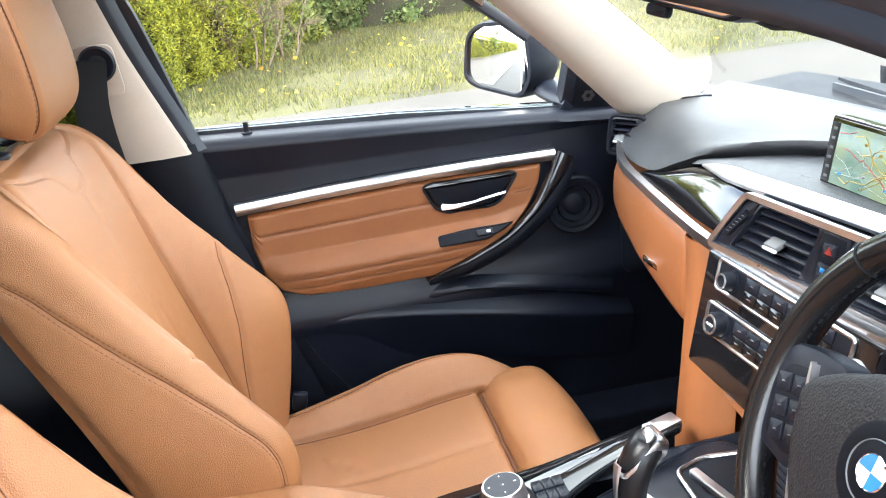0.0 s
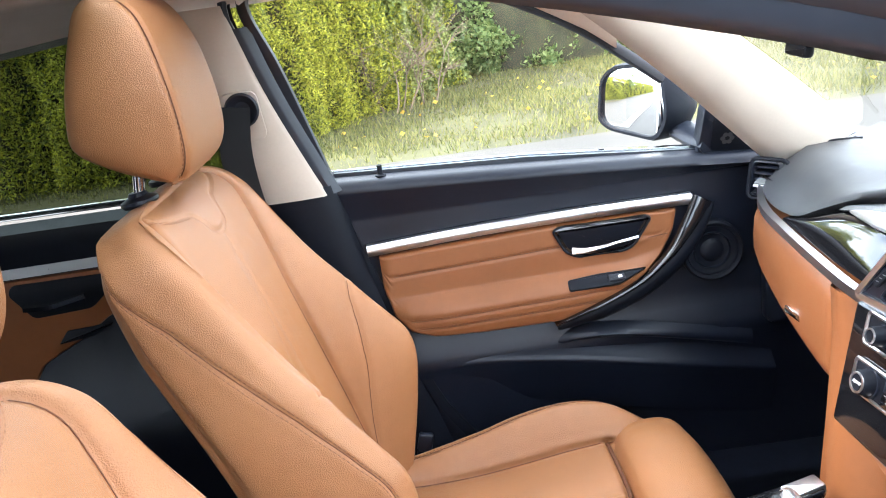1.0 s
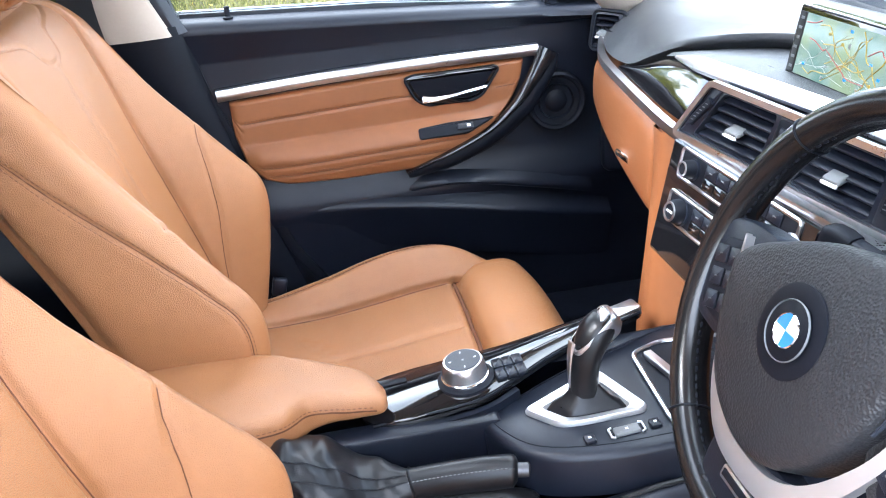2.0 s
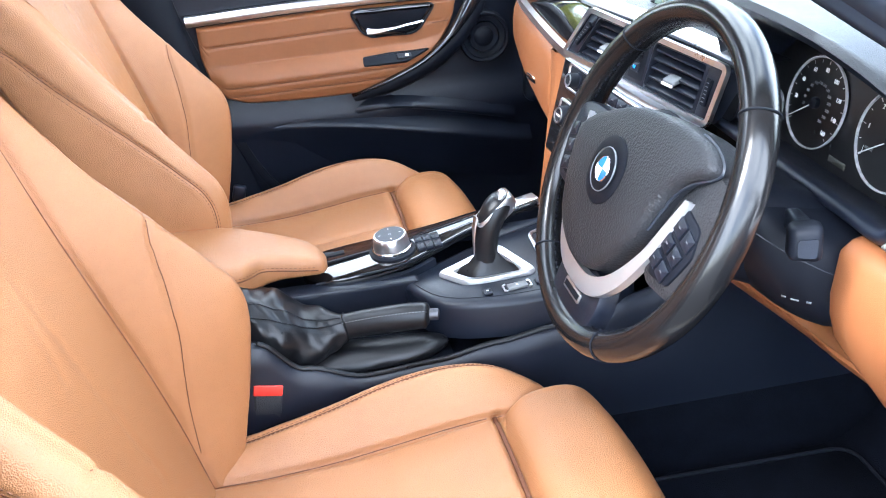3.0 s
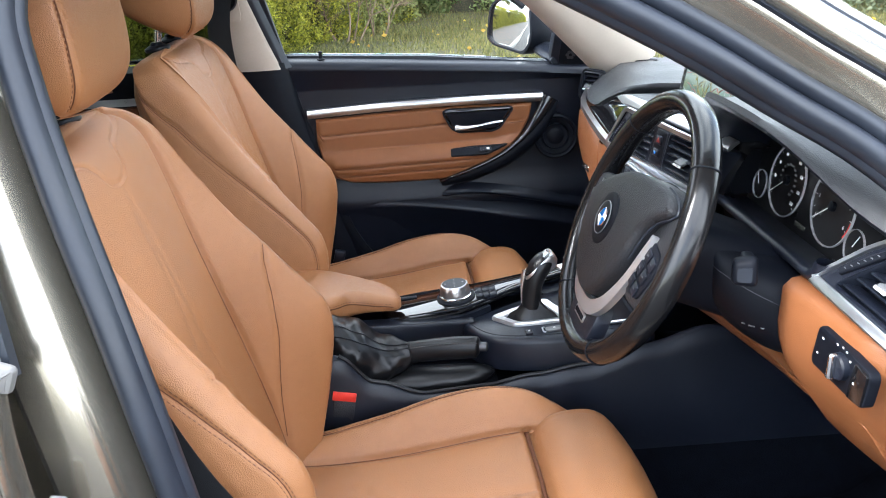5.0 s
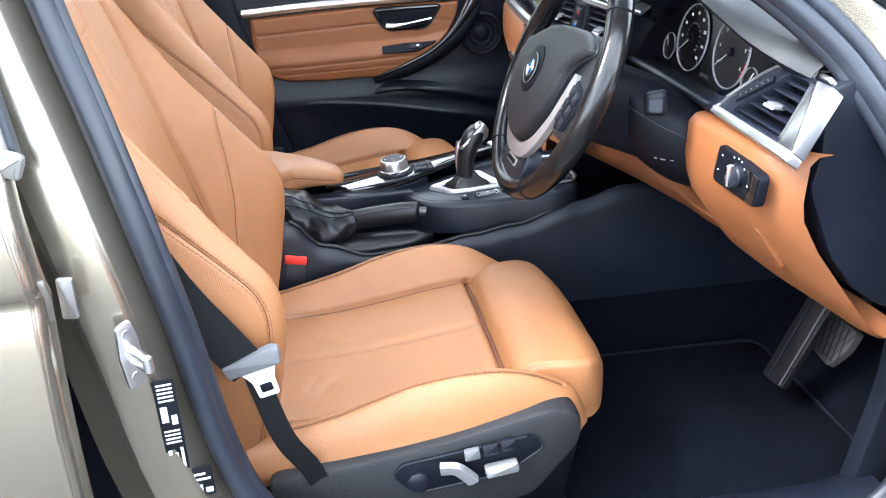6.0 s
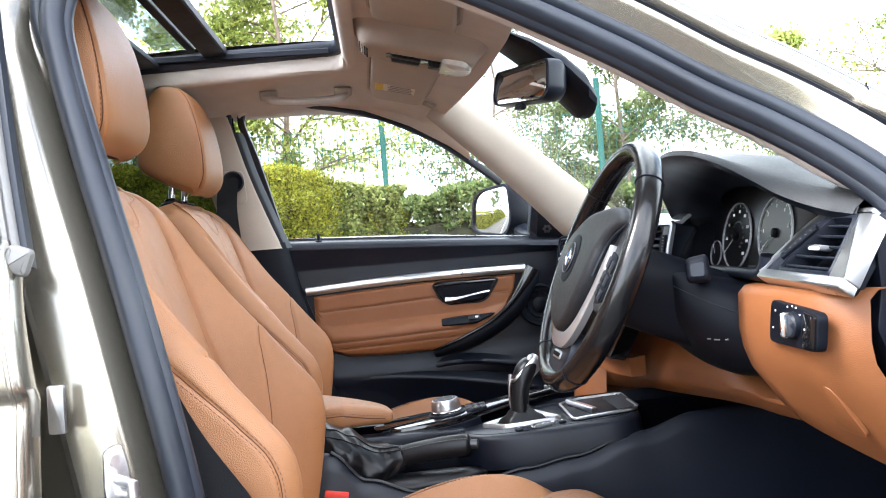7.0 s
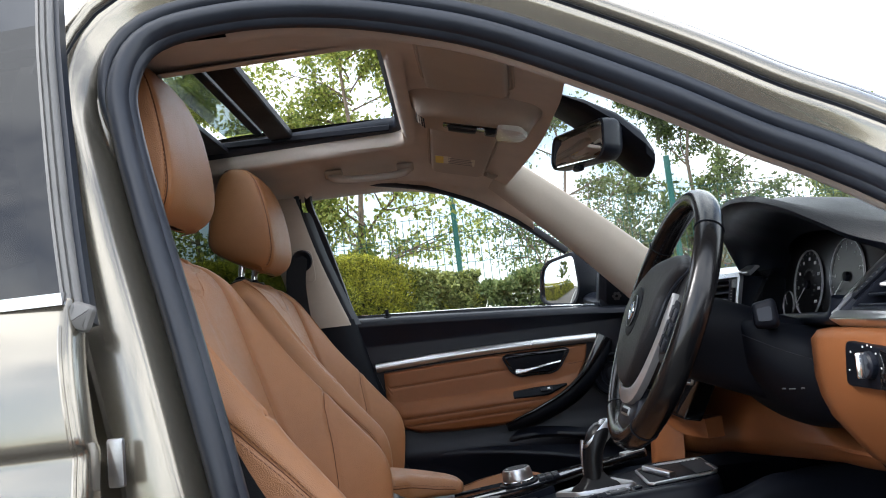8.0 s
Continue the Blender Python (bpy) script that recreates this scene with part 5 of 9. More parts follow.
part("door_handle", sweep(cr([(-0.605, DY - 0.034, 0.828), (-0.555, DY - 0.044, 0.830), (-0.490, DY - 0.044, 0.842)], 5), [(-0.006, -0.003), (0.006, -0.003), (0.004, 0.004), (-0.004, 0.004)], (0, -1, 0)), BRIGHT, rdoor, "chrome door handle")
part("switch_panel", slab(rounded([(-0.565, 0.752), (-0.50, 0.760), (-0.46, 0.780), (-0.545, 0.776)], 0.004), wall_frame(DY - 0.029), 0.006, 0.002), BLACK_MAT, rdoor)
part("belt_chrome", sweep([(-1.1, 0.722, 0.985), (-0.19, 0.722, 0.980)], [(-0.006, -0.005), (0.006, -0.005), (0.006, 0.005), (-0.006, 0.005)]), BRIGHT, rdoor)
part("window_pane", Shape().add([(-1.1, 0.715, 0.98), (-0.18, 0.715, 0.98), (-0.25, 0.56, 1.30), (-0.95, 0.56, 1.28)], [(0, 1, 2, 3)]), REAR_TINT, rdoor, "clear rear side window")
part("window_seal", sweep(cr([(-0.175, 0.705, 0.985), (-0.205, 0.63, 1.15), (-0.245, 0.565, 1.27), (-0.30, 0.555, 1.295), (-0.9, 0.555, 1.28)], 5), circle(0.016, 10), (0, -1, 0.3)), RUBBER, rdoor)

# ---- driver side: the closed rear door seen from outside ----
od = thing("rear_door", "bronze rear door with tinted glass and chrome belt strip", "car door", (-0.6, -0.83, 0.35))
oprof = [(-0.700, 1.262), (-0.752, 1.13), (-0.800, 0.985), (-0.812, 0.972), (-0.836, 0.92), (-0.846, 0.855), (-0.842, 0.838), (-0.852, 0.80), (-0.872, 0.68), (-0.876, 0.55), (-0.866, 0.42), (-0.84, 0.33)]
edge_x = lambda z: -0.170 + 0.05 * min(1.0, max(0.0, (1.26 - z) / 0.42)) + 0.012 * max(0.0, 0.84 - z)
oc = [(p.x, p.y) for p in cr([(a, b, 0) for a, b in oprof[2:]], 5)]
rings = []
for a, b in oc:
    e = edge_x(b)
    rings.append([Vector((e + 0.004, a + 0.03, b)), Vector((e + 0.003, a + 0.012, b)), Vector((e, a + 0.003, b)), Vector((e - 0.004, a, b)), Vector((e - 0.010, a - 0.001, b)), Vector((e - 0.20, a - 0.012, b)), Vector((-1.2, a - 0.01, b))])
part("door_skin", loft(rings, False, False), PAINT, od, "bronze outer door skin", sharp=60)
gx = lambda z: -0.146 - 0.17 * (z - 0.975)
gl = part("window_pane", loft([[Vector((gx(z), y, z)), Vector((-1.2, y - 0.003, z))] for y, z in ((-0.797, 0.985), (-0.774, 1.065), (-0.747, 1.15), (-0.717, 1.225), (-0.689, 1.29), (-0.640, 1.39))], False, False), TINT, od, "dark tinted window glass")
fpath = cr([(gx(0.955) + 0.009, -0.806, 0.955), (gx(1.05) + 0.009, -0.781, 1.05), (gx(1.14) + 0.009, -0.751, 1.14), (gx(1.25) + 0.009, -0.709, 1.25), (gx(1.32) + 0.009, -0.676, 1.32), (gx(1.40) + 0.009, -0.636, 1.40)], 6)
wf = part("window_frame", sweep(fpath, [(-0.0085, -0.008), (0.0085, -0.008), (0.0085, -0.002), (0.006, 0.001), (0.004, 0.0015), (0.0035, -0.0005), (0.002, -0.0005), (0.0015, 0.003), (-0.0020, 0.004), (-0.0026, 0.0016), (-0.0040, 0.0016), (-0.0046, 0.004), (-0.0075, 0.004), (-0.0085, 0.001)], (0, -1, 0.35)), FRAME_GREY, od, "grey rubber window frame strip", sharp=40)
# The gap's shade beside the frame is built as a dark strip.
part("frame_gap", sweep([p + Vector((0.010, 0.010, 0)) for p in fpath], [(-0.003, -0.010), (0.005, -0.010), (0.004, 0.003), (-0.002, 0.003)], (0, -1, 0.35)), RUBBER, od, "dark strip in place of the shaded gap beside the frame")
part("frame_foot", rbox((0.024, 0.026, 0.014), frame_of((gx(0.955) + 0.016, -0.806, 0.962), (1, 0, -0.4), (0.3, 0, 1)), 0.006), FRAME_GREY, wf, "moulded rubber end piece")
part("belt_chrome", sweep([(-1.2, -0.812, 0.980), (gx(0.98) + 0.008, -0.811, 0.980)], [(-0.006, -0.0055), (0.006, -0.0055), (0.006, 0.0055), (-0.006, 0.0055)]), BRIGHT, od, "chrome belt strip")
part("door_edge", tube([Vector((edge_x(b) - 0.006, a - 0.0015, b)) for a, b in oc if b < 0.955], 0.0022, 6), PAINT, od, "raised door edge fold")
part("door_stop", slab(rounded([(-0.009, -0.022), (0.007, -0.022), (0.009, 0.022), (-0.007, 0.022)], 0.003), frame_of((-0.104, -0.812, 0.826), (1, -0.2, 0), (-0.1, 0, 1)), 0.004, 0.001), STEEL, od, "small metal edge plate")

# ---- driver side: the door that stands open ----
fd = thing("driver_door", "open driver door with black inner panel and tan insert", "car door", (0.885, -0.80, 0.35))
DOOR_M = Matrix.Translation((0.885, -0.805, 0)) @ Matrix.Rotation(radians(72), 4, "Z")
inner = lambda w: DOOR_M @ frame_of((0, w, 0), (-1, 0, 0), (0, 0, 1))
skin = [(-0.010, 0.975), (-0.035, 0.92), (-0.046, 0.855), (-0.052, 0.80), (-0.072, 0.68), (-0.076, 0.55), (-0.066, 0.42), (-0.040, 0.33)]
part("door_skin", loft([[DOOR_M @ Vector((-0.02 - 0.1 * i, y, z)) for y, z in skin] for i in range(11)], False, False), PAINT, fd, "bronze outer door skin", sharp=60)
part("inner_panel", slab(rounded([(0.02, 0.33), (1.02, 0.33), (1.02, 0.80), (0.99, 0.975), (0.02, 0.975)], 0.05), inner(0.045), 0.06, 0.02), BLACK, fd, "black inner door panel")
part("leather_insert", slab(rounded([(0.22, 0.68), (0.95, 0.64), (0.96, 0.83), (0.20, 0.85)], 0.03), inner(0.060), 0.02, 0.012), LEATHER_SMOOTH, fd, "tan leather insert with armrest")
part("door_strip", sweep([DOOR_M @ Vector((-0.18, 0.05, 0.865)), DOOR_M @ Vector((-0.97, 0.05, 0.845))], [(-0.010, -0.004), (0.010, -0.004), (0.009, 0.008), (-0.009, 0.008)]), ALU, fd, "aluminium door strip")
part("pull_handle", sweep(cr([DOOR_M @ Vector(q) for q in ((-0.16, 0.05, 0.85), (-0.20, 0.085, 0.78), (-0.32, 0.10, 0.71), (-0.46, 0.07, 0.69))], 6), circle(0.014, 12), (0, 0, 1)), BLACK, fd)
part("door_pocket", slab(rounded([(0.15, 0.36), (0.90, 0.36), (0.88, 0.50), (0.20, 0.52)], 0.04), inner(0.085), 0.05, 0.015), BLACK_MAT, fd)
fr = cr([DOOR_M @ Vector(q) for q in ((-0.12, 0.0, 0.985), (-0.38, 0.040, 1.16), (-0.62, 0.080, 1.285), (-0.82, 0.098, 1.32), (-1.0, 0.100, 1.30))], 6) + [DOOR_M @ Vector((-1.03, 0.05, 1.13)), DOOR_M @ Vector((-1.06, 0.0, 0.97))]
part("window_frame", sweep(fr, [(-0.018, -0.020), (0.018, -0.020), (0.020, 0.0), (0.014, 0.012), (-0.014, 0.012), (-0.020, 0.0)], DOOR_M.to_3x3() @ Vector((0, 1, 0.3))), BLACK_MAT, fd, "black window frame")

# ---- dashboard ----
dash = thing("dashboard", "anthracite dashboard with tan leather panels and gloss black trim", "dashboard", (0.80, YC, 0.60))
# top pad: y, lip x, lip z, crest z
PAD = [(0.665, 0.715, 0.888, 0.925), (0.60, 0.672, 0.880, 0.940), (0.50, 0.648, 0.878, 0.950), (0.40, 0.642, 0.888, 0.955), (0.335, 0.650, 0.914, 0.960), (0.285, 0.668, 0.936, 0.963), (0.24, 0.700, 0.950, 0.966), (0.20, 0.740, 0.957, 0.968), (0.15, 0.780, 0.960, 0.968),
       (0.08, 0.800, 0.961, 0.968), (-0.06, 0.806, 0.961, 0.968), (-0.15, 0.806, 0.961, 0.968), (-0.175, 0.80, 0.962, 0.968), (-0.30, 0.82, 0.960, 0.968), (-0.48, 0.81, 0.957, 0.968), (-0.54, 0.775, 0.950, 0.962), (-0.62, 0.735, 0.942, 0.955), (-0.660, 0.738, 0.938, 0.950)]
rings = []
for y, lx, lz, cz in cr_rows(PAD, 4):
    far = 1.00 - 0.10 * ((y - YC) / 0.7) ** 2
    rings.append([Vector((x, y, z)) for x, z in ((lx + 0.05, lz - 0.03), (lx + 0.012, lz - 0.004), (lx, lz + 0.002), (lx + 0.004, lz + 0.010), (lx + 0.03, lz * 0.45 + cz * 0.55), (lx + 0.075, cz), (lx + 0.15, cz + 0.004), (far - 0.08, cz - 0.002), (far, 0.948))])
part("top_pad", loft(rings, False, False), DASH, dash, "soft anthracite dash top", sharp=80)
# shelf between the pad and the trim, in front of the display
part("display_shelf", loft([[Vector((x0, y, z0)), Vector((x0 + 0.010, y, z0 + 0.004)), Vector((0.5 * x0 + 0.42, y, z0 + 0.001)), Vector((0.84, y, 0.944))] for y, x0, z0 in cr_rows([(0.285, 0.652, 0.928), (0.22, 0.650, 0.942), (0.14, 0.648, 0.950), (0.05, 0.658, 0.953), (-0.06, 0.676, 0.953), (-0.17, 0.700, 0.950)], 4)], False, False), DASH, dash, "smooth shelf below the display", sharp=80)
# dark carcass behind the trims
car = [(0.66, 0.90), (0.67, 0.86), (0.665, 0.80), (0.68, 0.74), (0.74, 0.66), (0.86, 0.58), (1.10, 0.56)]
part("carcass", loft([[Vector((x + (0.02 if abs(y) > 0.6 else 0.012), y, z)) for x, z in car] for y in [0.665, 0.5, 0.3, 0.1]], False, False), BLACK_MAT, dash)
part("carcass", loft([[Vector((x + dx, y, z)) for x, z in ((0.72, 0.955), (0.735, 0.90), (0.74, 0.80), (0.77, 0.70), (0.86, 0.60), (1.10, 0.56))] for y, dx in ((0.1, -0.02), (-0.10, 0.0), (-0.16, 0.08), (-0.3, 0.10), (-0.52, 0.08), (-0.56, 0.075), (-0.69, 0.07))], False, False), BLACK_MAT, dash)
# leather glovebox pad under the trim
GB = [(0.592, 0.668, 0.868, 0.79, 0.055), (0.56, 0.645, 0.867, 0.768, 0.060), (0.45, 0.628, 0.866, 0.744, 0.060), (0.33, 0.616, 0.864, 0.728, 0.060), (0.23, 0.606, 0.862, 0.722, 0.055), (0.206, 0.606, 0.860, 0.726, 0.05), (0.198, 0.616, 0.850, 0.740, 0.05)]
rings = []
for y, x, zt, zb, d in cr_rows(GB, 4):
    rings.append([Vector((x + dx, y, z)) for dx, z in ((0.05, zt + 0.002), (0.014, zt), (0.004, zt - 0.008), (-0.003, zt - 0.026), (-0.005, (zt + zb) / 2), (-0.005, zb + 0.026), (0.000, zb + 0.009), (0.012, zb), (0.075, zb - 0.002))])
part("glovebox_pad", loft(rings), LEATHER_SMOOTH, dash, "tan leather glovebox pad", sharp=60)
part("glovebox_lid", loft([[Vector((x, y, z)) for x, z in ((0.66, 0.752), (0.70, 0.66), (0.80, 0.58), (0.95, 0.56))] for y in (0.60, 0.4, 0.2)], False, False), BLACK_MAT, dash, "black glovebox lid")
part("glovebox_latch", rbox((0.045, 0.011, 0.008), frame_of((0.6105, 0.332, 0.770), (0.10, -1, -0.03), (0.03, 0, 1)), 0.003), BRIGHT, dash, "chrome glovebox latch")
# leather knee wing at the passenger side of the console
wing = cr([(0.600, 0.190, 0.862), (0.596, 0.178, 0.80), (0.585, 0.170, 0.70), (0.575, 0.168, 0.60), (0.572, 0.168, 0.52)], 5)
rings = []
for i, p in enumerate(wing):
    t = i / (len(wing) - 1)
    rings.append([p + Vector((0.20, 0.010, 0)), p + Vector((0.05, 0.022, 0)), p + Vector((0.012, 0.020, 0)), p + Vector((0.0, 0.008, 0)), p + Vector((0.0, -0.016 - 0.012 * t, 0)), p + Vector((0.010, -0.034 - 0.022 * t, 0)), p + Vector((0.05, -0.045 - 0.022 * t, 0))])
part("knee_wing", loft(rings, False, False), LEATHER_SMOOTH, dash, "tan leather knee pad", sharp=70)
# silver line and gloss trim above it
line = cr([(0.700, 0.645, 0.905), (0.664, 0.580, 0.874), (0.640, 0.50, 0.872), (0.626, 0.40, 0.873), (0.616, 0.28, 0.872), (0.610, 0.15, 0.870), (0.618, 0.05, 0.870), (0.630, -0.08, 0.868), (0.652, -0.22, 0.866)], 6)
part("chrome_line", sweep(line, [(-0.004, -0.0065), (0.008, -0.0065), (0.008, 0.0065), (-0.004, 0.0065)]), ALU, dash, "silver trim line")
gl_rows = [(0.43, 0.636, 0.876, 0.880), (0.36, 0.630, 0.878, 0.897), (0.28, 0.624, 0.878, 0.924), (0.20, 0.620, 0.878, 0.940), (0.12, 0.622, 0.878, 0.946), (0.05, 0.634, 0.878, 0.948), (-0.10, 0.660, 0.878, 0.950), (-0.22, 0.688, 0.876, 0.946)]
rings = []
for y, x, z0, z1 in cr_rows(gl_rows, 5):
    rings.append([Vector((x + dx, y, z)) for dx, z in ((0.02, z0 - 0.004), (0.0, z0), (0.14 * (z1 - z0), z0 * 0.65 + z1 * 0.35), (0.38 * (z1 - z0), z1 * 0.75 + z0 * 0.25), (0.56 * (z1 - z0), z1), (0.56 * (z1 - z0) + 0.03, z1 + 0.002))])
part("gloss_trim", loft(rings, False, False), GLOSS, dash, "gloss black dash trim", sharp=70)
part("trim_highlight", sweep(cr([(0.650, 0.250, 0.936), (0.644, 0.19, 0.946), (0.645, 0.12, 0.951), (0.658, 0.02, 0.955), (0.677, -0.09, 0.956), (0.702, -0.21, 0.950)], 6), [(-0.011, -0.003), (0.011, -0.003), (0.010, 0.002), (0.004, 0.0035), (-0.006, 0.0035), (-0.011, 0.001)], (-0.55, 0, 0.83), scale=lambda t: min(1.0, 0.15 + t * 3)), ALU, dash, "broad silver upper trim")


def grille(name, m, foot, head_, v0, v1, parent, slats=4, wheel_side=-1, tab_at=0.55):
    """An air vent between slanting ends: dark duct, tilted slats, slider tab and thumb wheel. foot and head_ are its ends at v0 and v1."""
    poly = [(foot[0], v0), (foot[1], v0), (head_[1], v1), (head_[0], v1)]
    g = part(name, slab(poly, m @ Matrix.Translation((0, 0, -0.030)), 0.008, 0.001), BLACK_MAT, parent, "black air vent with tilted slats")
    rp = rounded(poly, 0.006, 3)
    part("bezel", loft([[m @ Vector((p[0], p[1], z)) for p in q] for q, z in ((inset(rp, -0.006), -0.002), (rp, 0.001), (inset(rp, 0.002), -0.004), (inset(rp, 0.002), -0.030))], True, False), BLACK, g, sharp=50)
    ends = lambda v: [foot[i] + (head_[i] - foot[i]) * (v - v0) / (v1 - v0) for i in (0, 1)]
    for i in range(slats):
        v = v0 + (v1 - v0) * (i + 0.6) / slats
        a, b = ends(v)
        sl = m @ Matrix.Translation(((a + b) / 2, v, -0.010)) @ Matrix.Rotation(radians(28), 4, "X")
        part("slat", rbox((b - a - 0.003, 0.0036, 0.020), sl, 0.0014), BLACK, g)
    a, b = ends((v0 + v1) / 2)
    mt = m @ Matrix.Translation((a + (b - a) * tab_at, v0 + (v1 - v0) * 0.42, 0.0))
    part("slider", rbox((0.022, 0.007, 0.018), mt @ Matrix.Rotation(radians(28), 4, "X"), 0.003), GREY_PLASTIC, g, "grey slider tab")
    part("slider_edge", rbox((0.021, 0.0040, 0.004), mt @ Matrix.Translation((0, -0.006, 0.008)), 0.0012), WHITE_PLASTIC, g, "pale slider edge")
    e0, e1 = ends(v0 + 0.012)[0 if wheel_side < 0 else 1], ends(v1 - 0.008)[0 if wheel_side < 0 else 1]
    lo, hi = m @ Vector((e0 + wheel_side * 0.016, v0 + 0.014, 0.0)), m @ Vector((e1 + wheel_side * 0.014, v1 - 0.014, 0.0))
    slot = part("thumb_wheel", bar(lo, hi, 0.009, 0.008, tuple(m.to_3x3() @ Vector((0, 0, 1)))), BLACK_MAT, g, "ribbed thumb wheel")
    for k in range(6):
        c = lo.lerp(hi, 0.14 + 0.145 * k)
        part("wheel_mark", rbox((0.0045, 0.0012, 0.0010), Matrix.Translation(c) @ m.to_3x3().to_4x4() @ Matrix.Translation((0, 0, 0.004)), 0.0003), GREY_PLASTIC, slot)
    return g


mV = frame_of((0.612, 0.078, 0.905), (0.20, -1, -0.02), (0.16, 0, 1))
house = rounded([(-0.048, -0.028), (0.290, -0.028), (0.302, 0.046), (0.002, 0.046)], 0.008, 4)
vh = part("vent_housing", loft([[mV @ Vector((p[0], p[1], z)) for p in q] for q, z in ((house, -0.04), (house, -0.001), (inset(house, 0.004), 0.0015), (inset(house, 0.006), -0.001))], True, False), BLACK, dash, "black centre vent housing", sharp=50)
part("vent_frame", sweep([mV @ Vector((p[0], p[1], 0.001)) for p in house], [(-0.0042, -0.003), (0.0042, -0.003), (0.0036, 0.003), (-0.0036, 0.003)], tuple(mV.to_3x3() @ Vector((0, 0, 1))), True), ALU, vh, "satin silver vent frame")
part("housing_face", slab(inset(house, 0.005), mV @ Matrix.Translation((0, 0, -0.032)), 0.004, 0.001), BLACK_MAT, vh)
for poly in ([(-0.042, -0.024), (-0.016, -0.024), (0.024, 0.042), (0.004, 0.042)], [(0.104, -0.024), (0.150, -0.024), (0.158, 0.042), (0.120, 0.042)], [(0.262, -0.024), (0.286, -0.024), (0.297, 0.042), (0.270, 0.042)]):
    part("vent_divider", slab(rounded(poly, 0.004, 3), mV, 0.02, 0.002), BLACK, vh)
grille("air_vent", mV, (-0.013, 0.100), (0.028, 0.116), -0.021, 0.040, dash, 5, -1, 0.5)
grille("air_vent", mV, (0.154, 0.258), (0.162, 0.266), -0.021, 0.040, dash, 5, 1, 0.5)
mVb = mV @ Matrix.Translation((0.132, 0.010, 0.001))
vb = part("hazard_panel", slab(rounded([(-0.018, -0.028), (0.016, -0.028), (0.020, 0.028), (-0.012, 0.028)], 0.004), mVb, 0.01, 0.002), BLACK_MAT, dash, "black hazard button panel")
part("hazard_button", rbox((0.018, 0.016, 0.004), mVb @ Matrix.Translation((0.002, 0.012, 0.001)), 0.002), BLACK, vb)
part("hazard_mark", slab([(-0.005, -0.004), (0.005, -0.004), (0, 0.005)], mVb @ Matrix.Translation((0.002, 0.012, 0.0036)), 0.0005, 0.0001), MAP_RED, vb)
part("lock_button", rbox((0.018, 0.014, 0.004), mVb @ Matrix.Translation((-0.001, -0.010, 0.001)), 0.002), BLACK, vb)
part("lock_mark", rbox((0.006, 0.005, 0.0006), mVb @ Matrix.Translation((-0.001, -0.010, 0.0035)), 0.0001), BLUE, vb)
# radio and climate units
mR = frame_of((0.604, 0.0, 0.838), (0.10, -1, -0.02), (0.25, 0, 1))
stack = part("centre_panel", slab(rounded([(-0.118, -0.115), (0.10, -0.125), (0.20, 0.02), (0.20, 0.034), (-0.128, 0.030)], 0.006), mR, 0.03, 0.003), GLOSS, dash, "gloss black centre stack")
def control_unit(dz, dx, knob):
    m = mR @ Matrix.Translation((0, dz, 0.002 + dx))
    poly = rounded([(-0.096, -0.018), (0.13, -0.018), (0.13, 0.018), (-0.098, 0.018)], 0.005, 3)
    u = part("control_unit", slab(poly, m, 0.01, 0.002), BLACK_MAT, stack, "black control unit in silver frame")
    part("unit_frame", tube([m @ Vector((p[0], p[1], 0.0)) for p in poly], 0.0025, 6, True), ALU, u)
    mk = m @ Matrix.Translation((-0.067, 0, 0))
    part("knob", lathe([(knob, 0), (knob, 0.004), (knob * 0.93, 0.013), (knob * 0.84, 0.016), (0.002, 0.016)], mk, 28), BLACK_MAT, u, "round black knob")
    part("knob_ring", lathe([(knob * 0.62, 0.0155), (knob * 0.64, 0.0175), (knob * 0.78, 0.0175), (knob * 0.80, 0.0155)], mk, 28), ALU, u, "silver knob ring")
    part("knob_collar", lathe([(knob * 1.14, 0.0), (knob * 1.12, 0.003), (knob * 1.0, 0.003)], mk, 28), BLACK, u)
    for k in range(6):
        for j in (0, 1):
            b = part("key", rbox((0.0238, 0.0150, 0.003), m @ Matrix.Translation((-0.030 + 0.0245 * k, 0.008 - 0.016 * j, 0.001)), 0.0015), GLOSS if j else BLACK, u)
            part("key_mark", rbox((0.006, 0.0014, 0.0004), m @ Matrix.Translation((-0.030 + 0.0245 * k, 0.008 - 0.016 * j, 0.0026)), 0.0001), GREY_PLASTIC, u)
    return u, m
control_unit(0.010, 0.0, 0.0115)
cu, cm = control_unit(-0.045, 0.001, 0.0155)
part("auto_word", text_mesh("AUTO", 0.005, cm @ Matrix.Translation((-0.067, 0, 0.0165))), MARK, cu)
part("stack_leather", sweep(cr([(0.606, 0.118, 0.775), (0.600, 0.070, 0.722), (0.610, 0.0, 0.700), (0.63, -0.10, 0.700)], 6), [(-0.02, -0.02), (0.01, -0.02), (0.012, 0.012), (-0.02, 0.014)]), LEATHER_SMOOTH, dash, "tan leather lower trim")
# navigation display
mN = frame_of((0.720, -0.048, 0.990), (0.06, -1, 0), (0.20, 0, 1)) @ Matrix.Diagonal((1, 0.80, 1, 1))
disp = thing("navigation_display", "black framed display showing a green road map", "display", (0.70, -0.07, 0.95))
scr = rounded([(-0.122, -0.052), (0.122, -0.052), (0.122, 0.052), (-0.122, 0.052)], 0.006, 3)
part("display_frame", slab(scr, mN, 0.018, 0.003), GLOSS, disp, "gloss black display frame")
part("map", slab([(-0.105, -0.042), (0.115, -0.042), (0.115, 0.042), (-0.105, 0.042)], mN @ Matrix.Translation((0, 0, 0.0008)), 0.001, 0.0002), NAV, disp, "glowing road map")
rng = random.Random(4)
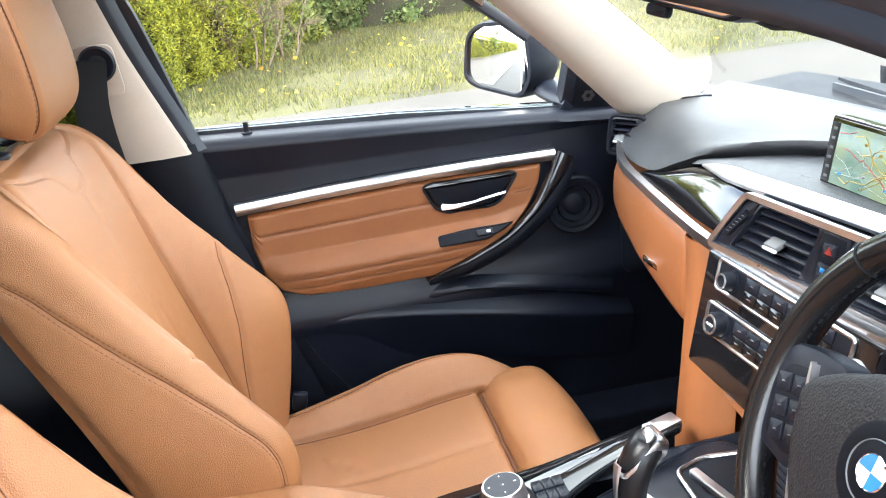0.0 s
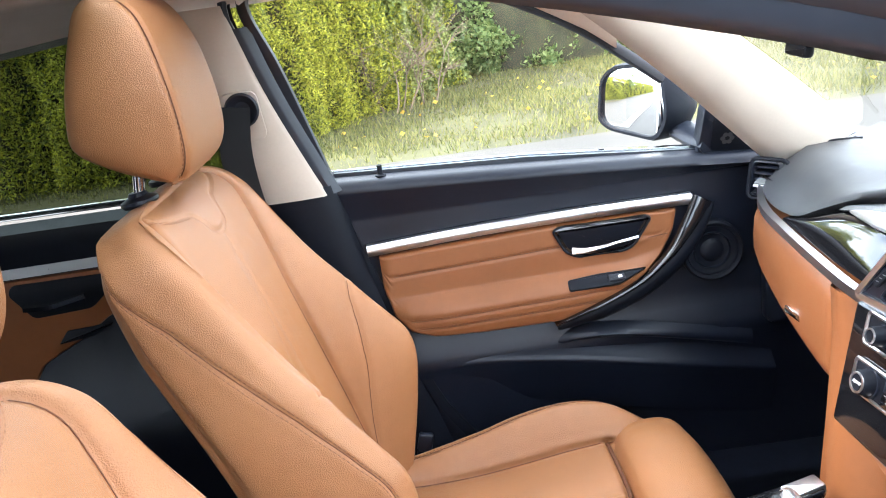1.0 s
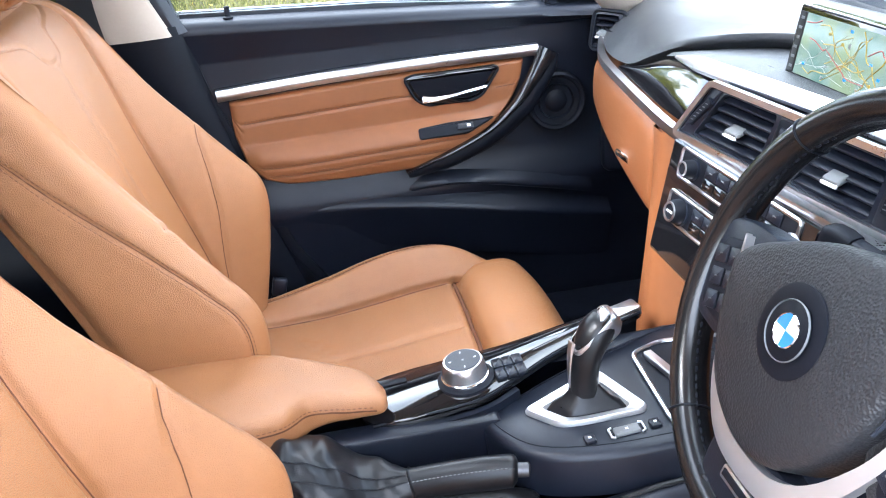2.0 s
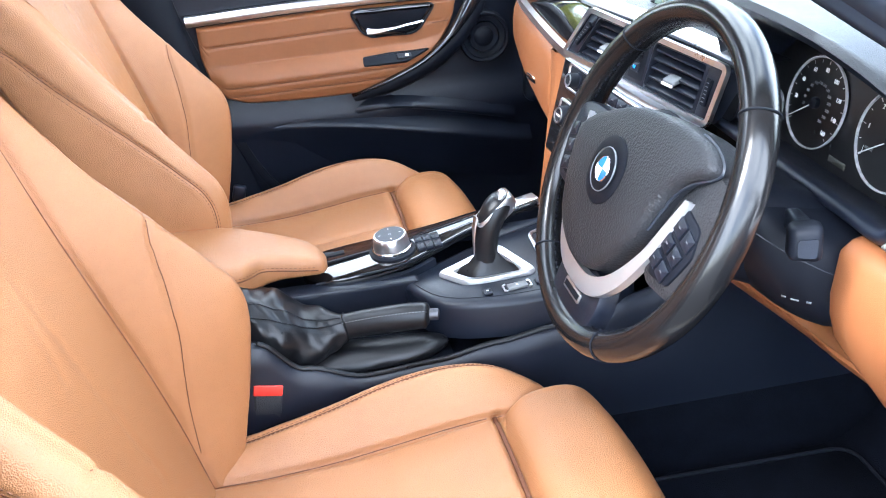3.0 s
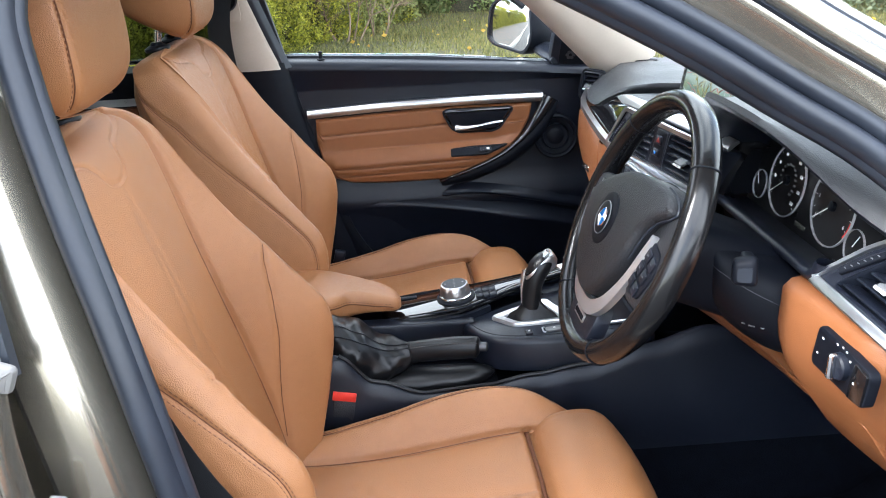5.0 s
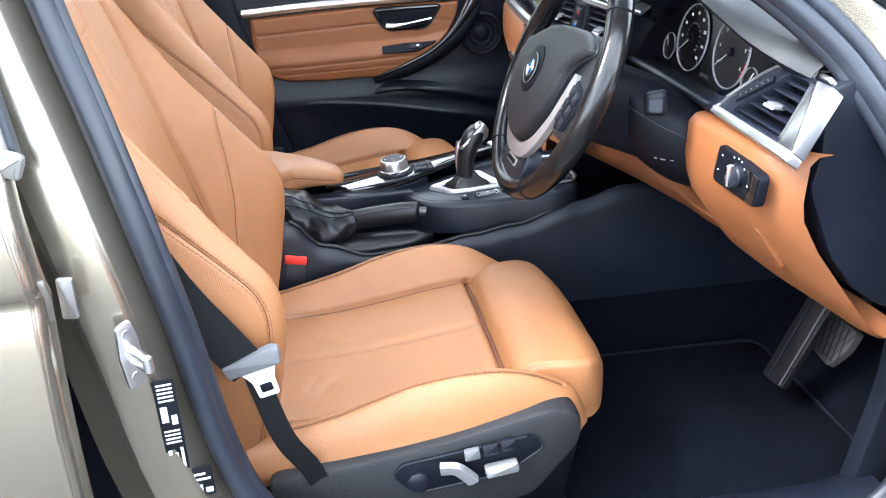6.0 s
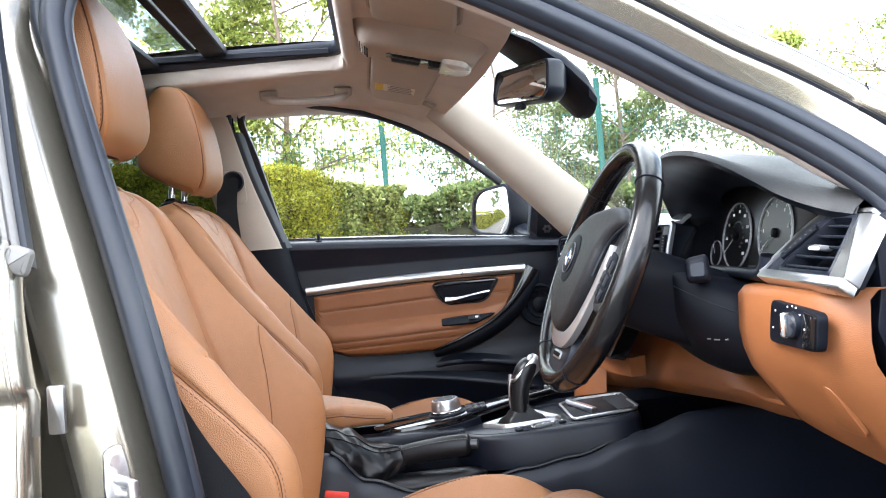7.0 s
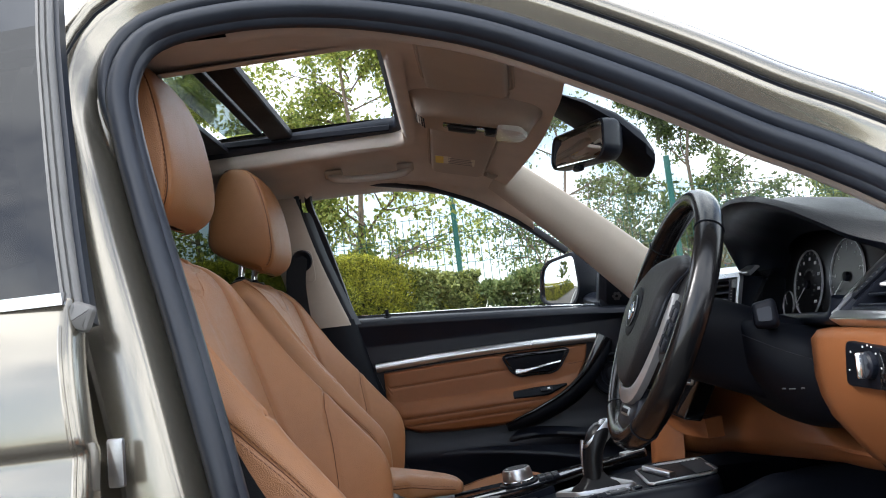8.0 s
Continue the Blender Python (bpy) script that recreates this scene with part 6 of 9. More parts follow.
roads = [(MAP_PALE, 0.00035)] * 12 + [(MAP_YELLOW, 0.0007)] * 5 + [(MAP_RED, 0.00065)] * 5 + [(MAP_YELLOW, 0.0005)] * 4
for k, (mt, wd_) in enumerate(roads):
    a = rng.uniform(0, math.pi)
    x, y = rng.uniform(-0.09, 0.10), rng.uniform(-0.035, 0.035)
    pts = []
    for j in range(-4, 5):
        px = x + j * 0.014 * math.cos(a) + rng.uniform(-0.006, 0.006)
        py = y + j * 0.014 * math.sin(a) + rng.uniform(-0.006, 0.006)
        if -0.103 < px < 0.113 and -0.040 < py < 0.040:
            pts.append(mN @ Vector((px, py, 0.0009 + 0.00005 * (k % 5))))
    if len(pts) > 2:
        part("map_road", tube(cr(pts, 4), wd_, 4), mt, disp)
for k in range(16):
    part("map_sign", rbox((0.0045, 0.0038, 0.0004), mN @ Matrix.Translation((rng.uniform(-0.098, 0.108), rng.uniform(-0.036, 0.036), 0.0012)), 0.0004), (BLUE, MAP_PALE, MAP_YELLOW)[k % 3], disp)
for k in range(6):
    part("sidebar_mark", rbox((0.006, 0.004, 0.0003), mN @ Matrix.Translation((-0.112, -0.034 + 0.0135 * k, 0.0011)), 0.0003), GREY_PLASTIC, disp)
part("map_sidebar", slab([(-0.118, -0.042), (-0.106, -0.042), (-0.106, 0.042), (-0.118, 0.042)], mN @ Matrix.Translation((0, 0, 0.0008)), 0.001, 0.0002), DIAL, disp)
# side vents
mVs = frame_of((0.676, 0.602, 0.893), (0.55, -0.80, 0), (0.16, 0, 1))
grille("side_vent", mVs, (-0.026, 0.024), (-0.020, 0.028), -0.028, 0.028, dash, 5, 1, 0.4)
part("side_vent_rim", tube([mVs @ Vector((p[0], p[1], -0.002)) for p in rounded([(-0.032, -0.034), (0.040, -0.034), (0.044, 0.034), (-0.026, 0.034)], 0.014, 4)], 0.0035, 8, True), BLACK_MAT, dash, "black rim of the side vent")
part("dash_grille", slab(rounded([(-0.045, -0.004), (0.045, -0.004), (0.045, 0.004), (-0.045, 0.004)], 0.003), frame_of((0.790, 0.600, 0.9450), (0.80, -0.60, 0.10), (0.60, 0.80, 0)), 0.006, 0.001), BLACK_MAT, dash, "narrow demister slot")
part("dash_grille", slab(rounded([(-0.035, -0.012), (0.035, -0.012), (0.035, 0.012), (-0.035, 0.012)], 0.006), frame_of((0.80, -0.655, 0.9655), (0.8, 0.6, 0), (-0.6, 0.8, 0)), 0.006, 0.001), BLACK_MAT, dash, "round-cornered dash vent")

# ---- instrument cluster and driver's side ----
HOOD = [(-0.168, 0.712, 0.900, 0.93), (-0.176, 0.690, 0.955, 0.97), (-0.195, 0.664, 1.010, 1.006), (-0.230, 0.645, 1.036, 1.026), (-0.29, 0.634, 1.047, 1.036), (-0.353, 0.631, 1.050, 1.040), (-0.42, 0.641, 1.043, 1.034), (-0.475, 0.660, 1.024, 1.018), (-0.52, 0.680, 0.999, 1.000), (-0.56, 0.700, 0.975, 0.983), (-0.61, 0.722, 0.956, 0.968), (-0.658, 0.735, 0.947, 0.957)]
rings = []
for y, x, z, zb in cr_rows(HOOD, 5):
    far = max(x + 0.16, 0.90)
    rings.append([Vector((px, y, zz)) for px, zz in ((x + 0.11, z - 0.060), (x + 0.045, z - 0.034), (x + 0.024, z - 0.024), (x + 0.008, z - 0.017), (x, z - 0.007), (x + 0.004, z), (x + 0.02, zb + 0.002), (x + 0.06, zb + 0.002), (x + 0.12, zb - 0.006), (far, max(0.955, zb - 0.040)), (far + 0.06, 0.948))])
part("cluster_hood", loft([r[4:] for r in rings], False, False), DASH, dash, "hooded instrument binnacle", sharp=80)
# underside split from the hood and set in the darker plastic
part("hood_lining", loft([r[:5] for r in rings], False, False), BLACK, dash, "black underside of the instrument hood", sharp=80)
part("binnacle_wall", loft([[Vector((x, y, z)) for x, z in ((0.690, 0.99), (0.700, 0.93), (0.705, 0.866), (0.80, 0.866), (0.80, 1.01))] for y in (-0.172, -0.182)]), BLACK_MAT, dash)
# lip below the instruments, turning up beside the driver's vent
lip_path = cr([Vector(q) for q in ((0, -0.172, 0.874), (0, -0.30, 0.874), (0, -0.45, 0.874), (0, -0.500, 0.873), (0, -0.520, 0.880), (0, -0.530, 0.896))], 6)
rows = []
for k, q in enumerate(lip_path):
    run = (lip_path[min(k + 1, len(lip_path) - 1)] - lip_path[max(k - 1, 0)]).normalized()
    out = Vector((0, run.z, -run.y)) * (1 if run.y > 0 else -1)
    out = out if out.dot(q - Vector((0, -0.36, 0.96))) > 0 else -out
    g = min(1.0, max(0.0, (q.z - 0.878) / 0.03))
    deep = ((0.752, 0.020), (0.700, 0.000), (0.692, -0.003), (0.684, -0.004), (0.679, -0.001), (0.679, 0.006), (0.684, 0.011), (0.692, 0.014), (0.712, 0.018))
    slim = ((0.694, 0.001), (0.691, -0.002), (0.687, -0.0035), (0.683, -0.0035), (0.680, -0.001), (0.680, 0.003), (0.683, 0.0055), (0.688, 0.006), (0.694, 0.005))
    rows.append([Vector((a[0] + (b[0] - a[0]) * g, 0, 0)) + q + out * (a[1] + (b[1] - a[1]) * g) for a, b in zip(deep, slim)])
part("binnacle_lip", loft(rows, False, False), BLACK, dash, "rounded lip round the instruments", sharp=60)
mC = frame_of((0.758, -0.345, 0.915), (0.0, -1, 0), (0.18, 0, 1))
cl = part("instrument_face", slab(rounded([(-0.178, -0.085), (0.185, -0.085), (0.175, 0.085), (-0.178, 0.085)], 0.02), mC, 0.02, 0.002), DIAL, dash, "black instrument face")


def gauge(cx, cy, r, needle, ticks, words, inner=(), hub=True, span=(225, 270)):
    m = mC @ Matrix.Translation((cx, cy, 0.002))
    g = part("gauge", lathe([(r * 0.96, 0), (r * 0.96, 0.0006), (0.001, 0.0006)], m, 36), DIAL, cl, "round gauge with pale ring")
    part("gauge_ring", lathe([(r * 0.972, 0), (r * 0.976, 0.003), (r, 0.003), (r * 1.005, 0.0)], m, 56), GAUGE_RING, g, "thin pale gauge ring")
    for k in range(ticks):
        a = radians(span[0] - span[1] * k / max(1, ticks - 1))
        mm = m @ Matrix.Rotation(a, 4, "Z") @ Matrix.Translation((r * 0.89, 0, 0.001))
        part("tick", rbox((r * (0.075 if k % 2 == 0 else 0.05), 0.0006, 0.0004), mm, 0.0001), MARK, g)
    for w, a in words:
        a = radians(a)
        part("numeral", text_mesh(w, r * 0.135, m @ Matrix.Translation((r * 0.73 * math.cos(a), r * 0.73 * math.sin(a), 0.001)) @ Matrix.Diagonal((0.82, 1, 1, 1))), MARK, g)
    for w, a in inner:
        a = radians(a)
        part("numeral", text_mesh(w, r * 0.085, m @ Matrix.Translation((r * 0.43 * math.cos(a), r * 0.43 * math.sin(a), 0.001))), GREY_PLASTIC, g)
    a = radians(needle)
    part("needle", rbox((r * 0.86, 0.0013, 0.001), m @ Matrix.Rotation(a, 4, "Z") @ Matrix.Translation((r * 0.43, 0, 0.004)), 0.0003), MARK, g, "white needle")
    if hub:
        part("needle_hub", lathe([(r * 0.13, 0.0), (r * 0.125, 0.005), (r * 0.09, 0.006), (0.001, 0.006)], m, 20), BLACK_MAT, g)
    return g


at_speed = lambda v: 218 - 262 * v / 160
gauge(-0.063, 0.000, 0.0525, 216, 17, [(str(v), at_speed(v)) for v in (20, 40, 60, 80, 100, 120, 140, 160)], [(str(v), at_speed(v / 1.609)) for v in (20, 40, 60, 80, 100, 120, 140, 160, 180, 200, 220, 240, 260)], span=(218, 262))
rev = gauge(0.069, 0.004, 0.0530, 216, 1, [(str(v), 216 - 242 * v / 6) for v in (1, 2, 3, 4, 5, 6)], span=(216, 0))
mR = mC @ Matrix.Translation((0.069, 0.004, 0.003))
for k in range(13):
    part("tick", rbox((0.0045 if k % 2 == 0 else 0.0028, 0.0007, 0.0004), mR @ Matrix.Rotation(radians(216 - 242 * k / 12), 4, "Z") @ Matrix.Translation((0.0465, 0, 0)), 0.0001), MARK, rev)
part("red_line", ribbon([mR @ Vector((0.0485 * math.cos(a), 0.0485 * math.sin(a), 0.0004)) for a in [radians(-8 - 28 * j / 10) for j in range(11)]], [(-0.0012, 0), (0.0012, 0)], tuple(mR.to_3x3() @ Vector((0, 0, 1)))), RED, rev, "red zone of the rev counter")
part("ready_bracket", rbox((0.0006, 0.0085, 0.0004), mR @ Matrix.Translation((-0.0365, -0.022, 0)), 0.0001), MARK, rev)
part("ready_word", text_mesh("READY", 0.0042, mR @ Matrix.Translation((-0.028, -0.0185, 0))), GREY_PLASTIC, rev)
gauge(-0.1395, -0.028, 0.0215, 120, 5, [], hub=False, span=(150, -120))
gauge(0.139, -0.025, 0.0220, 60, 5, [], hub=False, span=(40, 120))
part("clock", text_mesh("9:31", 0.0062, mC @ Matrix.Translation((0.104, -0.058, 0.0015))), GREY_PLASTIC, cl)
part("trip_readout", rbox((0.030, 0.007, 0.0004), mC @ Matrix.Translation((0.000, -0.047, 0.0012)), 0.0001), DIM_MARK, cl, "dim readout bar")
# driver's air vent with a silver surround
mVd = frame_of((0.682, -0.62, 0.872), (0.0, -1, -0.02), (0.62, 0, 0.78))
vd = grille("driver_vent", mVd, (-0.056, 0.064), (-0.004, 0.042), 0.010, 0.082, dash, 5, -1, 0.55)
face = rounded([(-0.094, 0.0), (0.074, 0.0), (0.060, 0.090), (-0.022, 0.090), (-0.052, 0.064)], 0.006, 3)
part("vent_housing", loft([[mVd @ Vector((p[0], p[1], z)) for p in q] for q, z in ((face, -0.04), (face, -0.002), (inset(face, 0.004), 0.0005), (inset(face, 0.009), -0.002))], True, False), BLACK, vd, sharp=50)
part("housing_face", slab([(-0.088, 0.004), (-0.058, 0.004), (-0.006, 0.086), (-0.020, 0.086), (-0.050, 0.062)], mVd @ Matrix.Translation((0, 0, -0.001)), 0.02, 0.001), BLACK, vd)
part("vent_frame", sweep(cr([mVd @ Vector(q) for q in ((-0.094, 0.0, 0.001), (-0.072, 0.034, 0.001), (-0.050, 0.066, 0.001), (-0.022, 0.089, 0.001), (0.012, 0.091, 0.001))], 6), [(-0.0035, -0.003), (0.0035, -0.003), (0.003, 0.003), (-0.003, 0.003)], tuple(mVd.to_3x3() @ Vector((0, 0, 1)))), ALU, vd, "silver vent frame")
part("vent_sill", slab(rounded([(-0.097, -0.008), (0.108, -0.009), (0.103, 0.004), (-0.092, 0.005)], 0.003), mVd @ Matrix.Translation((0, 0, 0.003)), 0.02, 0.002), ALU, vd, "silver vent sill")
part("vent_side", slab(rounded([(0.068, 0.003), (0.104, 0.003), (0.080, 0.089), (0.046, 0.089)], 0.003), mVd @ Matrix.Translation((0, 0, 0.001)), 0.02, 0.003), ALU, vd, "broad silver vent side")
part("vent_top", slab(rounded([(0.004, 0.0925), (0.062, 0.0925), (0.060, 0.100), (0.008, 0.100)], 0.003), mVd @ Matrix.Translation((0, 0, -0.004)), 0.012, 0.002), ALU, vd, "silver vent top")
# leather knee panel
KP = [(-0.477, 0.712, 0.745, 0.690), (-0.479, 0.684, 0.730, 0.690), (-0.482, 0.671, 0.722, 0.690), (-0.488, 0.664, 0.718, 0.690), (-0.516, 0.659, 0.715, 0.688), (-0.54, 0.662, 0.722, 0.676), (-0.60, 0.671, 0.760, 0.648), (-0.65, 0.680, 0.795, 0.628), (-0.686, 0.702, 0.838, 0.600), (-0.703, 0.722, 0.846, 0.604)]
rings = []
for y, x, ex, ez in cr_rows(KP, 4):
    rings.append([Vector((px, y, z)) for px, z in ((x + 0.03, 0.858), (x + 0.010, 0.856), (x, 0.846), (x - 0.002, 0.80), (x + 0.002, 0.775), (x + 0.22 * (ex - x), 0.762 - 0.20 * (0.762 - ez)), (x + 0.62 * (ex - x), 0.762 - 0.62 * (0.762 - ez)), (ex, ez), (ex + 0.02, ez - 0.012), (ex + 0.06, ez))])
part("knee_panel", loft(rings, False, False), LEATHER_SMOOTH, dash, "tan leather knee panel", sharp=70)
rows = []
for y, x, z, h in ((0.150, 0.625, 0.640, 0.11), (0.06, 0.655, 0.652, 0.11), (-0.05, 0.668, 0.660, 0.10), (-0.20, 0.690, 0.672, 0.085), (-0.30, 0.700, 0.680, 0.055), (-0.38, 0.710, 0.684, 0.022), (-0.44, 0.716, 0.684, 0.012), (-0.49, 0.722, 0.686, 0.010)):
    rows.append([Vector((px, y, pz)) for px, pz in ((x + 0.030, z + h + 0.004), (x + 0.012, z + h), (x + 0.004, z + h * 0.92), (x - 0.004, z + h * 0.45), (x - 0.004, z + 0.010), (x + 0.002, z), (x + 0.014, z - 0.016), (x + 0.05, z - 0.026))])
part("knee_panel_inner", loft(rows, False, False), LEATHER_SMOOTH, dash, "tan leather lower trim")
flap = rounded([(-0.060, -0.050), (0.062, -0.055), (0.055, 0.022), (-0.060, 0.026)], 0.012)
part("storage_flap", slab(flap, frame_of((0.7035, -0.590, 0.7243), (0.10, -1, 0), (-0.50, 0, 0.75)), 0.006, 0.002), LEATHER_SMOOTH, dash, "leather storage flap")
mL = frame_of((0.6640, -0.626, 0.818), (0.06, -1, -0.04), (0.05, 0, 1)) @ Matrix.Translation((0.005, 0.001, 0)) @ Matrix.Diagonal((0.80, 0.78, 1, 1))
lsw = part("light_switch", slab(rounded([(-0.062, -0.036), (0.070, -0.034), (0.074, 0.022), (-0.056, 0.031)], 0.013, 5), mL, 0.012, 0.002), BLACK_MAT, dash, "black light switch panel")
part("rotary_knob", lathe([(0.020, 0), (0.019, 0.006), (0.016, 0.008), (0.002, 0.008)], mL @ Matrix.Translation((0.010, -0.001, 0)), 30), BLACK, lsw)
part("knob_grip", rbox((0.009, 0.038, 0.014), mL @ Matrix.Translation((0.008, -0.001, 0.009)) @ Matrix.Rotation(0.1, 4, "Z"), 0.004), BRIGHT, lsw, "chrome rotary grip")
part("dimmer_plate", slab(rounded([(0.036, -0.032), (0.068, -0.030), (0.070, 0.018), (0.040, 0.022)], 0.004), mL @ Matrix.Translation((0, 0, 0.003)), 0.003, 0.001), GLOSS, lsw)
for u, v in ((-0.040, 0.015), (-0.047, -0.012), (-0.006, 0.024), (0.007, 0.0265), (0.017, 0.025), (0.027, 0.016), (0.052, -0.002)):
    part("switch_mark", rbox((0.0032, 0.0026, 0.0005), mL @ Matrix.Translation((u, v, 0.0065 if u > 0.03 else 0.0006)), 0.0001), MARK, lsw)
part("dash_end", slab(rounded([(0.742, 0.790), (0.775, 0.716), (0.812, 0.668), (0.86, 0.635), (1.0, 0.60), (1.0, 0.92), (0.78, 0.948), (0.738, 0.932), (0.742, 0.857), (0.734, 0.812)], 0.008), wall_frame(-0.692), 0.03, 0.004), BLACK, dash, "black dashboard end cap")
part("dash_end", slab(rounded([(0.70, 0.60), (0.95, 0.60), (0.98, 0.92), (0.76, 0.945), (0.70, 0.86)], 0.02), wall_frame(0.672), 0.02, 0.006), BLACK, dash)
# pedals
ped = thing("accelerator_pedal", "black floor-hinged accelerator pedal", "pedal", (0.90, -0.43, 0.29))
pm = frame_of((0.918, -0.432, 0.425), (0.15, -1, 0), (0.42, 0.03, 0.90))
pl = part("pedal_plate", slab(rounded([(-0.034, -0.085), (0.020, -0.085), (0.030, 0.085), (-0.026, 0.085)], 0.006), pm, 0.012, 0.003), BLACK_LEATHER, ped)
# The ridge's highlight is put into the right rib's lighter material.
for u in (-0.014, 0.016):
    part("pedal_rib", bar(pm @ Vector((u - 0.002, -0.08, 0.002)), pm @ Vector((u + 0.004, 0.08, 0.002)), 0.004, 0.004), BARREL if u > 0 else BLACK_MAT, pl)
brk = thing("brake_pedal", "ribbed black rubber brake pedal", "pedal", (1.0, -0.41, 0.29))
bm_ = frame_of((0.992, -0.412, 0.412), (0.06, -1, -0.05), (0.45, 0, 0.90))
bp_ = part("pedal_pad", slab(rounded([(-0.044, -0.036), (0.030, -0.044), (0.046, 0.0), (0.044, 0.036), (-0.042, 0.036)], 0.008), bm_, 0.016, 0.004), PEDAL, brk, "worn rubber pad")
for k in range(6):
    part("pad_groove", bar(bm_ @ Vector((-0.040 + 0.013 * k, -0.034, 0.0006)), bm_ @ Vector((-0.016 + 0.012 * k, 0.033, 0.0006)), 0.002, 0.001), BLACK_MAT, bp_)
    part("pad_groove", bar(bm_ @ Vector((-0.016 + 0.012 * k, -0.034, 0.0006)), bm_ @ Vector((-0.040 + 0.013 * k, 0.033, 0.0006)), 0.002, 0.001), BLACK_MAT, bp_)
part("pedal_arm", sweep(cr([(1.0, -0.41, 0.41), (1.06, -0.40, 0.47), (1.10, -0.40, 0.60)], 5), circle(0.010, 8), (0, 1, 0)), BLACK_MAT, brk)

# ---- centre console ----
con = thing("centre_console", "black centre console with gloss trim and leather armrest", "centre console", (0.35, -0.02, 0.30))
def conz(x):
    """Height of the console's driver-side edge."""
    pts = [(-0.10, 0.60), (0.02, 0.60), (0.085, 0.605), (0.145, 0.552), (0.23, 0.524), (0.33, 0.530), (0.42, 0.545), (0.50, 0.557), (0.62, 0.590), (0.72, 0.615), (0.80, 0.62)]
    for a, b in zip(pts, pts[1:]):
        if x <= b[0]:
            t = (x - a[0]) / (b[0] - a[0])
            return a[1] + (b[1] - a[1]) * (t * t * (3 - 2 * t))
    return pts[-1][1]


xs = [-0.10 + 0.015 * i for i in range(82)]
part("side_skin", loft([[Vector((x, y, z)) for y, z in ((-0.150, 0.30), (-0.146, 0.42), (-0.140, conz(x) - 0.03), (-0.134, conz(x) - 0.006), (-0.126, conz(x)), (-0.116, conz(x) - 0.004), (-0.108, conz(x) - 0.02))] for x in xs], False, False), BLACK, con, "black grained console side", sharp=80)
part("side_skin", loft([[Vector((x, y, z)) for y, z in ((0.118, 0.30), (0.112, 0.45), (0.104, 0.60 + 0.03 * max(0, x - 0.2)), (0.094, 0.606 + 0.03 * max(0, x - 0.2)), (0.08, 0.60))] for x in xs], False, False), BLACK, con, sharp=80)
part("well_rim", tube(cr([Vector((x, -0.1285, conz(x) + 0.0005)) for x in [0.088 + 0.016 * k for k in range(33)]], 3), 0.0034, 8), BLACK_LEATHER, con, "raised rim round the handbrake well")
# handbrake well floor and inner wall
part("well_floor", loft([[Vector((x, y, z)) for y, z in ((-0.112, 0.520), (-0.06, 0.514), (-0.012, 0.518))] for x in (0.05, 0.15, 0.25, 0.36)], False, False), BLACK_MAT, con)
part("well_wall", slab(rounded([(0.02, 0.50), (0.36, 0.50), (0.33, 0.598), (0.02, 0.600)], 0.01), wall_frame(-0.014), 0.03, 0.004), BLACK, con)
# shifter panel: raised rounded tongue
panel = cr([(0.306, 0.012, 0), (0.318, -0.040, 0), (0.352, -0.086, 0), (0.42, -0.112, 0), (0.50, -0.122, 0), (0.62, -0.124, 0), (0.64, 0.0, 0), (0.60, 0.102, 0), (0.52, 0.088, 0), (0.42, 0.058, 0), (0.350, 0.026, 0)], 4, True)
mP = frame_of((0, 0, 0.566), (1, 0, 0.085), (0, 1, 0))
part("shifter_panel", slab([(p.x, p.y) for p in panel], mP, 0.060, 0.010), BLACK, con, "black shifter panel", sharp=70)
part("panel_line", tube([mP @ Vector((p.x, p.y, 0.0)) for p in [Vector((0.32 + (p.x - 0.32) * 0.93 + 0.012, p.y * 0.86, 0)) for p in panel]], 0.0008, 5, True), BLACK_MAT, con)
# silver gear surround
gs = [(0.358, -0.010), (0.392, -0.052), (0.420, -0.058), (0.492, -0.062), (0.500, -0.054), (0.470, 0.030), (0.455, 0.034), (0.440, 0.026)]
gso = rounded(gs, 0.010, 4)
c0 = Vector((0.437, -0.022))
gsi = [c0 + (Vector(p) - c0) * 0.66 for p in gso]
mG = mP @ Matrix.Translation((0, 0, 0.004))
ring = [[mG @ Vector((p[0], p[1], w)) for p in q] for q, w in ((gso, -0.006), (gso, 0.0), ([Vector(p).lerp(c0, 0.04) for p in gso], 0.003), ([Vector(p).lerp(c0, 0.28) for p in gso], 0.001), (gsi, -0.004))]
part("gear_surround", loft(ring, True, False), SILVER, con, "silver gear surround")
part("gear_boot", loft([[mG @ Vector((c0.x + (p[0] - c0.x) * k, c0.y + (p[1] - c0.y) * k, w)) for p in gsi] for k, w in ((1.0, -0.003), (0.85, 0.006), (0.6, 0.012), (0.42, 0.022), (0.3, 0.03))]), BLACK_LEATHER, con, "black leather gear boot")
lever = thing("gear_lever", "black and satin silver gear selector on the console", "gear lever", (0.435, -0.02, 0.605))
LP = [(0.430, -0.018, 0.610, 0.022, 0.018), (0.430, -0.017, 0.637, 0.020, 0.017), (0.433, -0.015, 0.662, 0.020, 0.018), (0.440, -0.012, 0.682, 0.022, 0.020), (0.449, -0.009, 0.698, 0.023, 0.021), (0.460, -0.006, 0.710, 0.020, 0.019), (0.468, -0.004, 0.714, 0.012, 0.014)]
rings = []
for x, y, z, a, b in cr_rows(LP, 4):
    lean = 0.35 * max(0, (z - 0.66) / 0.06)
    rings.append([Vector((x + a * math.cos(t) * math.cos(lean) * 0.8, y + b * math.sin(t), z - a * math.cos(t) * math.sin(lean) * 0.9)) for t in [2 * math.pi * i / 20 for i in range(20)]])
part("grip", loft(rings), BLACK_LEATHER, lever, "black leather grip")
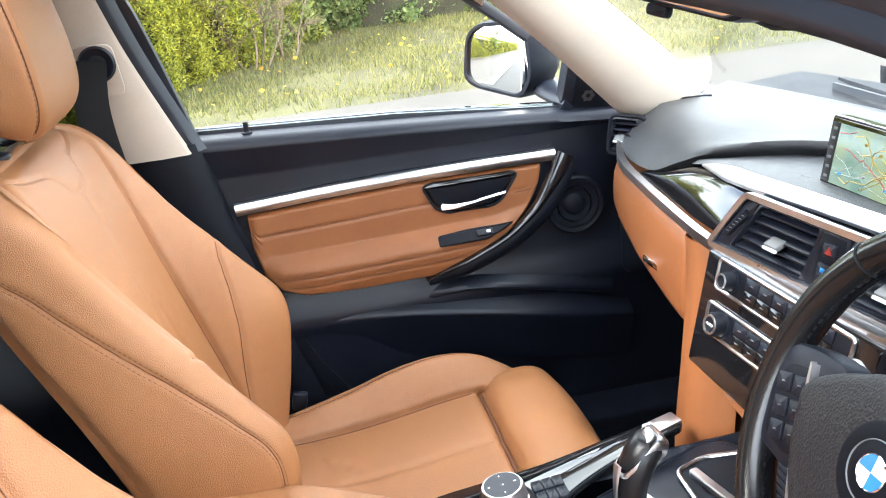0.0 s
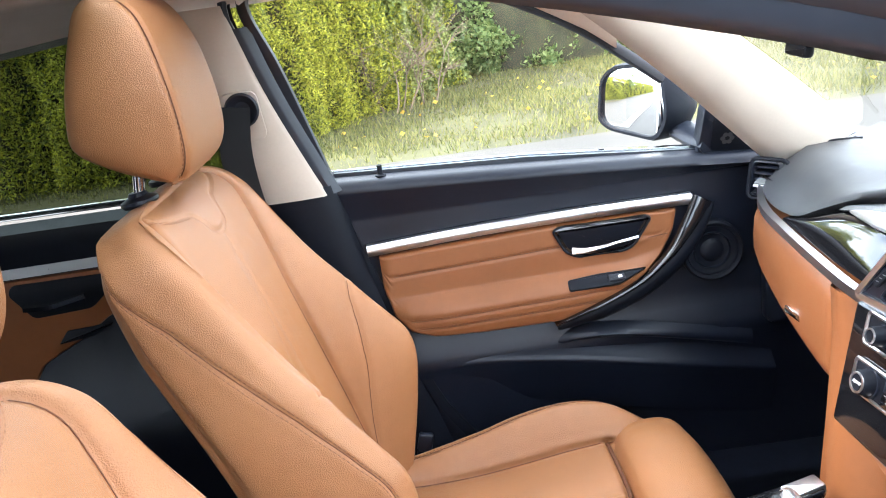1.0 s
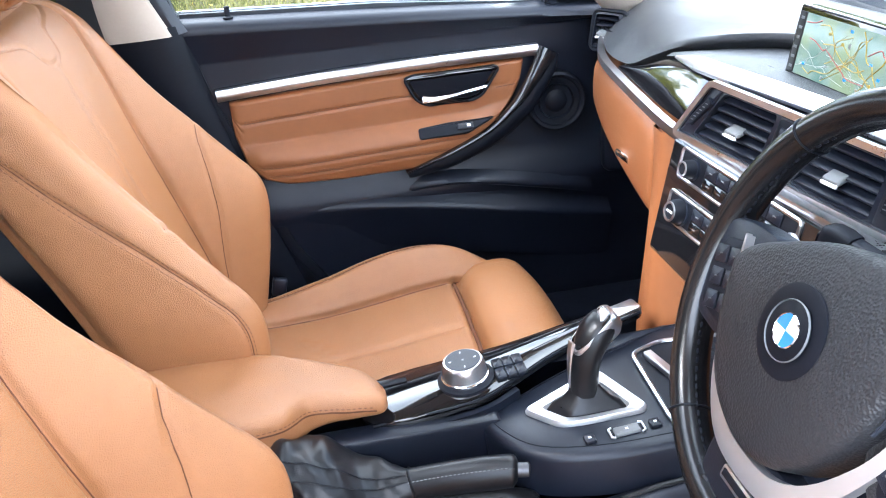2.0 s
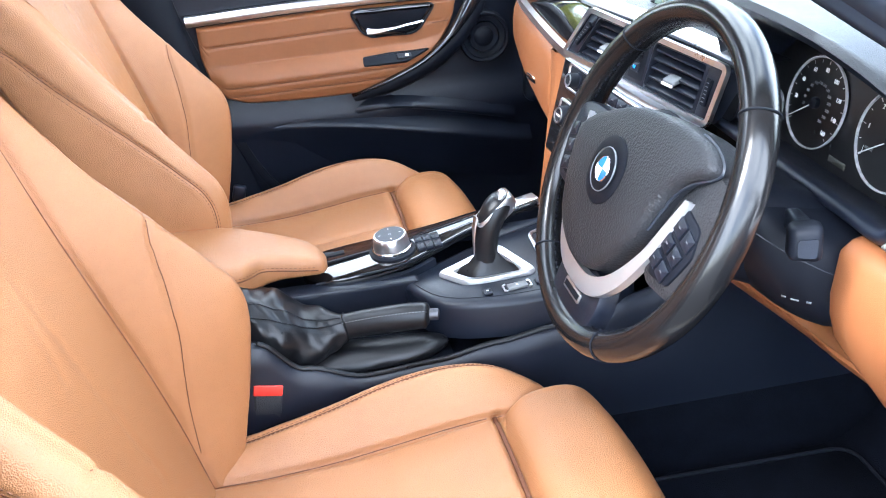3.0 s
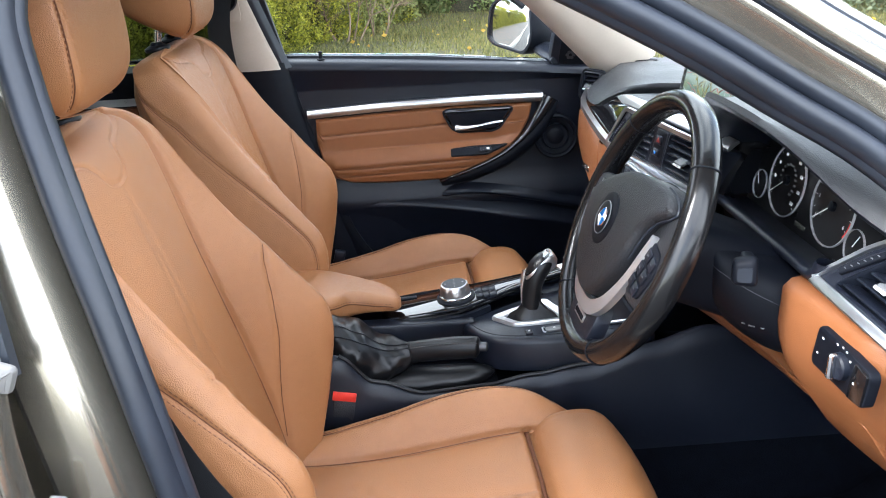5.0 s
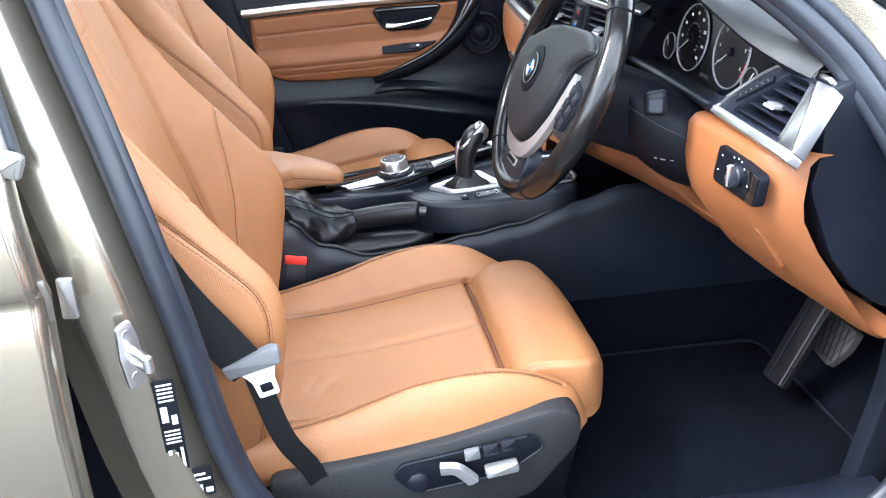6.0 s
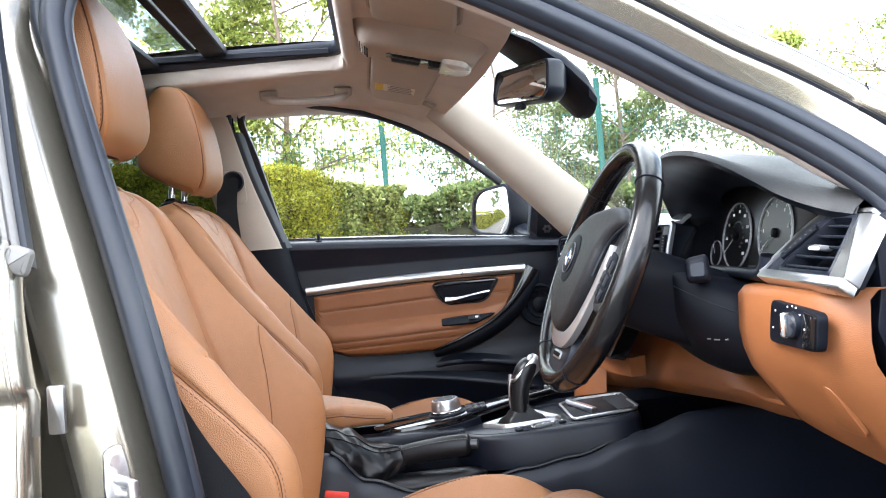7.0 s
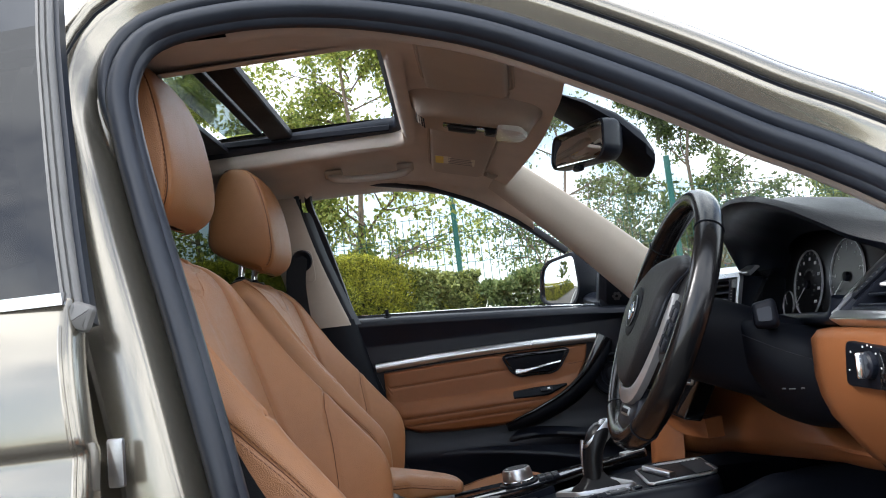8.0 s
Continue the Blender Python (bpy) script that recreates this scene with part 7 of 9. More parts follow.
part("grip_back", loft([[p.lerp(sum(r, Vector()) / 20, 0.0) + Vector((0.003, -0.002, 0.0)) for p in r[13:20] + r[0:4]] for r in rings[2:-3]], False, False), BLACK_LEATHER, lever)
mH = frame_of((0.4440, -0.0100, 0.7020), (0.66, 0.05, 0.62), (0, 1, 0))
head_poly = rounded([(-0.036, -0.013), (-0.020, -0.0185), (0.026, -0.019), (0.032, -0.012), (0.032, 0.012), (0.026, 0.019), (-0.020, 0.0185), (-0.036, 0.013)], 0.010, 4)
rings = [[mH @ Vector((p[0] * k + dx, p[1] * k, w)) for p in head_poly] for k, w, dx in ((0.62, -0.026, 0.002), (0.90, -0.018, 0.001), (1.0, -0.008, 0), (1.0, -0.002, 0), (0.95, 0.0005, 0), (0.88, 0.0, 0))]
sel_head = part("selector_head", loft(rings), ALU, lever, "satin silver selector head", sharp=60)
part("top_inlay", slab([Vector(p) * 0.86 for p in head_poly], mH @ Matrix.Translation((0, 0, 0.0012)), 0.004, 0.001, 0.0012), GLOSS, sel_head, "gloss black gear display")
part("park_button", rbox((0.013, 0.020, 0.004), mH @ Matrix.Translation((0.019, 0, 0.0022)), 0.002), SILVER, sel_head, "silver park button")
for k in range(4):
    part("gear_mark", rbox((0.0030, 0.0022, 0.0004), mH @ Matrix.Translation((-0.022 + 0.0085 * k, -0.004, 0.0026)), 0.0001), GREY_PLASTIC, sel_head)
part("silver_spine", sweep(cr([(0.4190, -0.0140, 0.690), (0.4150, -0.0165, 0.672), (0.4135, -0.0180, 0.650), (0.4135, -0.0190, 0.630)], 5), [(-0.0075, -0.001), (0.0075, -0.001), (0.006, 0.002), (-0.006, 0.002)], (-1, -0.1, 0.1), scale=lambda t: 1.0 - 0.75 * t), ALU, lever, "satin silver spine")
# gloss trim plate with the rotary controller
pl_o = cr([(0.178, 0.012, 0), (0.30, 0.010, 0), (0.355, 0.030, 0), (0.42, 0.064, 0), (0.50, 0.094, 0), (0.553, 0.108, 0), (0.548, 0.134, 0), (0.47, 0.126, 0), (0.36, 0.110, 0), (0.18, 0.098, 0)], 5, True)
mQ = frame_of((0, 0, 0.585), (1, 0, 0.10), (0, 1, 0))
trim = part("trim_plate", slab([(p.x, p.y) for p in pl_o], mQ, 0.012, 0.003), GLOSS, con, "gloss black trim plate")
part("trim_edge", tube([mQ @ Vector((p.x, p.y, -0.002)) for p in cr([(0.178, 0.0095, 0), (0.30, 0.0075, 0), (0.355, 0.0275, 0), (0.42, 0.0615, 0), (0.50, 0.0915, 0), (0.552, 0.1055, 0)], 5)], 0.0018, 6), BLACK_MAT, trim, "dark trim edge")
part("end_chip", slab(rounded([(0.512, 0.099), (0.558, 0.110), (0.553, 0.136), (0.506, 0.126)], 0.004), mQ @ Matrix.Translation((0, 0, 0.004)), 0.012, 0.003), ALU, trim, "silver trim end")
part("plate_skirt", sweep(cr([(0.178, 0.004, 0.590), (0.30, 0.002, 0.602), (0.36, 0.024, 0.610)], 5), [(-0.004, -0.022), (0.004, -0.022), (0.004, 0.0), (-0.004, 0.0)]), BLACK, con)
mK = mQ @ Matrix.Translation((0.303, 0.054, 0.001))
idr = thing("rotary_controller", "knurled silver rotary controller with black top", "control knob", tuple(mK.translation))
part("knob_base", lathe([(0.036, -0.002), (0.036, 0.002), (0.030, 0.004)], mK, 36), BLACK_MAT, idr)
part("knob_ring", lathe([(0.0275, 0.003), (0.029, 0.006), (0.028, 0.012), (0.0275, 0.018), (0.0265, 0.024), (0.0245, 0.028), (0.022, 0.0285)], mK, 48), STEEL, idr, "knurled silver ring")
part("knob_foot", lathe([(0.0285, 0.002), (0.0305, 0.003), (0.0305, 0.007), (0.0285, 0.0085)], mK, 48), BRIGHT, idr, "polished foot ring")
part("knob_top", lathe([(0.023, 0.027), (0.0225, 0.029), (0.002, 0.0285)], mK, 36), BLACK, idr, "black touch surface")
for a in range(4):
    part("top_mark", rbox((0.003, 0.0015, 0.0003), mK @ Matrix.Rotation(a * math.pi / 2, 4, "Z") @ Matrix.Translation((0.016, 0, 0.0291)), 0.0001), MARK, idr)
for k in range(3):
    for j in range(2):
        part("menu_button", rbox((0.013, 0.020, 0.008), mK @ Matrix.Translation((0.043 + 0.0145 * k * 0.9, -0.012 + 0.022 * j, 0.001)), 0.002), BLACK, idr)
part("coin_slot", rbox((0.05, 0.010, 0.002), mQ @ Matrix.Translation((0.205, 0.085, 0.0005)), 0.001), BLACK_MAT, trim)
# buttons and tray
for x, w in ((0.418, 0.013), (0.462, 0.030), (0.496, 0.013)):
    b = part("console_button", rbox((w, 0.014, 0.006), mP @ Matrix.Translation((x, -0.086, 0.002)), 0.002), GREY_PLASTIC if w > 0.02 else BLACK, con)
    part("button_mark", rbox((0.0035, 0.003, 0.0004), mP @ Matrix.Translation((x, -0.086, 0.0053)), 0.0001), MARK, b)
for x in (0.442, 0.482):
    part("button_frame", tube([mP @ Vector((x + 0.004 * (1 if x < 0.46 else -1), -0.077, 0.003)), mP @ Vector((x, -0.079, 0.003)), mP @ Vector((x, -0.093, 0.003)), mP @ Vector((x + 0.004 * (1 if x < 0.46 else -1), -0.095, 0.003))], 0.0014, 6), ALU, con)
tray = rounded([(0.515, -0.095), (0.630, -0.100), (0.640, 0.045), (0.560, 0.062), (0.520, 0.050)], 0.012, 4)
part("cup_tray", slab(tray, mP @ Matrix.Translation((0, 0, 0.003)), 0.004, 0.001), BLACK_MAT, con, "black tray lid")
part("tray_rim", tube([mP @ Vector((p[0], p[1], 0.004)) for p in tray], 0.003, 6, True), ALU, con, "silver tray rim")
part("tray_bar", bar(mP @ Vector((0.536, 0.036, 0.008)), mP @ Vector((0.560, -0.075, 0.008)), 0.012, 0.010), ALU, con, "silver tray bar")
part("tray_ribs", loft([[mP @ Vector((0.60 + 0.004 * k, y, 0.004 + (0.004 if k % 2 else 0))) for y in (-0.09, 0.03)] for k in range(10)], False, False), BLACK_MAT, con)
# armrest
arm_rows = [(-0.150, -0.092, 0.115, 0.664, 0.598), (-0.050, -0.072, 0.120, 0.672, 0.600), (0.030, -0.046, 0.117, 0.668, 0.604), (0.072, -0.032, 0.112, 0.663, 0.607), (0.088, -0.018, 0.107, 0.660, 0.609), (0.104, -0.001, 0.103, 0.657, 0.611), (0.130, 0.004, 0.094, 0.652, 0.614), (0.165, 0.004, 0.078, 0.645, 0.616), (0.184, 0.004, 0.060, 0.640, 0.617), (0.194, 0.008, 0.046, 0.634, 0.619), (0.1985, 0.016, 0.036, 0.629, 0.622)]
rings = []
for x, yn, yf, zt, zb in cr_rows(arm_rows, 5):
    w, yc = (yf - yn) / 2, (yf + yn) / 2
    sec = rounded([(-w, zb), (w, zb), (w, zt), (-w, zt)], min(0.016, (zt - zb) * 0.42, w * 0.6), 4)
    rings.append([Vector((x, yc + p[0], p[1] + 0.006 * (1 - (p[0] / w) ** 2) * (1 if p[1] > (zt + zb) / 2 else 0))) for p in sec])
armr = thing("armrest", "tan leather centre armrest with stitched edge", "armrest", (0.0, -0.01, 0.59))
part("pad", loft(rings), LEATHER, armr, sharp=60)
edge = [Vector((x, yn - 0.0004, zt - 0.017 + 0.006 * max(0, (x - 0.15) / 0.05))) for x, yn, yf, zt, zb in cr_rows(arm_rows[:-2], 5)]
part("seam", tube(edge, 0.0010, 6), SEAM, armr)
part("stitching", stitches([p + Vector((0, -0.0005, 0.005)) for p in edge]), THREAD, armr)
part("arm_base", slab(rounded([(-0.2, 0.50), (0.0, 0.50), (0.070, 0.606), (-0.2, 0.604)], 0.02), wall_frame(-0.036), 0.13, 0.01), LEATHER_SMOOTH, armr, "tan leather armrest flank")
# handbrake
hb = thing("handbrake", "black leather handbrake with creased gaiter", "handbrake", (0.16, -0.06, 0.52))
lev = cr([(0.185, -0.066, 0.566), (0.22, -0.074, 0.575), (0.27, -0.085, 0.583), (0.315, -0.094, 0.587), (0.328, -0.097, 0.587)], 6)
grip_k = lambda t: float(np.interp(t, [0, 0.25, 0.6, 0.85, 1.0], [1.02, 1.0, 1.06, 1.0, 0.62]))
part("lever_grip", sweep(lev, circle(0.0175, 20, 1.0, 1.1), (0, 0, 1), scale=grip_k), BLACK_LEATHER, hb, "stitched leather grip", sharp=70)
line = [p + Vector((-0.003, -0.0125 * grip_k(i / 24), 0.0143 * grip_k(i / 24))) for i, p in enumerate(lev)]
part("grip_seam", stitches(line, 0.003, 0.0018, 0.0006), GREY_PLASTIC, hb)
part("release_button", sweep([(0.326, -0.0965, 0.5885), (0.334, -0.0985, 0.5885), (0.340, -0.0995, 0.5885), (0.3415, -0.100, 0.5885)], circle(0.0085, 14), (0, 0, 1), scale=lambda t: 1.0 if t < 0.9 else 0.7), BARREL, hb, "dark release button")
G = [(0.040, -0.050, 0.560, 0.046, 0.050), (0.065, -0.052, 0.575, 0.058, 0.062), (0.10, -0.055, 0.574, 0.060, 0.060), (0.135, -0.058, 0.566, 0.054, 0.050), (0.165, -0.062, 0.562, 0.042, 0.038), (0.190, -0.067, 0.566, 0.028, 0.027), (0.205, -0.070, 0.570, 0.0205, 0.0215), (0.212, -0.072, 0.572, 0.0195, 0.0205)]
rings = []
for i, (x, y, z, a, b) in enumerate(cr_rows(G, 8)):
    ring = []
    for k in range(64):
        t = 2 * math.pi * k / 64
        pt = Vector((x, y + a * math.cos(t), z + b * math.sin(t)))
        fade = min(1.0, i / 10, (len(G) * 8 - 8 - i) / 14)
        wv = noise.noise(Vector((x * 34 + 0.5 * math.sin(2 * t), t * 0.9, 1.7))) + 0.45 * noise.noise(Vector((x * 70, math.cos(t) * 2.2, math.sin(t) * 2.2)))
        k2 = 1 + 0.17 * fade * wv
        ring.append(Vector((x + 0.006 * fade * math.sin(2 * t + 1), y + a * math.cos(t) * k2, max(0.512, z + b * math.sin(t) * k2))))
    rings.append(ring)
part("gaiter", loft(rings), BLACK_LEATHER, hb, "creased leather gaiter", sharp=85)
for k in (19, 23):
    run = [r[k] + Vector((0, -0.0004, 0.0006)) for r in rings[6:-7]]
    part("gaiter_seam", tube(run, 0.0009, 5), BLACK_MAT, hb)
    part("gaiter_stitching", stitches([p + Vector((0, -0.002, 0.001)) for p in run], 0.003, 0.002, 0.0005), COVER, hb)
band = rings[-6]
part("gaiter_band", tube(band[::2], 0.0016, 6, True), BLACK_LEATHER, hb)
# padded tongue of the gaiter below the grip
rings = []
for x, y, z, a, b in cr_rows([(0.13, -0.070, 0.520, 0.030, 0.016), (0.19, -0.078, 0.524, 0.034, 0.018), (0.26, -0.086, 0.528, 0.032, 0.018), (0.32, -0.090, 0.532, 0.024, 0.016), (0.345, -0.090, 0.534, 0.012, 0.010), (0.352, -0.090, 0.534, 0.003, 0.004)], 5):
    rings.append([Vector((x + 0.003 * math.sin(3 * t), y + a * math.cos(t) * (1 + 0.04 * math.sin(x * 90 + 2 * t)), z + b * math.sin(t))) for t in [2 * math.pi * k / 28 for k in range(28)]])
part("gaiter_skirt", loft(rings), BLACK_LEATHER, hb, sharp=85)

# ---- steering wheel and column ----
WC, WT = Vector((0.507, -0.366, 0.892)), radians(23.9)
# u to the driver's right, v up the rim, w towards the driver
mW = frame_of(WC, (0, -1, 0), (math.sin(WT), 0, math.cos(WT)))
wheel = thing("steering_wheel", "worn black leather steering wheel with silver trim", "steering wheel", tuple(WC))
R = 0.1743
rim_path = [mW @ Vector((R * math.cos(a), R * math.sin(a), 0)) for a in [2 * math.pi * i / 72 for i in range(72)]]
ax = (mW.to_3x3() @ Vector((0, 0, 1)))
sec = [(0.0155 * math.cos(a), 0.0185 * math.sin(a)) for a in [2 * math.pi * i / 16 for i in range(16)]]
rim = part("rim", sweep(rim_path, sec, tuple(ax), True), WHEEL_LEATHER, wheel, "shiny worn leather rim")
for a in (42, 138, 233, 300):
    t = radians(a)
    c = mW @ Vector((R * math.cos(t), R * math.sin(t), 0))
    m = frame_of(c, mW.to_3x3() @ Vector((math.cos(t), math.sin(t), 0)), mW.to_3x3() @ Vector((0, 0, 1)))
    part("rim_seam", sweep([m @ Vector((0.0160 * math.cos(b), 0.0190 * math.sin(b), 0)) for b in [2 * math.pi * i / 20 for i in range(20)]], circle(0.0009, 6), tuple(m.to_3x3() @ Vector((0, 0, 1))), True), BLACK_MAT, rim)
inner = [mW @ Vector(((R - 0.0155) * math.cos(a), (R - 0.0155) * math.sin(a), 0.004)) for a in [radians(128 + 187 * i / 60) for i in range(61)]]
part("rim_lacing", stitches(inner, 0.005, 0.003, 0.0012), BLACK_MAT, rim)
# hub: rounded airbag cover
cover = cr([(x, y, 0) for x, y in ((0, 0.071), (0.045, 0.077), (0.090, 0.080), (0.118, 0.076), (0.136, 0.066), (0.134, 0.055), (0.115, 0.041), (0.102, 0.022), (0.097, 0.002), (0.089, -0.026), (0.066, -0.066), (0.036, -0.094), (0, -0.105),
                                   (-0.036, -0.098), (-0.066, -0.078), (-0.090, -0.040), (-0.104, -0.005), (-0.108, 0.008), (-0.102, 0.020), (-0.086, 0.033), (-0.060, 0.047), (-0.030, 0.061))], 5, True)
cv = [(p.x, p.y) for p in cover][::-1]
dome = lambda u, v: 0.0390 - 0.0095 * (u / 0.14) ** 2 - 0.012 * ((v + 0.01) / 0.10) ** 2
rings = []
for d, f, h in ((0.0, 0.0, -0.040), (0.0, 0.0, -0.009), (0.0012, 0.0, -0.0045), (0.004, 0.0, -0.0015), (0.008, 0.0, -0.0003), (0.011, 0.0, 0.0)):
    rings.append([mW @ Vector((q[0], q[1], dome(*q) + h)) for q in (inset(cv, d) if d else cv)])
flat = [Vector((q[0], q[1])) for q in inset(cv, 0.011)]
for f in (0.2, 0.4, 0.6, 0.8, 0.95):
    rings.append([mW @ Vector((q.x, q.y, dome(q.x, q.y))) for q in [p.lerp(Vector((0.0, -0.008)), f) for p in flat]])
hub = part("airbag_cover", loft(rings), COVER, wheel, "grained black airbag cover", sharp=80)
# Shade of the narrow joint, made as a dark cord along the cover's edge.
part("cover_gap", tube([mW @ Vector((q[0], q[1], dome(*q) - 0.012)) for q in cv if q[0] > 0.085 and q[1] > -0.02], 0.0022, 6), RUBBER, wheel, "dark cord in place of the shaded gap beside the airbag cover")
mB = mW @ Matrix.Translation((0, -0.001, 0.0392))
part("badge_hollow", lathe([(0.036, -0.010), (0.036, -0.0005), (0.034, 0.0003), (0.024, 0.0003)], mB, 36), BLACK_MAT, hub)
badge = part("badge", lathe([(0.0225, -0.002), (0.0225, 0.002), (0.021, 0.003), (0.002, 0.003)], mB, 36), BLACK_MAT, wheel, "round black badge with blue and white quarters")
part("badge_ring", lathe([(0.0222, 0.002), (0.0228, 0.0034), (0.0234, 0.002)], mB, 40), GREY_PLASTIC, badge)
for k in range(4):
    pts = [(0, 0)] + [(0.0125 * math.cos(a), 0.0125 * math.sin(a)) for a in [radians(90 * k + 90 * j / 8) for j in range(9)]]
    part("badge_quarter", Shape().add([mB @ Vector((x, y, 0.0034)) for x, y in pts], [tuple(range(len(pts)))]), BLUE if k % 2 else WHITE_PLASTIC, badge, smooth=False)
part("badge_ring", lathe([(0.0120, 0.0030), (0.0127, 0.0040), (0.0134, 0.0030)], mB, 36), BRIGHT, badge)
# spokes
for s in (-1, 1):
    up = -0.014 if s < 0 else 0.012
    sp = [(s * 0.090, 0.052 + up), (s * 0.130, 0.050 + up), (s * 0.163, 0.042 + up), (s * 0.167, -0.010), (s * 0.152, -0.062), (s * 0.105, -0.066), (s * 0.080, -0.040)]
    spoke = part("spoke", slab(rounded(sp if s > 0 else sp[::-1], 0.012), mW @ Matrix.Translation((0, 0, 0.012)), 0.026, 0.006), COVER if s > 0 else BLACK, wheel, "grained black wheel spoke")
    keys = [(s * 0.126, 0.002), (s * 0.145, -0.003), (s * 0.119, -0.017), (s * 0.138, -0.022), (s * 0.112, -0.036), (s * 0.131, -0.041)]
    pad = [(s * 0.118, 0.020), (s * 0.150, 0.012), (s * 0.158, -0.014), (s * 0.144, -0.050), (s * 0.110, -0.054), (s * 0.102, -0.036)]
    part("key_pad", slab(rounded(pad if s > 0 else pad[::-1], 0.006), mW @ Matrix.Translation((0, 0, 0.0145)), 0.004, 0.0015), BLACK_MAT, spoke)
    for x, y in keys:
        part("wheel_button", rbox((0.0168, 0.0160, 0.003), mW @ Matrix.Translation((x, y, 0.0152)) @ Matrix.Rotation(-s * 0.30, 4, "Z"), 0.0014), BLACK, spoke)
        part("button_mark", rbox((0.0042, 0.0012, 0.0004), mW @ Matrix.Translation((x, y, 0.0168)) @ Matrix.Rotation(-s * 0.30, 4, "Z"), 0.0001), GREY_PLASTIC, spoke)
low = [(-0.044, -0.100), (0.044, -0.100), (0.056, -0.128), (0.050, -0.166), (-0.050, -0.166), (-0.056, -0.128)]
lsp = part("lower_spoke", slab(rounded(low, 0.012), mW @ Matrix.Translation((0, 0, 0.010)), 0.022, 0.006), BLACK, wheel, "black lower spoke")
# silver collar under the cover
co_ = [(0.124, 0.026), (0.116, -0.006), (0.103, -0.046), (0.078, -0.092), (0.044, -0.121)]
ci_ = [(0.119, 0.026), (0.108, -0.004), (0.094, -0.042), (0.066, -0.082), (0.034, -0.103)]
so = cr([(-x, y, 0) for x, y in co_] + [(0, -0.128, 0)] + [(x, y, 0) for x, y in co_[::-1]], 5)
si = cr([(-x, y, 0) for x, y in ci_] + [(0, -0.107, 0)] + [(x, y, 0) for x, y in ci_[::-1]], 5)
rows = []
for a, b in zip(so, si):
    rows.append([mW @ Vector((a.x, a.y, 0.008)), mW @ Vector((a.x, a.y, 0.017)), mW @ Vector((a.x * 0.5 + b.x * 0.5, a.y * 0.5 + b.y * 0.5, 0.0205)), mW @ Vector((b.x, b.y, 0.0205)), mW @ Vector((b.x, b.y, 0.008))])
part("silver_collar", loft(rows, False, False), SILVER, wheel, "brushed silver lower trim", sharp=50)
em = rounded([(-0.022, -0.144), (0.022, -0.144), (0.022, -0.132), (-0.022, -0.132)], 0.003)
ep = part("spoke_plate", slab(em, mW @ Matrix.Translation((0, 0, 0.0125)), 0.002, 0.0005), ALU, lsp, "small silver name plate")
part("plate_inlay", slab([(-0.019, -0.141), (0.019, -0.141), (0.019, -0.135), (-0.019, -0.135)], mW @ Matrix.Translation((0, 0, 0.0132)), 0.0008, 0.0002), BLACK_MAT, ep)
for s in (-1, 1):
    dip = 0.022 if s < 0 else 0.0
    pd = [(s * 0.100, 0.052 - dip), (s * 0.128, 0.060 - dip), (s * 0.140, 0.030 - dip), (s * 0.135, -0.004 - dip), (s * 0.112, 0.01 - dip)]
    part("shift_paddle", slab(rounded(pd if s > 0 else pd[::-1], 0.008), mW @ Matrix.Translation((0, 0, -0.020)), 0.005, 0.002), SILVER, wheel, "silver shift paddle")
# column shroud
col = thing("steering_column", "black plastic steering column shroud", "steering column", (0.60, -0.37, 0.85))
rings = []
for w, k, dv in ((-0.020, 0.70, 0.0), (-0.030, 0.92, 0.0), (-0.075, 0.95, 0.0), (-0.13, 0.96, 0.002), (-0.20, 0.96, 0.004)):
    sec = rounded([(-0.052, -0.072), (0.052, -0.072), (0.082, 0.0), (0.066, 0.050), (-0.066, 0.050), (-0.082, 0.0)], 0.026, 5)
    rings.append([mW @ Vector((p[0] * k, p[1] * k + dv, w)) for p in sec])
part("shroud", loft(rings), BLACK_MAT, col)
rings = []
for x, hw, z0, z1 in cr_rows([(0.592, 0.060, 0.826, 0.884), (0.600, 0.082, 0.796, 0.890), (0.640, 0.106, 0.752, 0.880), (0.690, 0.124, 0.722, 0.866), (0.76, 0.134, 0.712, 0.852)], 4):
    cz, hz = (z0 + z1) / 2, (z1 - z0) / 2
    ring = []
    for k in range(40):
        a = 2 * math.pi * k / 40
        c, q = math.cos(a), math.sin(a)
        ring.append(Vector((x + 0.10 * (cz - 0.85) - 0.08 * q * hz, -0.368 + hw * math.copysign(abs(c) ** 0.72, c), cz + hz * math.copysign(abs(q) ** (0.72 if q > 0 else 0.92), q))))
    rings.append(ring)
part("lower_shroud", loft(rings), BLACK_MAT, col, "lower column shroud", sharp=70)
part("shroud_joint", tube([r[1] + Vector((0, 0.0002, 0)) for r in rings], 0.0007, 5), RUBBER, col)
part("shroud_joint", tube([r[19] - Vector((0, 0.0002, 0)) for r in rings], 0.0007, 5), RUBBER, col)
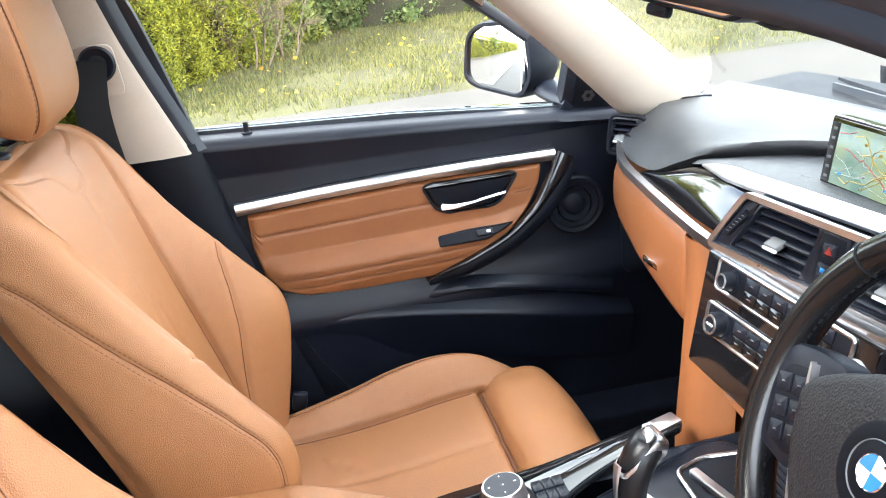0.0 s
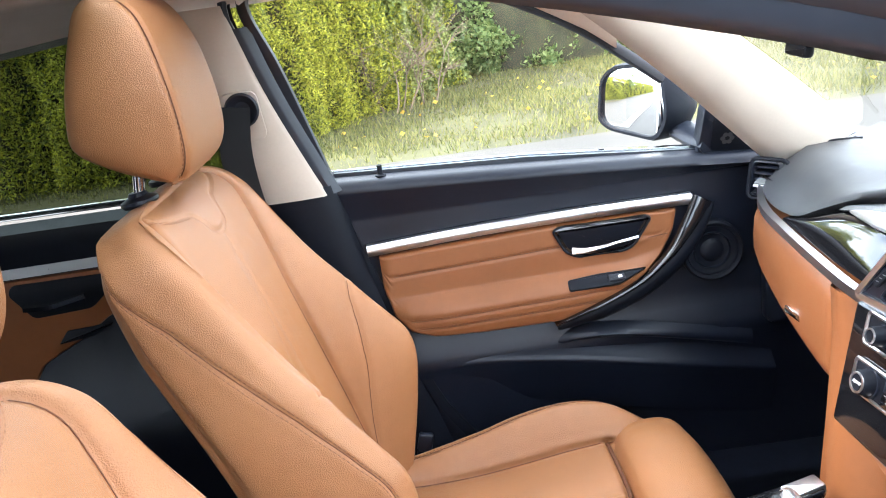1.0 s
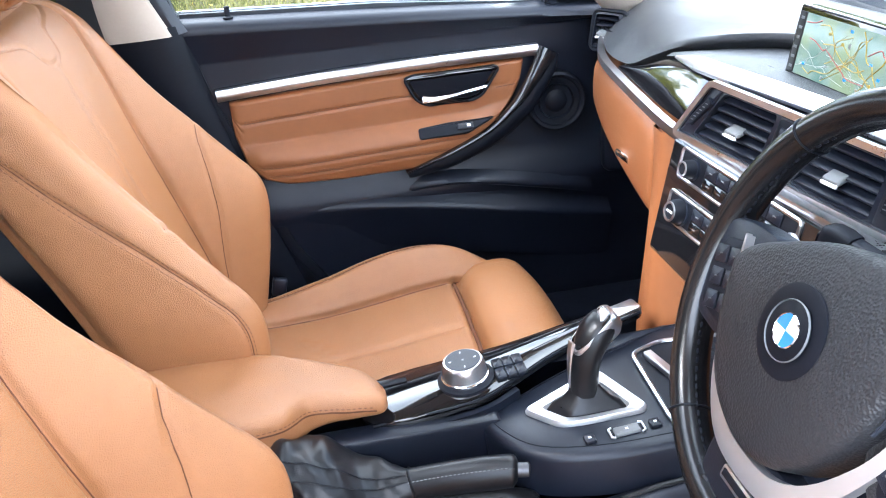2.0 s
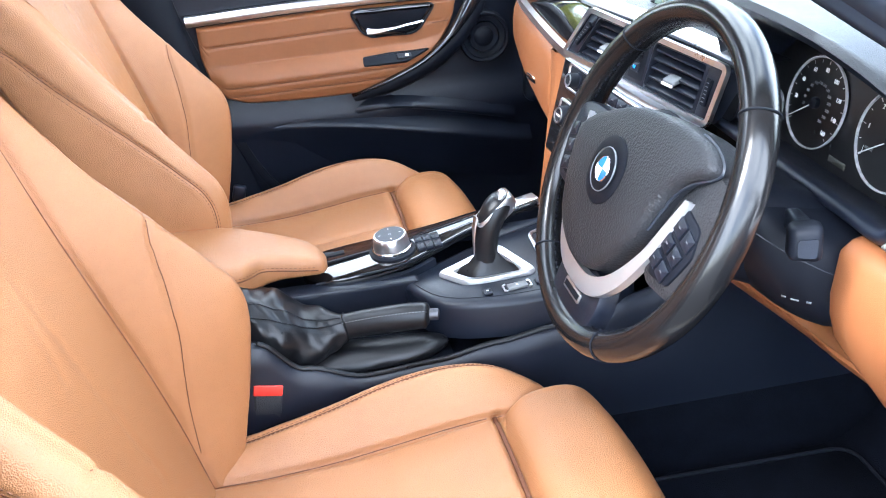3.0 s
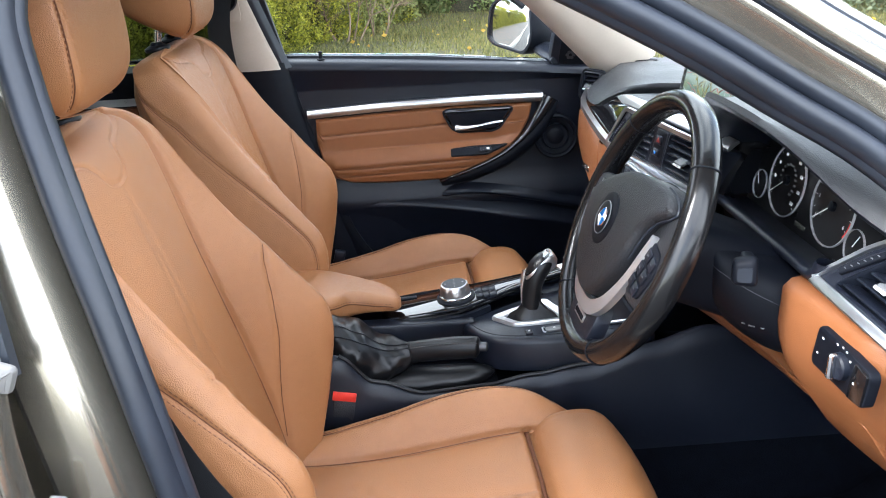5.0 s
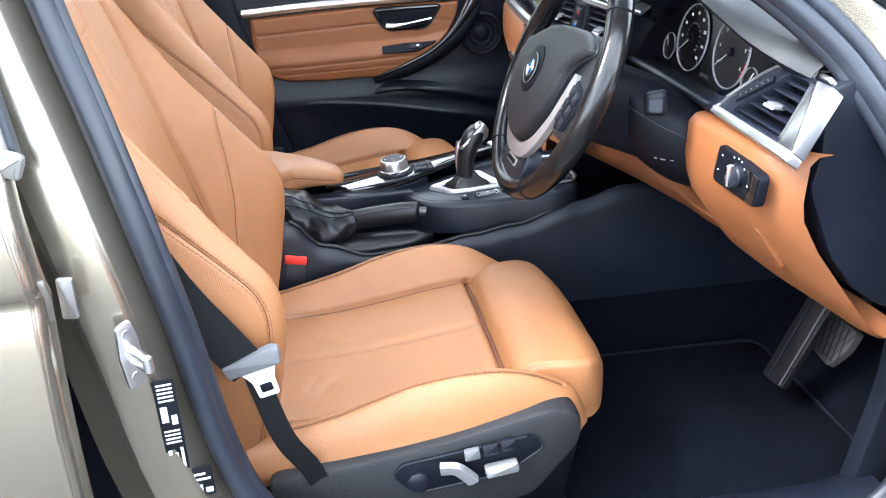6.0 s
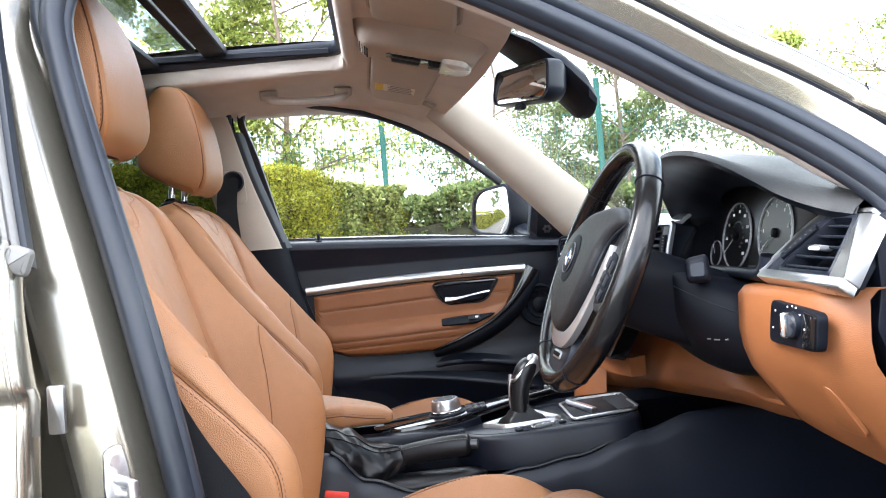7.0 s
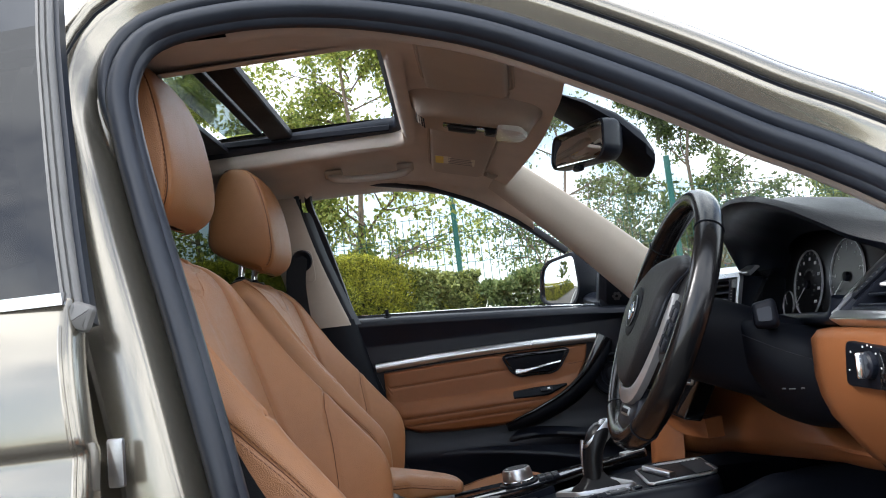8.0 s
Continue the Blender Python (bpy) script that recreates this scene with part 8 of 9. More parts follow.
for s, nm in ((-1, "indicator_stalk"), (1, "wiper_stalk")):
    root = Vector((0.630, -0.368 - s * 0.085, 0.872))
    tip = Vector((0.604, -0.368 - s * 0.145, 0.884))
    ps = cr([root, root.lerp(tip, 0.5) + Vector((0.003, 0, -0.002)), tip], 6)
    st = part(nm, sweep(ps, rounded([(-0.009, -0.012), (0.009, -0.012), (0.009, 0.012), (-0.009, 0.012)], 0.006, 3), (0, 0, 1), scale=lambda t: 0.8 + 0.35 * t), BLACK, col, "black control stalk")
    d = (tip - root).normalized()
    mt = frame_of(tip, d.cross(Vector((0, 0, 1))), d.cross(Vector((0, 0, 1))).cross(d))
    rings = []
    for w_, k in ((-0.010, 0.96), (0.000, 1.08), (0.012, 1.06), (0.018, 0.92), (0.020, 0.6)):
        rings.append([mt @ Vector((p[0] * k, p[1] * k, -w_ if (mt.to_3x3() @ Vector((0, 0, 1))).dot(d) < 0 else w_)) for p in rounded([(-0.014, -0.017), (0.014, -0.017), (0.015, 0.012), (-0.012, 0.017)], 0.007, 4)])
    part("stalk_cap", loft(rings), BLACK_MAT, st, "rounded stalk end", sharp=60)
    sgn = -1 if (mt.to_3x3() @ Vector((0, 0, 1))).dot(d) < 0 else 1
    part("stalk_face", slab(rounded([(-0.008, -0.012), (0.008, -0.012), (0.009, 0.004), (-0.008, 0.006)], 0.003), mt @ Matrix.Translation((0, 0, sgn * 0.0205)), 0.0016 * 1, 0.0006), BLACK, st, "black push button")
for q, w in (((0.6319, -0.4575, 0.7844), 0.0048), ((0.6396, -0.4655, 0.7837), 0.0080), ((0.6498, -0.4747, 0.7838), 0.0048)):
    part("column_mark", rbox((w, 0.0018, 0.0022), frame_of(q, (0.70, -0.70, 0.02), (-0.30, -0.32, 0.90)), 0.0003), GREY_PLASTIC, col)

# ---- roof lining, sunroof, overhead fittings ----
SRX0, SRX1, SRY0, SRY1 = -0.62, 0.155, -0.365, 0.315  # sunroof opening


def liner_z(x, y):
    """Height of the lining."""
    e = abs((y - YC) / 0.60)
    front = max(0.0, x - 0.16)
    edge = 1.290 - 0.42 * max(0.0, x - 0.10) ** 1.4 - 0.10 * max(0.0, -0.05 - x) ** 1.5
    mid = 1.348 - 0.30 * front ** 1.15 - 0.05 * max(0.0, -0.2 - x)
    return mid + (edge - mid) * e ** 2.6


roof = thing("roof_lining", "beige fabric roof lining round an open sunroof", "roof lining", (0.0, YC, 1.33))
ysr = [-0.60 + 0.04 * i for i in range(7)] + [SRY0] + [SRY0 + (SRY1 - SRY0) * i / 12 for i in range(1, 12)] + [SRY1] + [0.33 + 0.045 * i for i in range(6)]
ysr[-2:] = [0.550, 0.580, 0.604]
ysr[:2] = [-0.548, -0.535]
xsr = [-1.25, -1.0, -0.8, SRX0, -0.5, -0.35, -0.2, -0.1, 0.0, 0.08, SRX1, 0.19, 0.23, 0.27, 0.31, 0.35, 0.39, 0.43]
v, f = [], []
def front_bow(x, y):
    """Ahead of the sunroof the lining is cut to the bowed windscreen."""
    lim = 0.440 - 0.33 * max(0.0, abs(y - YC) - 0.075) ** 2
    return x if x < 0.19 else 0.19 + (x - 0.19) * (lim - 0.19) / 0.24


for x in xsr:
    for y in ysr:
        xx = front_bow(x, y)
        v.append(Vector((xx, y, liner_z(xx, y) - (0.006 if x > 0.42 else 0.0))))
ny = len(ysr)
for i in range(len(xsr) - 1):
    for j in range(ny - 1):
        xm, ym = (xsr[i] + xsr[i + 1]) / 2, (ysr[j] + ysr[j + 1]) / 2
        if SRX0 < xm < SRX1 and SRY0 < ym < SRY1:
            continue
        f.append((i * ny + j, i * ny + j + 1, (i + 1) * ny + j + 1, (i + 1) * ny + j))
part("lining", Shape().add(v, f), HEADLINER, roof, sharp=80)
# turned-up edge of the opening
edge = rounded([(SRX0, SRY0), (SRX1, SRY0), (SRX1, SRY1), (SRX0, SRY1)], 0.045, 6)
rings = [[Vector((p[0], p[1], liner_z(p[0], p[1]) + dz)) for p in q] for q, dz in ((inset(edge, -0.03), -0.001), (inset(edge, -0.010), -0.003), (edge, 0.004), (inset(edge, -0.002), 0.030))]
part("opening_trim", loft(rings, True, False), HEADLINER, roof, "beige sunroof opening trim", sharp=80)
rings = [[Vector((p[0], p[1], liner_z(p[0], p[1]) + dz)) for p in q] for q, dz in ((inset(edge, -0.002), 0.030), (inset(edge, 0.012), 0.034), (inset(edge, 0.010), 0.060), (inset(edge, -0.03), 0.066))]
part("sunroof_frame", loft(rings, True, False), RUBBER, roof, "black sunroof frame", sharp=80)
# beige trim between the lining and the passenger window, and inside the driver's door seal
rings = []
for k in range(36):
    x = -0.115 + 0.016 * k
    wz = float(np.interp(x, [-0.107, -0.077, 0.03, 0.19, 0.30, 0.40, 0.52], [1.276, 1.306, 1.302, 1.270, 1.225, 1.167, 1.075]))
    wy = float(np.interp(x, [-0.107, 0.03, 0.19, 0.30, 0.40, 0.52], [0.570, 0.556, 0.560, 0.568, 0.585, 0.620]))
    lz = liner_z(min(x, 0.43), 0.50) - max(0.0, x - 0.43) * 0.75
    rings.append([Vector((x, 0.500 + 0.06 * max(0, x - 0.3), lz - 0.0005)), Vector((x, 0.535 + 0.06 * max(0, x - 0.3), lz * 0.62 + (wz + 0.02) * 0.38 - 0.004)), Vector((x, wy - 0.020, wz + 0.024)), Vector((x, wy - 0.016, wz + 0.009)), Vector((x, wy + 0.006, wz + 0.005))])
part("side_trim", loft(rings, False, False), HEADLINER, roof, "beige trim over the window", sharp=80)
part("side_trim", ribbon([p for p in rail_path if p.x > -0.03], o_d([(0.018, -0.010), (0.013, -0.018), (0.013, -0.036), (0.020, -0.052), (0.050, -0.060)]), CR_UP), HEADLINER, roof, "beige trim inside the door seal", sharp=80)
# roof skin outside, over the lining
v, f = [], []
for x in xsr:
    for y in ysr:
        xx = front_bow(x, y)
        v.append(Vector((xx, y, liner_z(xx, y) + 0.075 - 0.03 * abs((y - YC) / 0.6) ** 2)))
for i in range(len(xsr) - 1):
    for j in range(ny - 1):
        xm, ym = (xsr[i] + xsr[i + 1]) / 2, (ysr[j] + ysr[j + 1]) / 2
        if SRX0 < xm < SRX1 and SRY0 < ym < SRY1:
            continue
        f.append((i * ny + j, (i + 1) * ny + j, (i + 1) * ny + j + 1, i * ny + j + 1))
part("roof_panel", Shape().add(v, f), PAINT, body, "bronze roof panel", sharp=80)
sg = thing("sunroof_panel", "sunroof glass slid back in a black frame", "sunroof", (-0.3, YC, 1.40))
zf = 1.385
part("front_bar", bar((-0.115, SRY0 + 0.02, zf), (-0.115, SRY1 - 0.02, zf), 0.050, 0.020), BLACK_MAT, sg, "black front bar")
part("second_bar", bar((-0.165, SRY0 + 0.02, zf + 0.012), (-0.165, SRY1 - 0.02, zf + 0.012), 0.018, 0.014), BLACK_MAT, sg)
gp = part("glass", slab([(-0.24, SRY0 + 0.02), (-0.175, SRY0 + 0.02), (-0.175, SRY1 - 0.02), (-0.24, SRY1 - 0.02)], frame_of((0, 0, zf + 0.016), (1, 0, 0), (0, 1, 0)), 0.005, 0.001), SUNGLASS, sg, "pale green sunroof glass")
gp.visible_shadow = False
part("sun_blind", slab([(SRX0 - 0.02, SRY0 - 0.02), (-0.235, SRY0 - 0.02), (-0.235, SRY1 + 0.02), (SRX0 - 0.02, SRY1 + 0.02)], frame_of((0, 0, 1.372), (1, 0, 0), (0, 1, 0)), 0.012, 0.003), RUBBER, sg, "dark drawn blind")
for y in (SRY0 + 0.012, SRY1 - 0.012):
    part("guide_rail", bar((SRX0, y, 1.378), (SRX1 - 0.03, y, 1.372), 0.022, 0.014), BLACK_MAT, sg)


def roof_frame(x, y, drop):
    """A frame below the lining at x, y: u ahead, v to the driver's door, front downwards."""
    h = lambda a, b: liner_z(a, b) - drop
    return frame_of((x, y, h(x, y)), (1, 0, (h(x + 0.05, y) - h(x - 0.05, y)) / 0.10), (0, -1, (h(x, y - 0.08) - h(x, y + 0.08)) / 0.16))


def visor(y0, y1, sd, name_label):
    """A thick padded flap with a pivot arm at its front outer corner; sd: way towards its door."""
    vz = thing("sun_visor", name_label, "sun visor", (0.28, (y0 + y1) / 2, 1.28), "sun visors")
    m = roof_frame(0.280, (y0 + y1) / 2, 0.024)
    hw = (y1 - y0) / 2
    poly = [(-0.072, -hw), (0.070, -hw), (0.070, hw), (-0.072, hw)]
    poly[1 if sd > 0 else 2] = (0.048, -sd * hw)
    rp = rounded(poly, 0.022, 5)
    part("visor_pad", slab(rp, m, 0.016, 0.007, 0.003), BEIGE, vz, "beige padded flap", sharp=70)
    part("recess_line", tube([m @ Vector((p[0], p[1], -0.019)) for p in inset(rp, -0.006)], 0.0035, 6, True), BEIGE, vz)
    part("pivot_arm", tube([m @ Vector(q) for q in ((0.055, -sd * (hw - 0.02), -0.006), (0.074, -sd * (hw - 0.004), -0.006), (0.082, -sd * (hw + 0.004), -0.016))], 0.006, 8), BEIGE, vz)
    part("clip", rbox((0.018, 0.020, 0.014), m @ Matrix.Translation((0.062, sd * (hw + 0.004), -0.008)), 0.004), BEIGE, vz)
    return vz


vp = visor(0.112, 0.440, 1, "beige passenger sun visor with a paper warning label")
vdv = visor(-0.490, -0.162, -1, "beige driver sun visor folded to the roof")
lx, ly = 0.262, 0.318
surf = lambda x, y: (roof_frame(0.280, 0.276, 0.024) @ Vector((x - 0.280, 0.276 - y, 0))).z - 0.0026
mLb = frame_of((lx, ly, surf(lx, ly)), (1, 0, (surf(lx + 0.02, ly) - surf(lx - 0.02, ly)) / 0.04), (0, -1, (surf(lx, ly - 0.02) - surf(lx, ly + 0.02)) / 0.04))
lb = part("warning_label", slab([(-0.044, -0.026), (0.044, -0.026), (0.044, 0.026), (-0.044, 0.026)], mLb, 0.0006, 0.0002), PAPER, vp, "cream paper warning label")
part("label_band", slab([(-0.044, -0.026), (-0.026, -0.026), (-0.026, 0.026), (-0.044, 0.026)], mLb @ Matrix.Translation((0, 0, 0.0006)), 0.0004, 0.0001), YELLOW, lb)
for k in range(4):
    part("label_line", slab([(-0.016, -0.022 + 0.013 * k), (0.040 - 0.008 * (k % 2), -0.022 + 0.013 * k), (0.040 - 0.008 * (k % 2), -0.019 + 0.013 * k), (-0.016, -0.019 + 0.013 * k)], mLb @ Matrix.Translation((0, 0, 0.0006)), 0.0003, 0.0001), GREY_PLASTIC, lb)
# overhead console
ohc = thing("overhead_console", "beige overhead console with black switches and reading lamp", "overhead console", (0.29, YC, 1.29))
mO = roof_frame(0.290, YC, 0.044)
pod = rounded([(-0.105, -0.058), (-0.060, -0.072), (0.060, -0.066), (0.112, -0.046), (0.112, 0.046), (0.060, 0.066), (-0.060, 0.072), (-0.105, 0.058)], 0.022, 4)
rings = [[mO @ Vector((p[0], p[1], w)) for p in q] for q, w in ((inset(pod, -0.020), -0.044), (inset(pod, -0.006), -0.030), (pod, -0.016), (inset(pod, 0.005), -0.006), (inset(pod, 0.013), -0.001), (inset(pod, 0.022), 0.0))]
part("console_shell", loft(rings), BEIGE, ohc, "beige rounded overhead pod", sharp=70)
sw_p = part("switch_plate", slab(rounded([(-0.052, -0.020), (0.050, -0.024), (0.050, 0.024), (-0.052, 0.020)], 0.008), mO @ Matrix.Translation((0, 0, 0.0015)), 0.004, 0.0015), GLOSS, ohc, "black switch plate")
part("sunroof_switch", rbox((0.052, 0.018, 0.009), mO @ Matrix.Translation((-0.016, 0.0, 0.005)), 0.003), BLACK, sw_p)
part("switch_bar", rbox((0.056, 0.004, 0.004), mO @ Matrix.Translation((-0.016, 0.013, 0.004)), 0.0015), BARREL, sw_p)
part("map_switch", rbox((0.020, 0.030, 0.010), mO @ Matrix.Translation((0.036, 0.0, 0.004)), 0.003), BLACK, sw_p)
lamp = part("reading_lamp", slab(rounded([(0.047, -0.054), (0.092, -0.046), (0.106, 0.0), (0.092, 0.046), (0.047, 0.054)], 0.014), mO @ Matrix.Translation((0, 0, 0.008)), 0.016, 0.005, 0.003), LENS, ohc, "clear reading lamp lens")
part("lamp_element", rbox((0.018, 0.022, 0.003), mO @ Matrix.Translation((0.070, 0.010, 0.0055)), 0.001), AMBER, lamp)
for k in range(6):
    for j in range(4):
        part("mic_slot", rbox((0.0026, 0.0085, 0.0016), mO @ Matrix.Translation((-0.1010 + 0.0048 * j, -0.032 + 0.0128 * k, -0.0072 + 0.0031 * j)) @ Matrix.Rotation(radians(-33), 4, "Y"), 0.0004), BLACK_MAT, ohc)
# grab handle over the passenger window
gh = thing("grab_handle", "beige folded grab handle over the window", "grab handle", (0.06, 0.45, 1.30))
gy = 0.435
gpth = cr([(-0.030, gy + 0.012, liner_z(-0.03, gy) + 0.000), (-0.018, gy - 0.012, liner_z(-0.02, gy) - 0.022), (0.02, gy - 0.020, liner_z(0.02, gy) - 0.030), (0.10, gy - 0.020, liner_z(0.10, gy) - 0.032), (0.14, gy - 0.012, liner_z(0.14, gy) - 0.024), (0.152, gy + 0.012, liner_z(0.15, gy) - 0.002)], 6)
part("handle", sweep(gpth, rounded([(-0.013, -0.007), (0.013, -0.007), (0.013, 0.007), (-0.013, 0.007)], 0.005, 3), (0, -0.5, 1)), BEIGE, gh)
for x in (-0.024, 0.146):
    part("handle_foot", rbox((0.040, 0.034, 0.022), frame_of((x, gy + 0.004, liner_z(x, gy) - 0.006), (1, 0, 0), (0, 1, 0.5)), 0.004), BEIGE, gh)
# interior mirror
im = thing("interior_mirror", "black framed interior mirror on the windscreen", "mirror", (0.50, -0.03, 1.22))
mI = frame_of((0.482, -0.010, 1.222), (0.26, -0.96, -0.10), (0.15, -0.06, 1))
ip = rounded([(-0.118, -0.020), (-0.112, 0.030), (0.112, 0.034), (0.122, -0.022), (0.100, -0.036), (-0.100, -0.034)], 0.016, 5)
rings = [[mI @ Vector((p[0] * k, p[1] * k, w)) for p in ip] for k, w in ((0.93, 0.001), (0.97, 0.0045), (1.03, 0.003), (1.06, -0.006), (1.06, -0.020), (0.98, -0.034), (0.80, -0.044), (0.4, -0.050))]
ih = part("mirror_shell", loft(rings), BLACK, im, "black mirror shell")
part("mirror_glass", slab([p * 0.94 for p in ip], mI @ Matrix.Translation((0, 0, 0.002)), 0.001, 0.0003), MIRROR, ih, "silvered mirror glass")
part("mirror_button", rbox((0.030, 0.012, 0.012), mI @ Matrix.Translation((0.0, -0.042, -0.004)), 0.004), BLACK, ih)
part("mirror_stem", sweep(cr([(0.505, -0.02, 1.225), (0.53, -0.022, 1.24), (0.545, -0.024, 1.26)], 4), circle(0.014, 12), (0, 1, 0)), BLACK_MAT, im)
part("sensor_cover", loft([[Vector((x, YC + w * math.cos(a), z + h * math.sin(a))) for a in [2 * math.pi * i / 16 for i in range(16)]] for x, z, w, h in ((0.440, 1.306, 0.066, 0.006), (0.49, 1.276, 0.082, 0.020), (0.545, 1.232, 0.088, 0.036), (0.585, 1.192, 0.082, 0.042), (0.602, 1.174, 0.066, 0.026))]), BLACK_MAT, im, "black sensor cover")

# ---- outside: road, pavement, verge, hedge, fence, trees ----
ground = part("ground", Shape().add([(-900, -900, -0.02), (900, -900, -0.02), (900, 900, -0.02), (-900, 900, -0.02)], [(0, 1, 2, 3)]), SOIL, None, smooth=False)
tagged(ground, "rough grassy ground reaching the horizon", "ground", kind="structure")


def sheet(name, x0, x1, y0, y1, z, mat, label, cat, step=0.5, rough=0.006):
    nx, nyy = max(2, int((x1 - x0) / step)), max(2, int((y1 - y0) / step))
    v, f = [], []
    for i in range(nx + 1):
        for j in range(nyy + 1):
            x, y = x0 + (x1 - x0) * i / nx, y0 + (y1 - y0) * j / nyy
            v.append((x, y, z + rough * noise.noise((x * 0.7, y * 0.7, 3))))
    for i in range(nx):
        for j in range(nyy):
            k = i * (nyy + 1) + j
            f.append((k, k + nyy + 1, k + nyy + 2, k + 1))
    ob = part(name, Shape().add(v, f), mat)
    return tagged(ob, label, cat, kind="structure")


sheet("road", -40, 40, -9, 2.2, 0.0, ASPHALT, "pale worn asphalt road under the car", "road", 1.0)
sheet("pavement", -40, 40, 2.34, 5.2, 0.09, PAVING, "pale concrete pavement beside the road", "pavement", 0.6)
kerb_edge = thing("kerb", "row of grey concrete kerb stones", "kerb", (0, 2.27, 0), kind="structure")
k_mesh = finish("kerb_stone", *(lambda s: (s.v, s.f))(rbox((0.90, 0.13, 0.16), Matrix.Translation((0, 0, 0.03)), 0.012)), KERB)
for i in range(44):
    st = new("kerb_stone", k_mesh)
    st.parent = kerb_edge
    st.location = (-20 + 0.912 * i, 0, 0.0)
sheet("verge", -40, 40, 5.2, 26, 0.10, SOIL, "rough grass verge", "grass", 0.5, 0.05)


def leaves(n, place, size, seed, aspect=0.5, droop=0.0, flat=0.0):
    """n leaves, each a folded pair of quads, at places given by place(rng)."""
    rng = random.Random(seed)
    v, f = [], []
    for _ in range(n):
        c = Vector(place(rng))
        s = size * rng.uniform(0.6, 1.35)
        d = Vector((rng.gauss(0, 1), rng.gauss(0, 1), rng.gauss(0, 1) * (1 - flat) - droop)).normalized()
        w = d.cross(Vector((rng.gauss(0, 1), rng.gauss(0, 1), rng.gauss(0, 1)))).normalized()
        up = d.cross(w) * s * 0.12
        k = len(v)
        w *= s * aspect * 0.5
        v += [c, c + d * s * 0.45 + w + up, c + d * s, c + d * s * 0.45 - w + up]
        f += [(k, k + 1, k + 2), (k, k + 2, k + 3)]
    return Shape().add(v, f)


def bumpy(x, y, z, sc, seed):
    return noise.noise((x * sc + seed, y * sc, z * sc))


def hedge_place(x0, x1, yb, depth, height, seed, lump=0.25):
    def place(rng):
        while True:
            x = rng.uniform(x0, x1)
            t = rng.random()
            h = height(x) * (1 + 0.10 * bumpy(x, 0, 0, 1.4, seed))
            face = rng.random()
            if face < 0.62:
                z = h * (0.02 + 0.98 * t)
                y = yb + lump * (1 + bumpy(x, 0, z, 1.3, seed)) + 0.20 * bumpy(x, 0, z, 4.0, seed + 5) + 0.30 * max(0, z / h - 0.75) ** 1.0 * 2 * rng.random() + abs(rng.gauss(0, 0.07))
            else:
                z = h + 0.16 * bumpy(x, 2 * t, 0, 3.5, seed + 9) - abs(rng.gauss(0, 0.05))
                y = yb + lump + depth * t
            return x, y, z + 0.08
    return place


LINE = [Vector(q) for q in ((-8.0, 5.45, 0), (-3.0, 5.40, 0), (-1.3, 5.45, 0), (-0.75, 6.2, 0), (-0.25, 7.1, 0), (0.25, 8.0, 0), (0.75, 8.8, 0))]


def along_line(u):
    k = min(int(u), len(LINE) - 2)
    a, b = LINE[k], LINE[k + 1]
    t = (b - a).normalized()
    return a.lerp(b, u - k), Vector((-t.y, t.x, 0))


def hedge_top(x):
    return (1.62 if x < -0.2 else max(1.0, 1.62 - 0.10 * (x + 0.2))) * (1 + 0.07 * bumpy(x, 0, 0, 1.4, 1))


def conifer_place(rng):
    u = rng.choices(range(len(LINE) - 1), (2.5, 2.5, 1.8, 1.8, 1.2, 0.5))[0] + rng.random()
    p, nrm = along_line(u)
    h = hedge_top(p.x)
    if rng.random() < 0.66:
        z = h * (0.02 + 0.98 * rng.random())
        d = 0.22 * (1 + bumpy(u * 3, 0, z, 1.3, 1)) + 0.16 * bumpy(u * 3, 0, z, 4.0, 6) + 0.5 * max(0, z / h - 0.75) * rng.random() + abs(rng.gauss(0, 0.07))
    else:
        d = 0.25 + 1.1 * rng.random()
        z = h + 0.14 * bumpy(p.x, d, 0, 3.5, 9) - abs(rng.gauss(0, 0.05))
    q = p + nrm * d
    return q.x, q.y, z + 0.08


hedge = thing("conifer_hedge", "dense clipped yellow-green conifer hedge", "hedge", (-3.0, 6.2, 0.1))
part("foliage", leaves(190000, conifer_place, 0.038, 11, 0.36), CONIFER, hedge, smooth=False)
core = []
for i in range(37):
    p, nrm = along_line(i / 36 * (len(LINE) - 1.001))
    h = hedge_top(p.x) * 0.93
    core.append([p + nrm * d + Vector((0, 0, z)) for d, z in ((0.50, 0.05), (0.42, h * 0.55), (0.5, h * 0.9), (0.8, h), (1.25, h * 0.95), (1.3, 0.05))])
# Dark solid core: the shade among the twigs is put into its colour.
DARK = material("painted_twig_shade", (0.035, 0.034, 0.016), 0.95, spread=0.5, scale=9)
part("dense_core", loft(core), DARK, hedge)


hedge_back = thing("conifer_hedge", "clipped conifer hedge along the road behind the car", "hedge", (-16.0, 6.0, 0.1))
part("foliage", leaves(26000, hedge_place(-30.0, -7.9, 5.35, 1.2, lambda x: 1.7, 23.0, 0.25), 0.085, 19, 0.45), CONIFER, hedge_back, smooth=False)
# filled with the same shade-coloured core
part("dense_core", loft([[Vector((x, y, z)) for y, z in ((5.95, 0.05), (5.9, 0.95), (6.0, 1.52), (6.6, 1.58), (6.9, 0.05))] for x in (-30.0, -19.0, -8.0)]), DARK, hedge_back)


def height_shrub(x):
    return 1.45 + 0.35 * bumpy(x, 0, 0, 0.8, 4) - 0.04 * (x - 1)


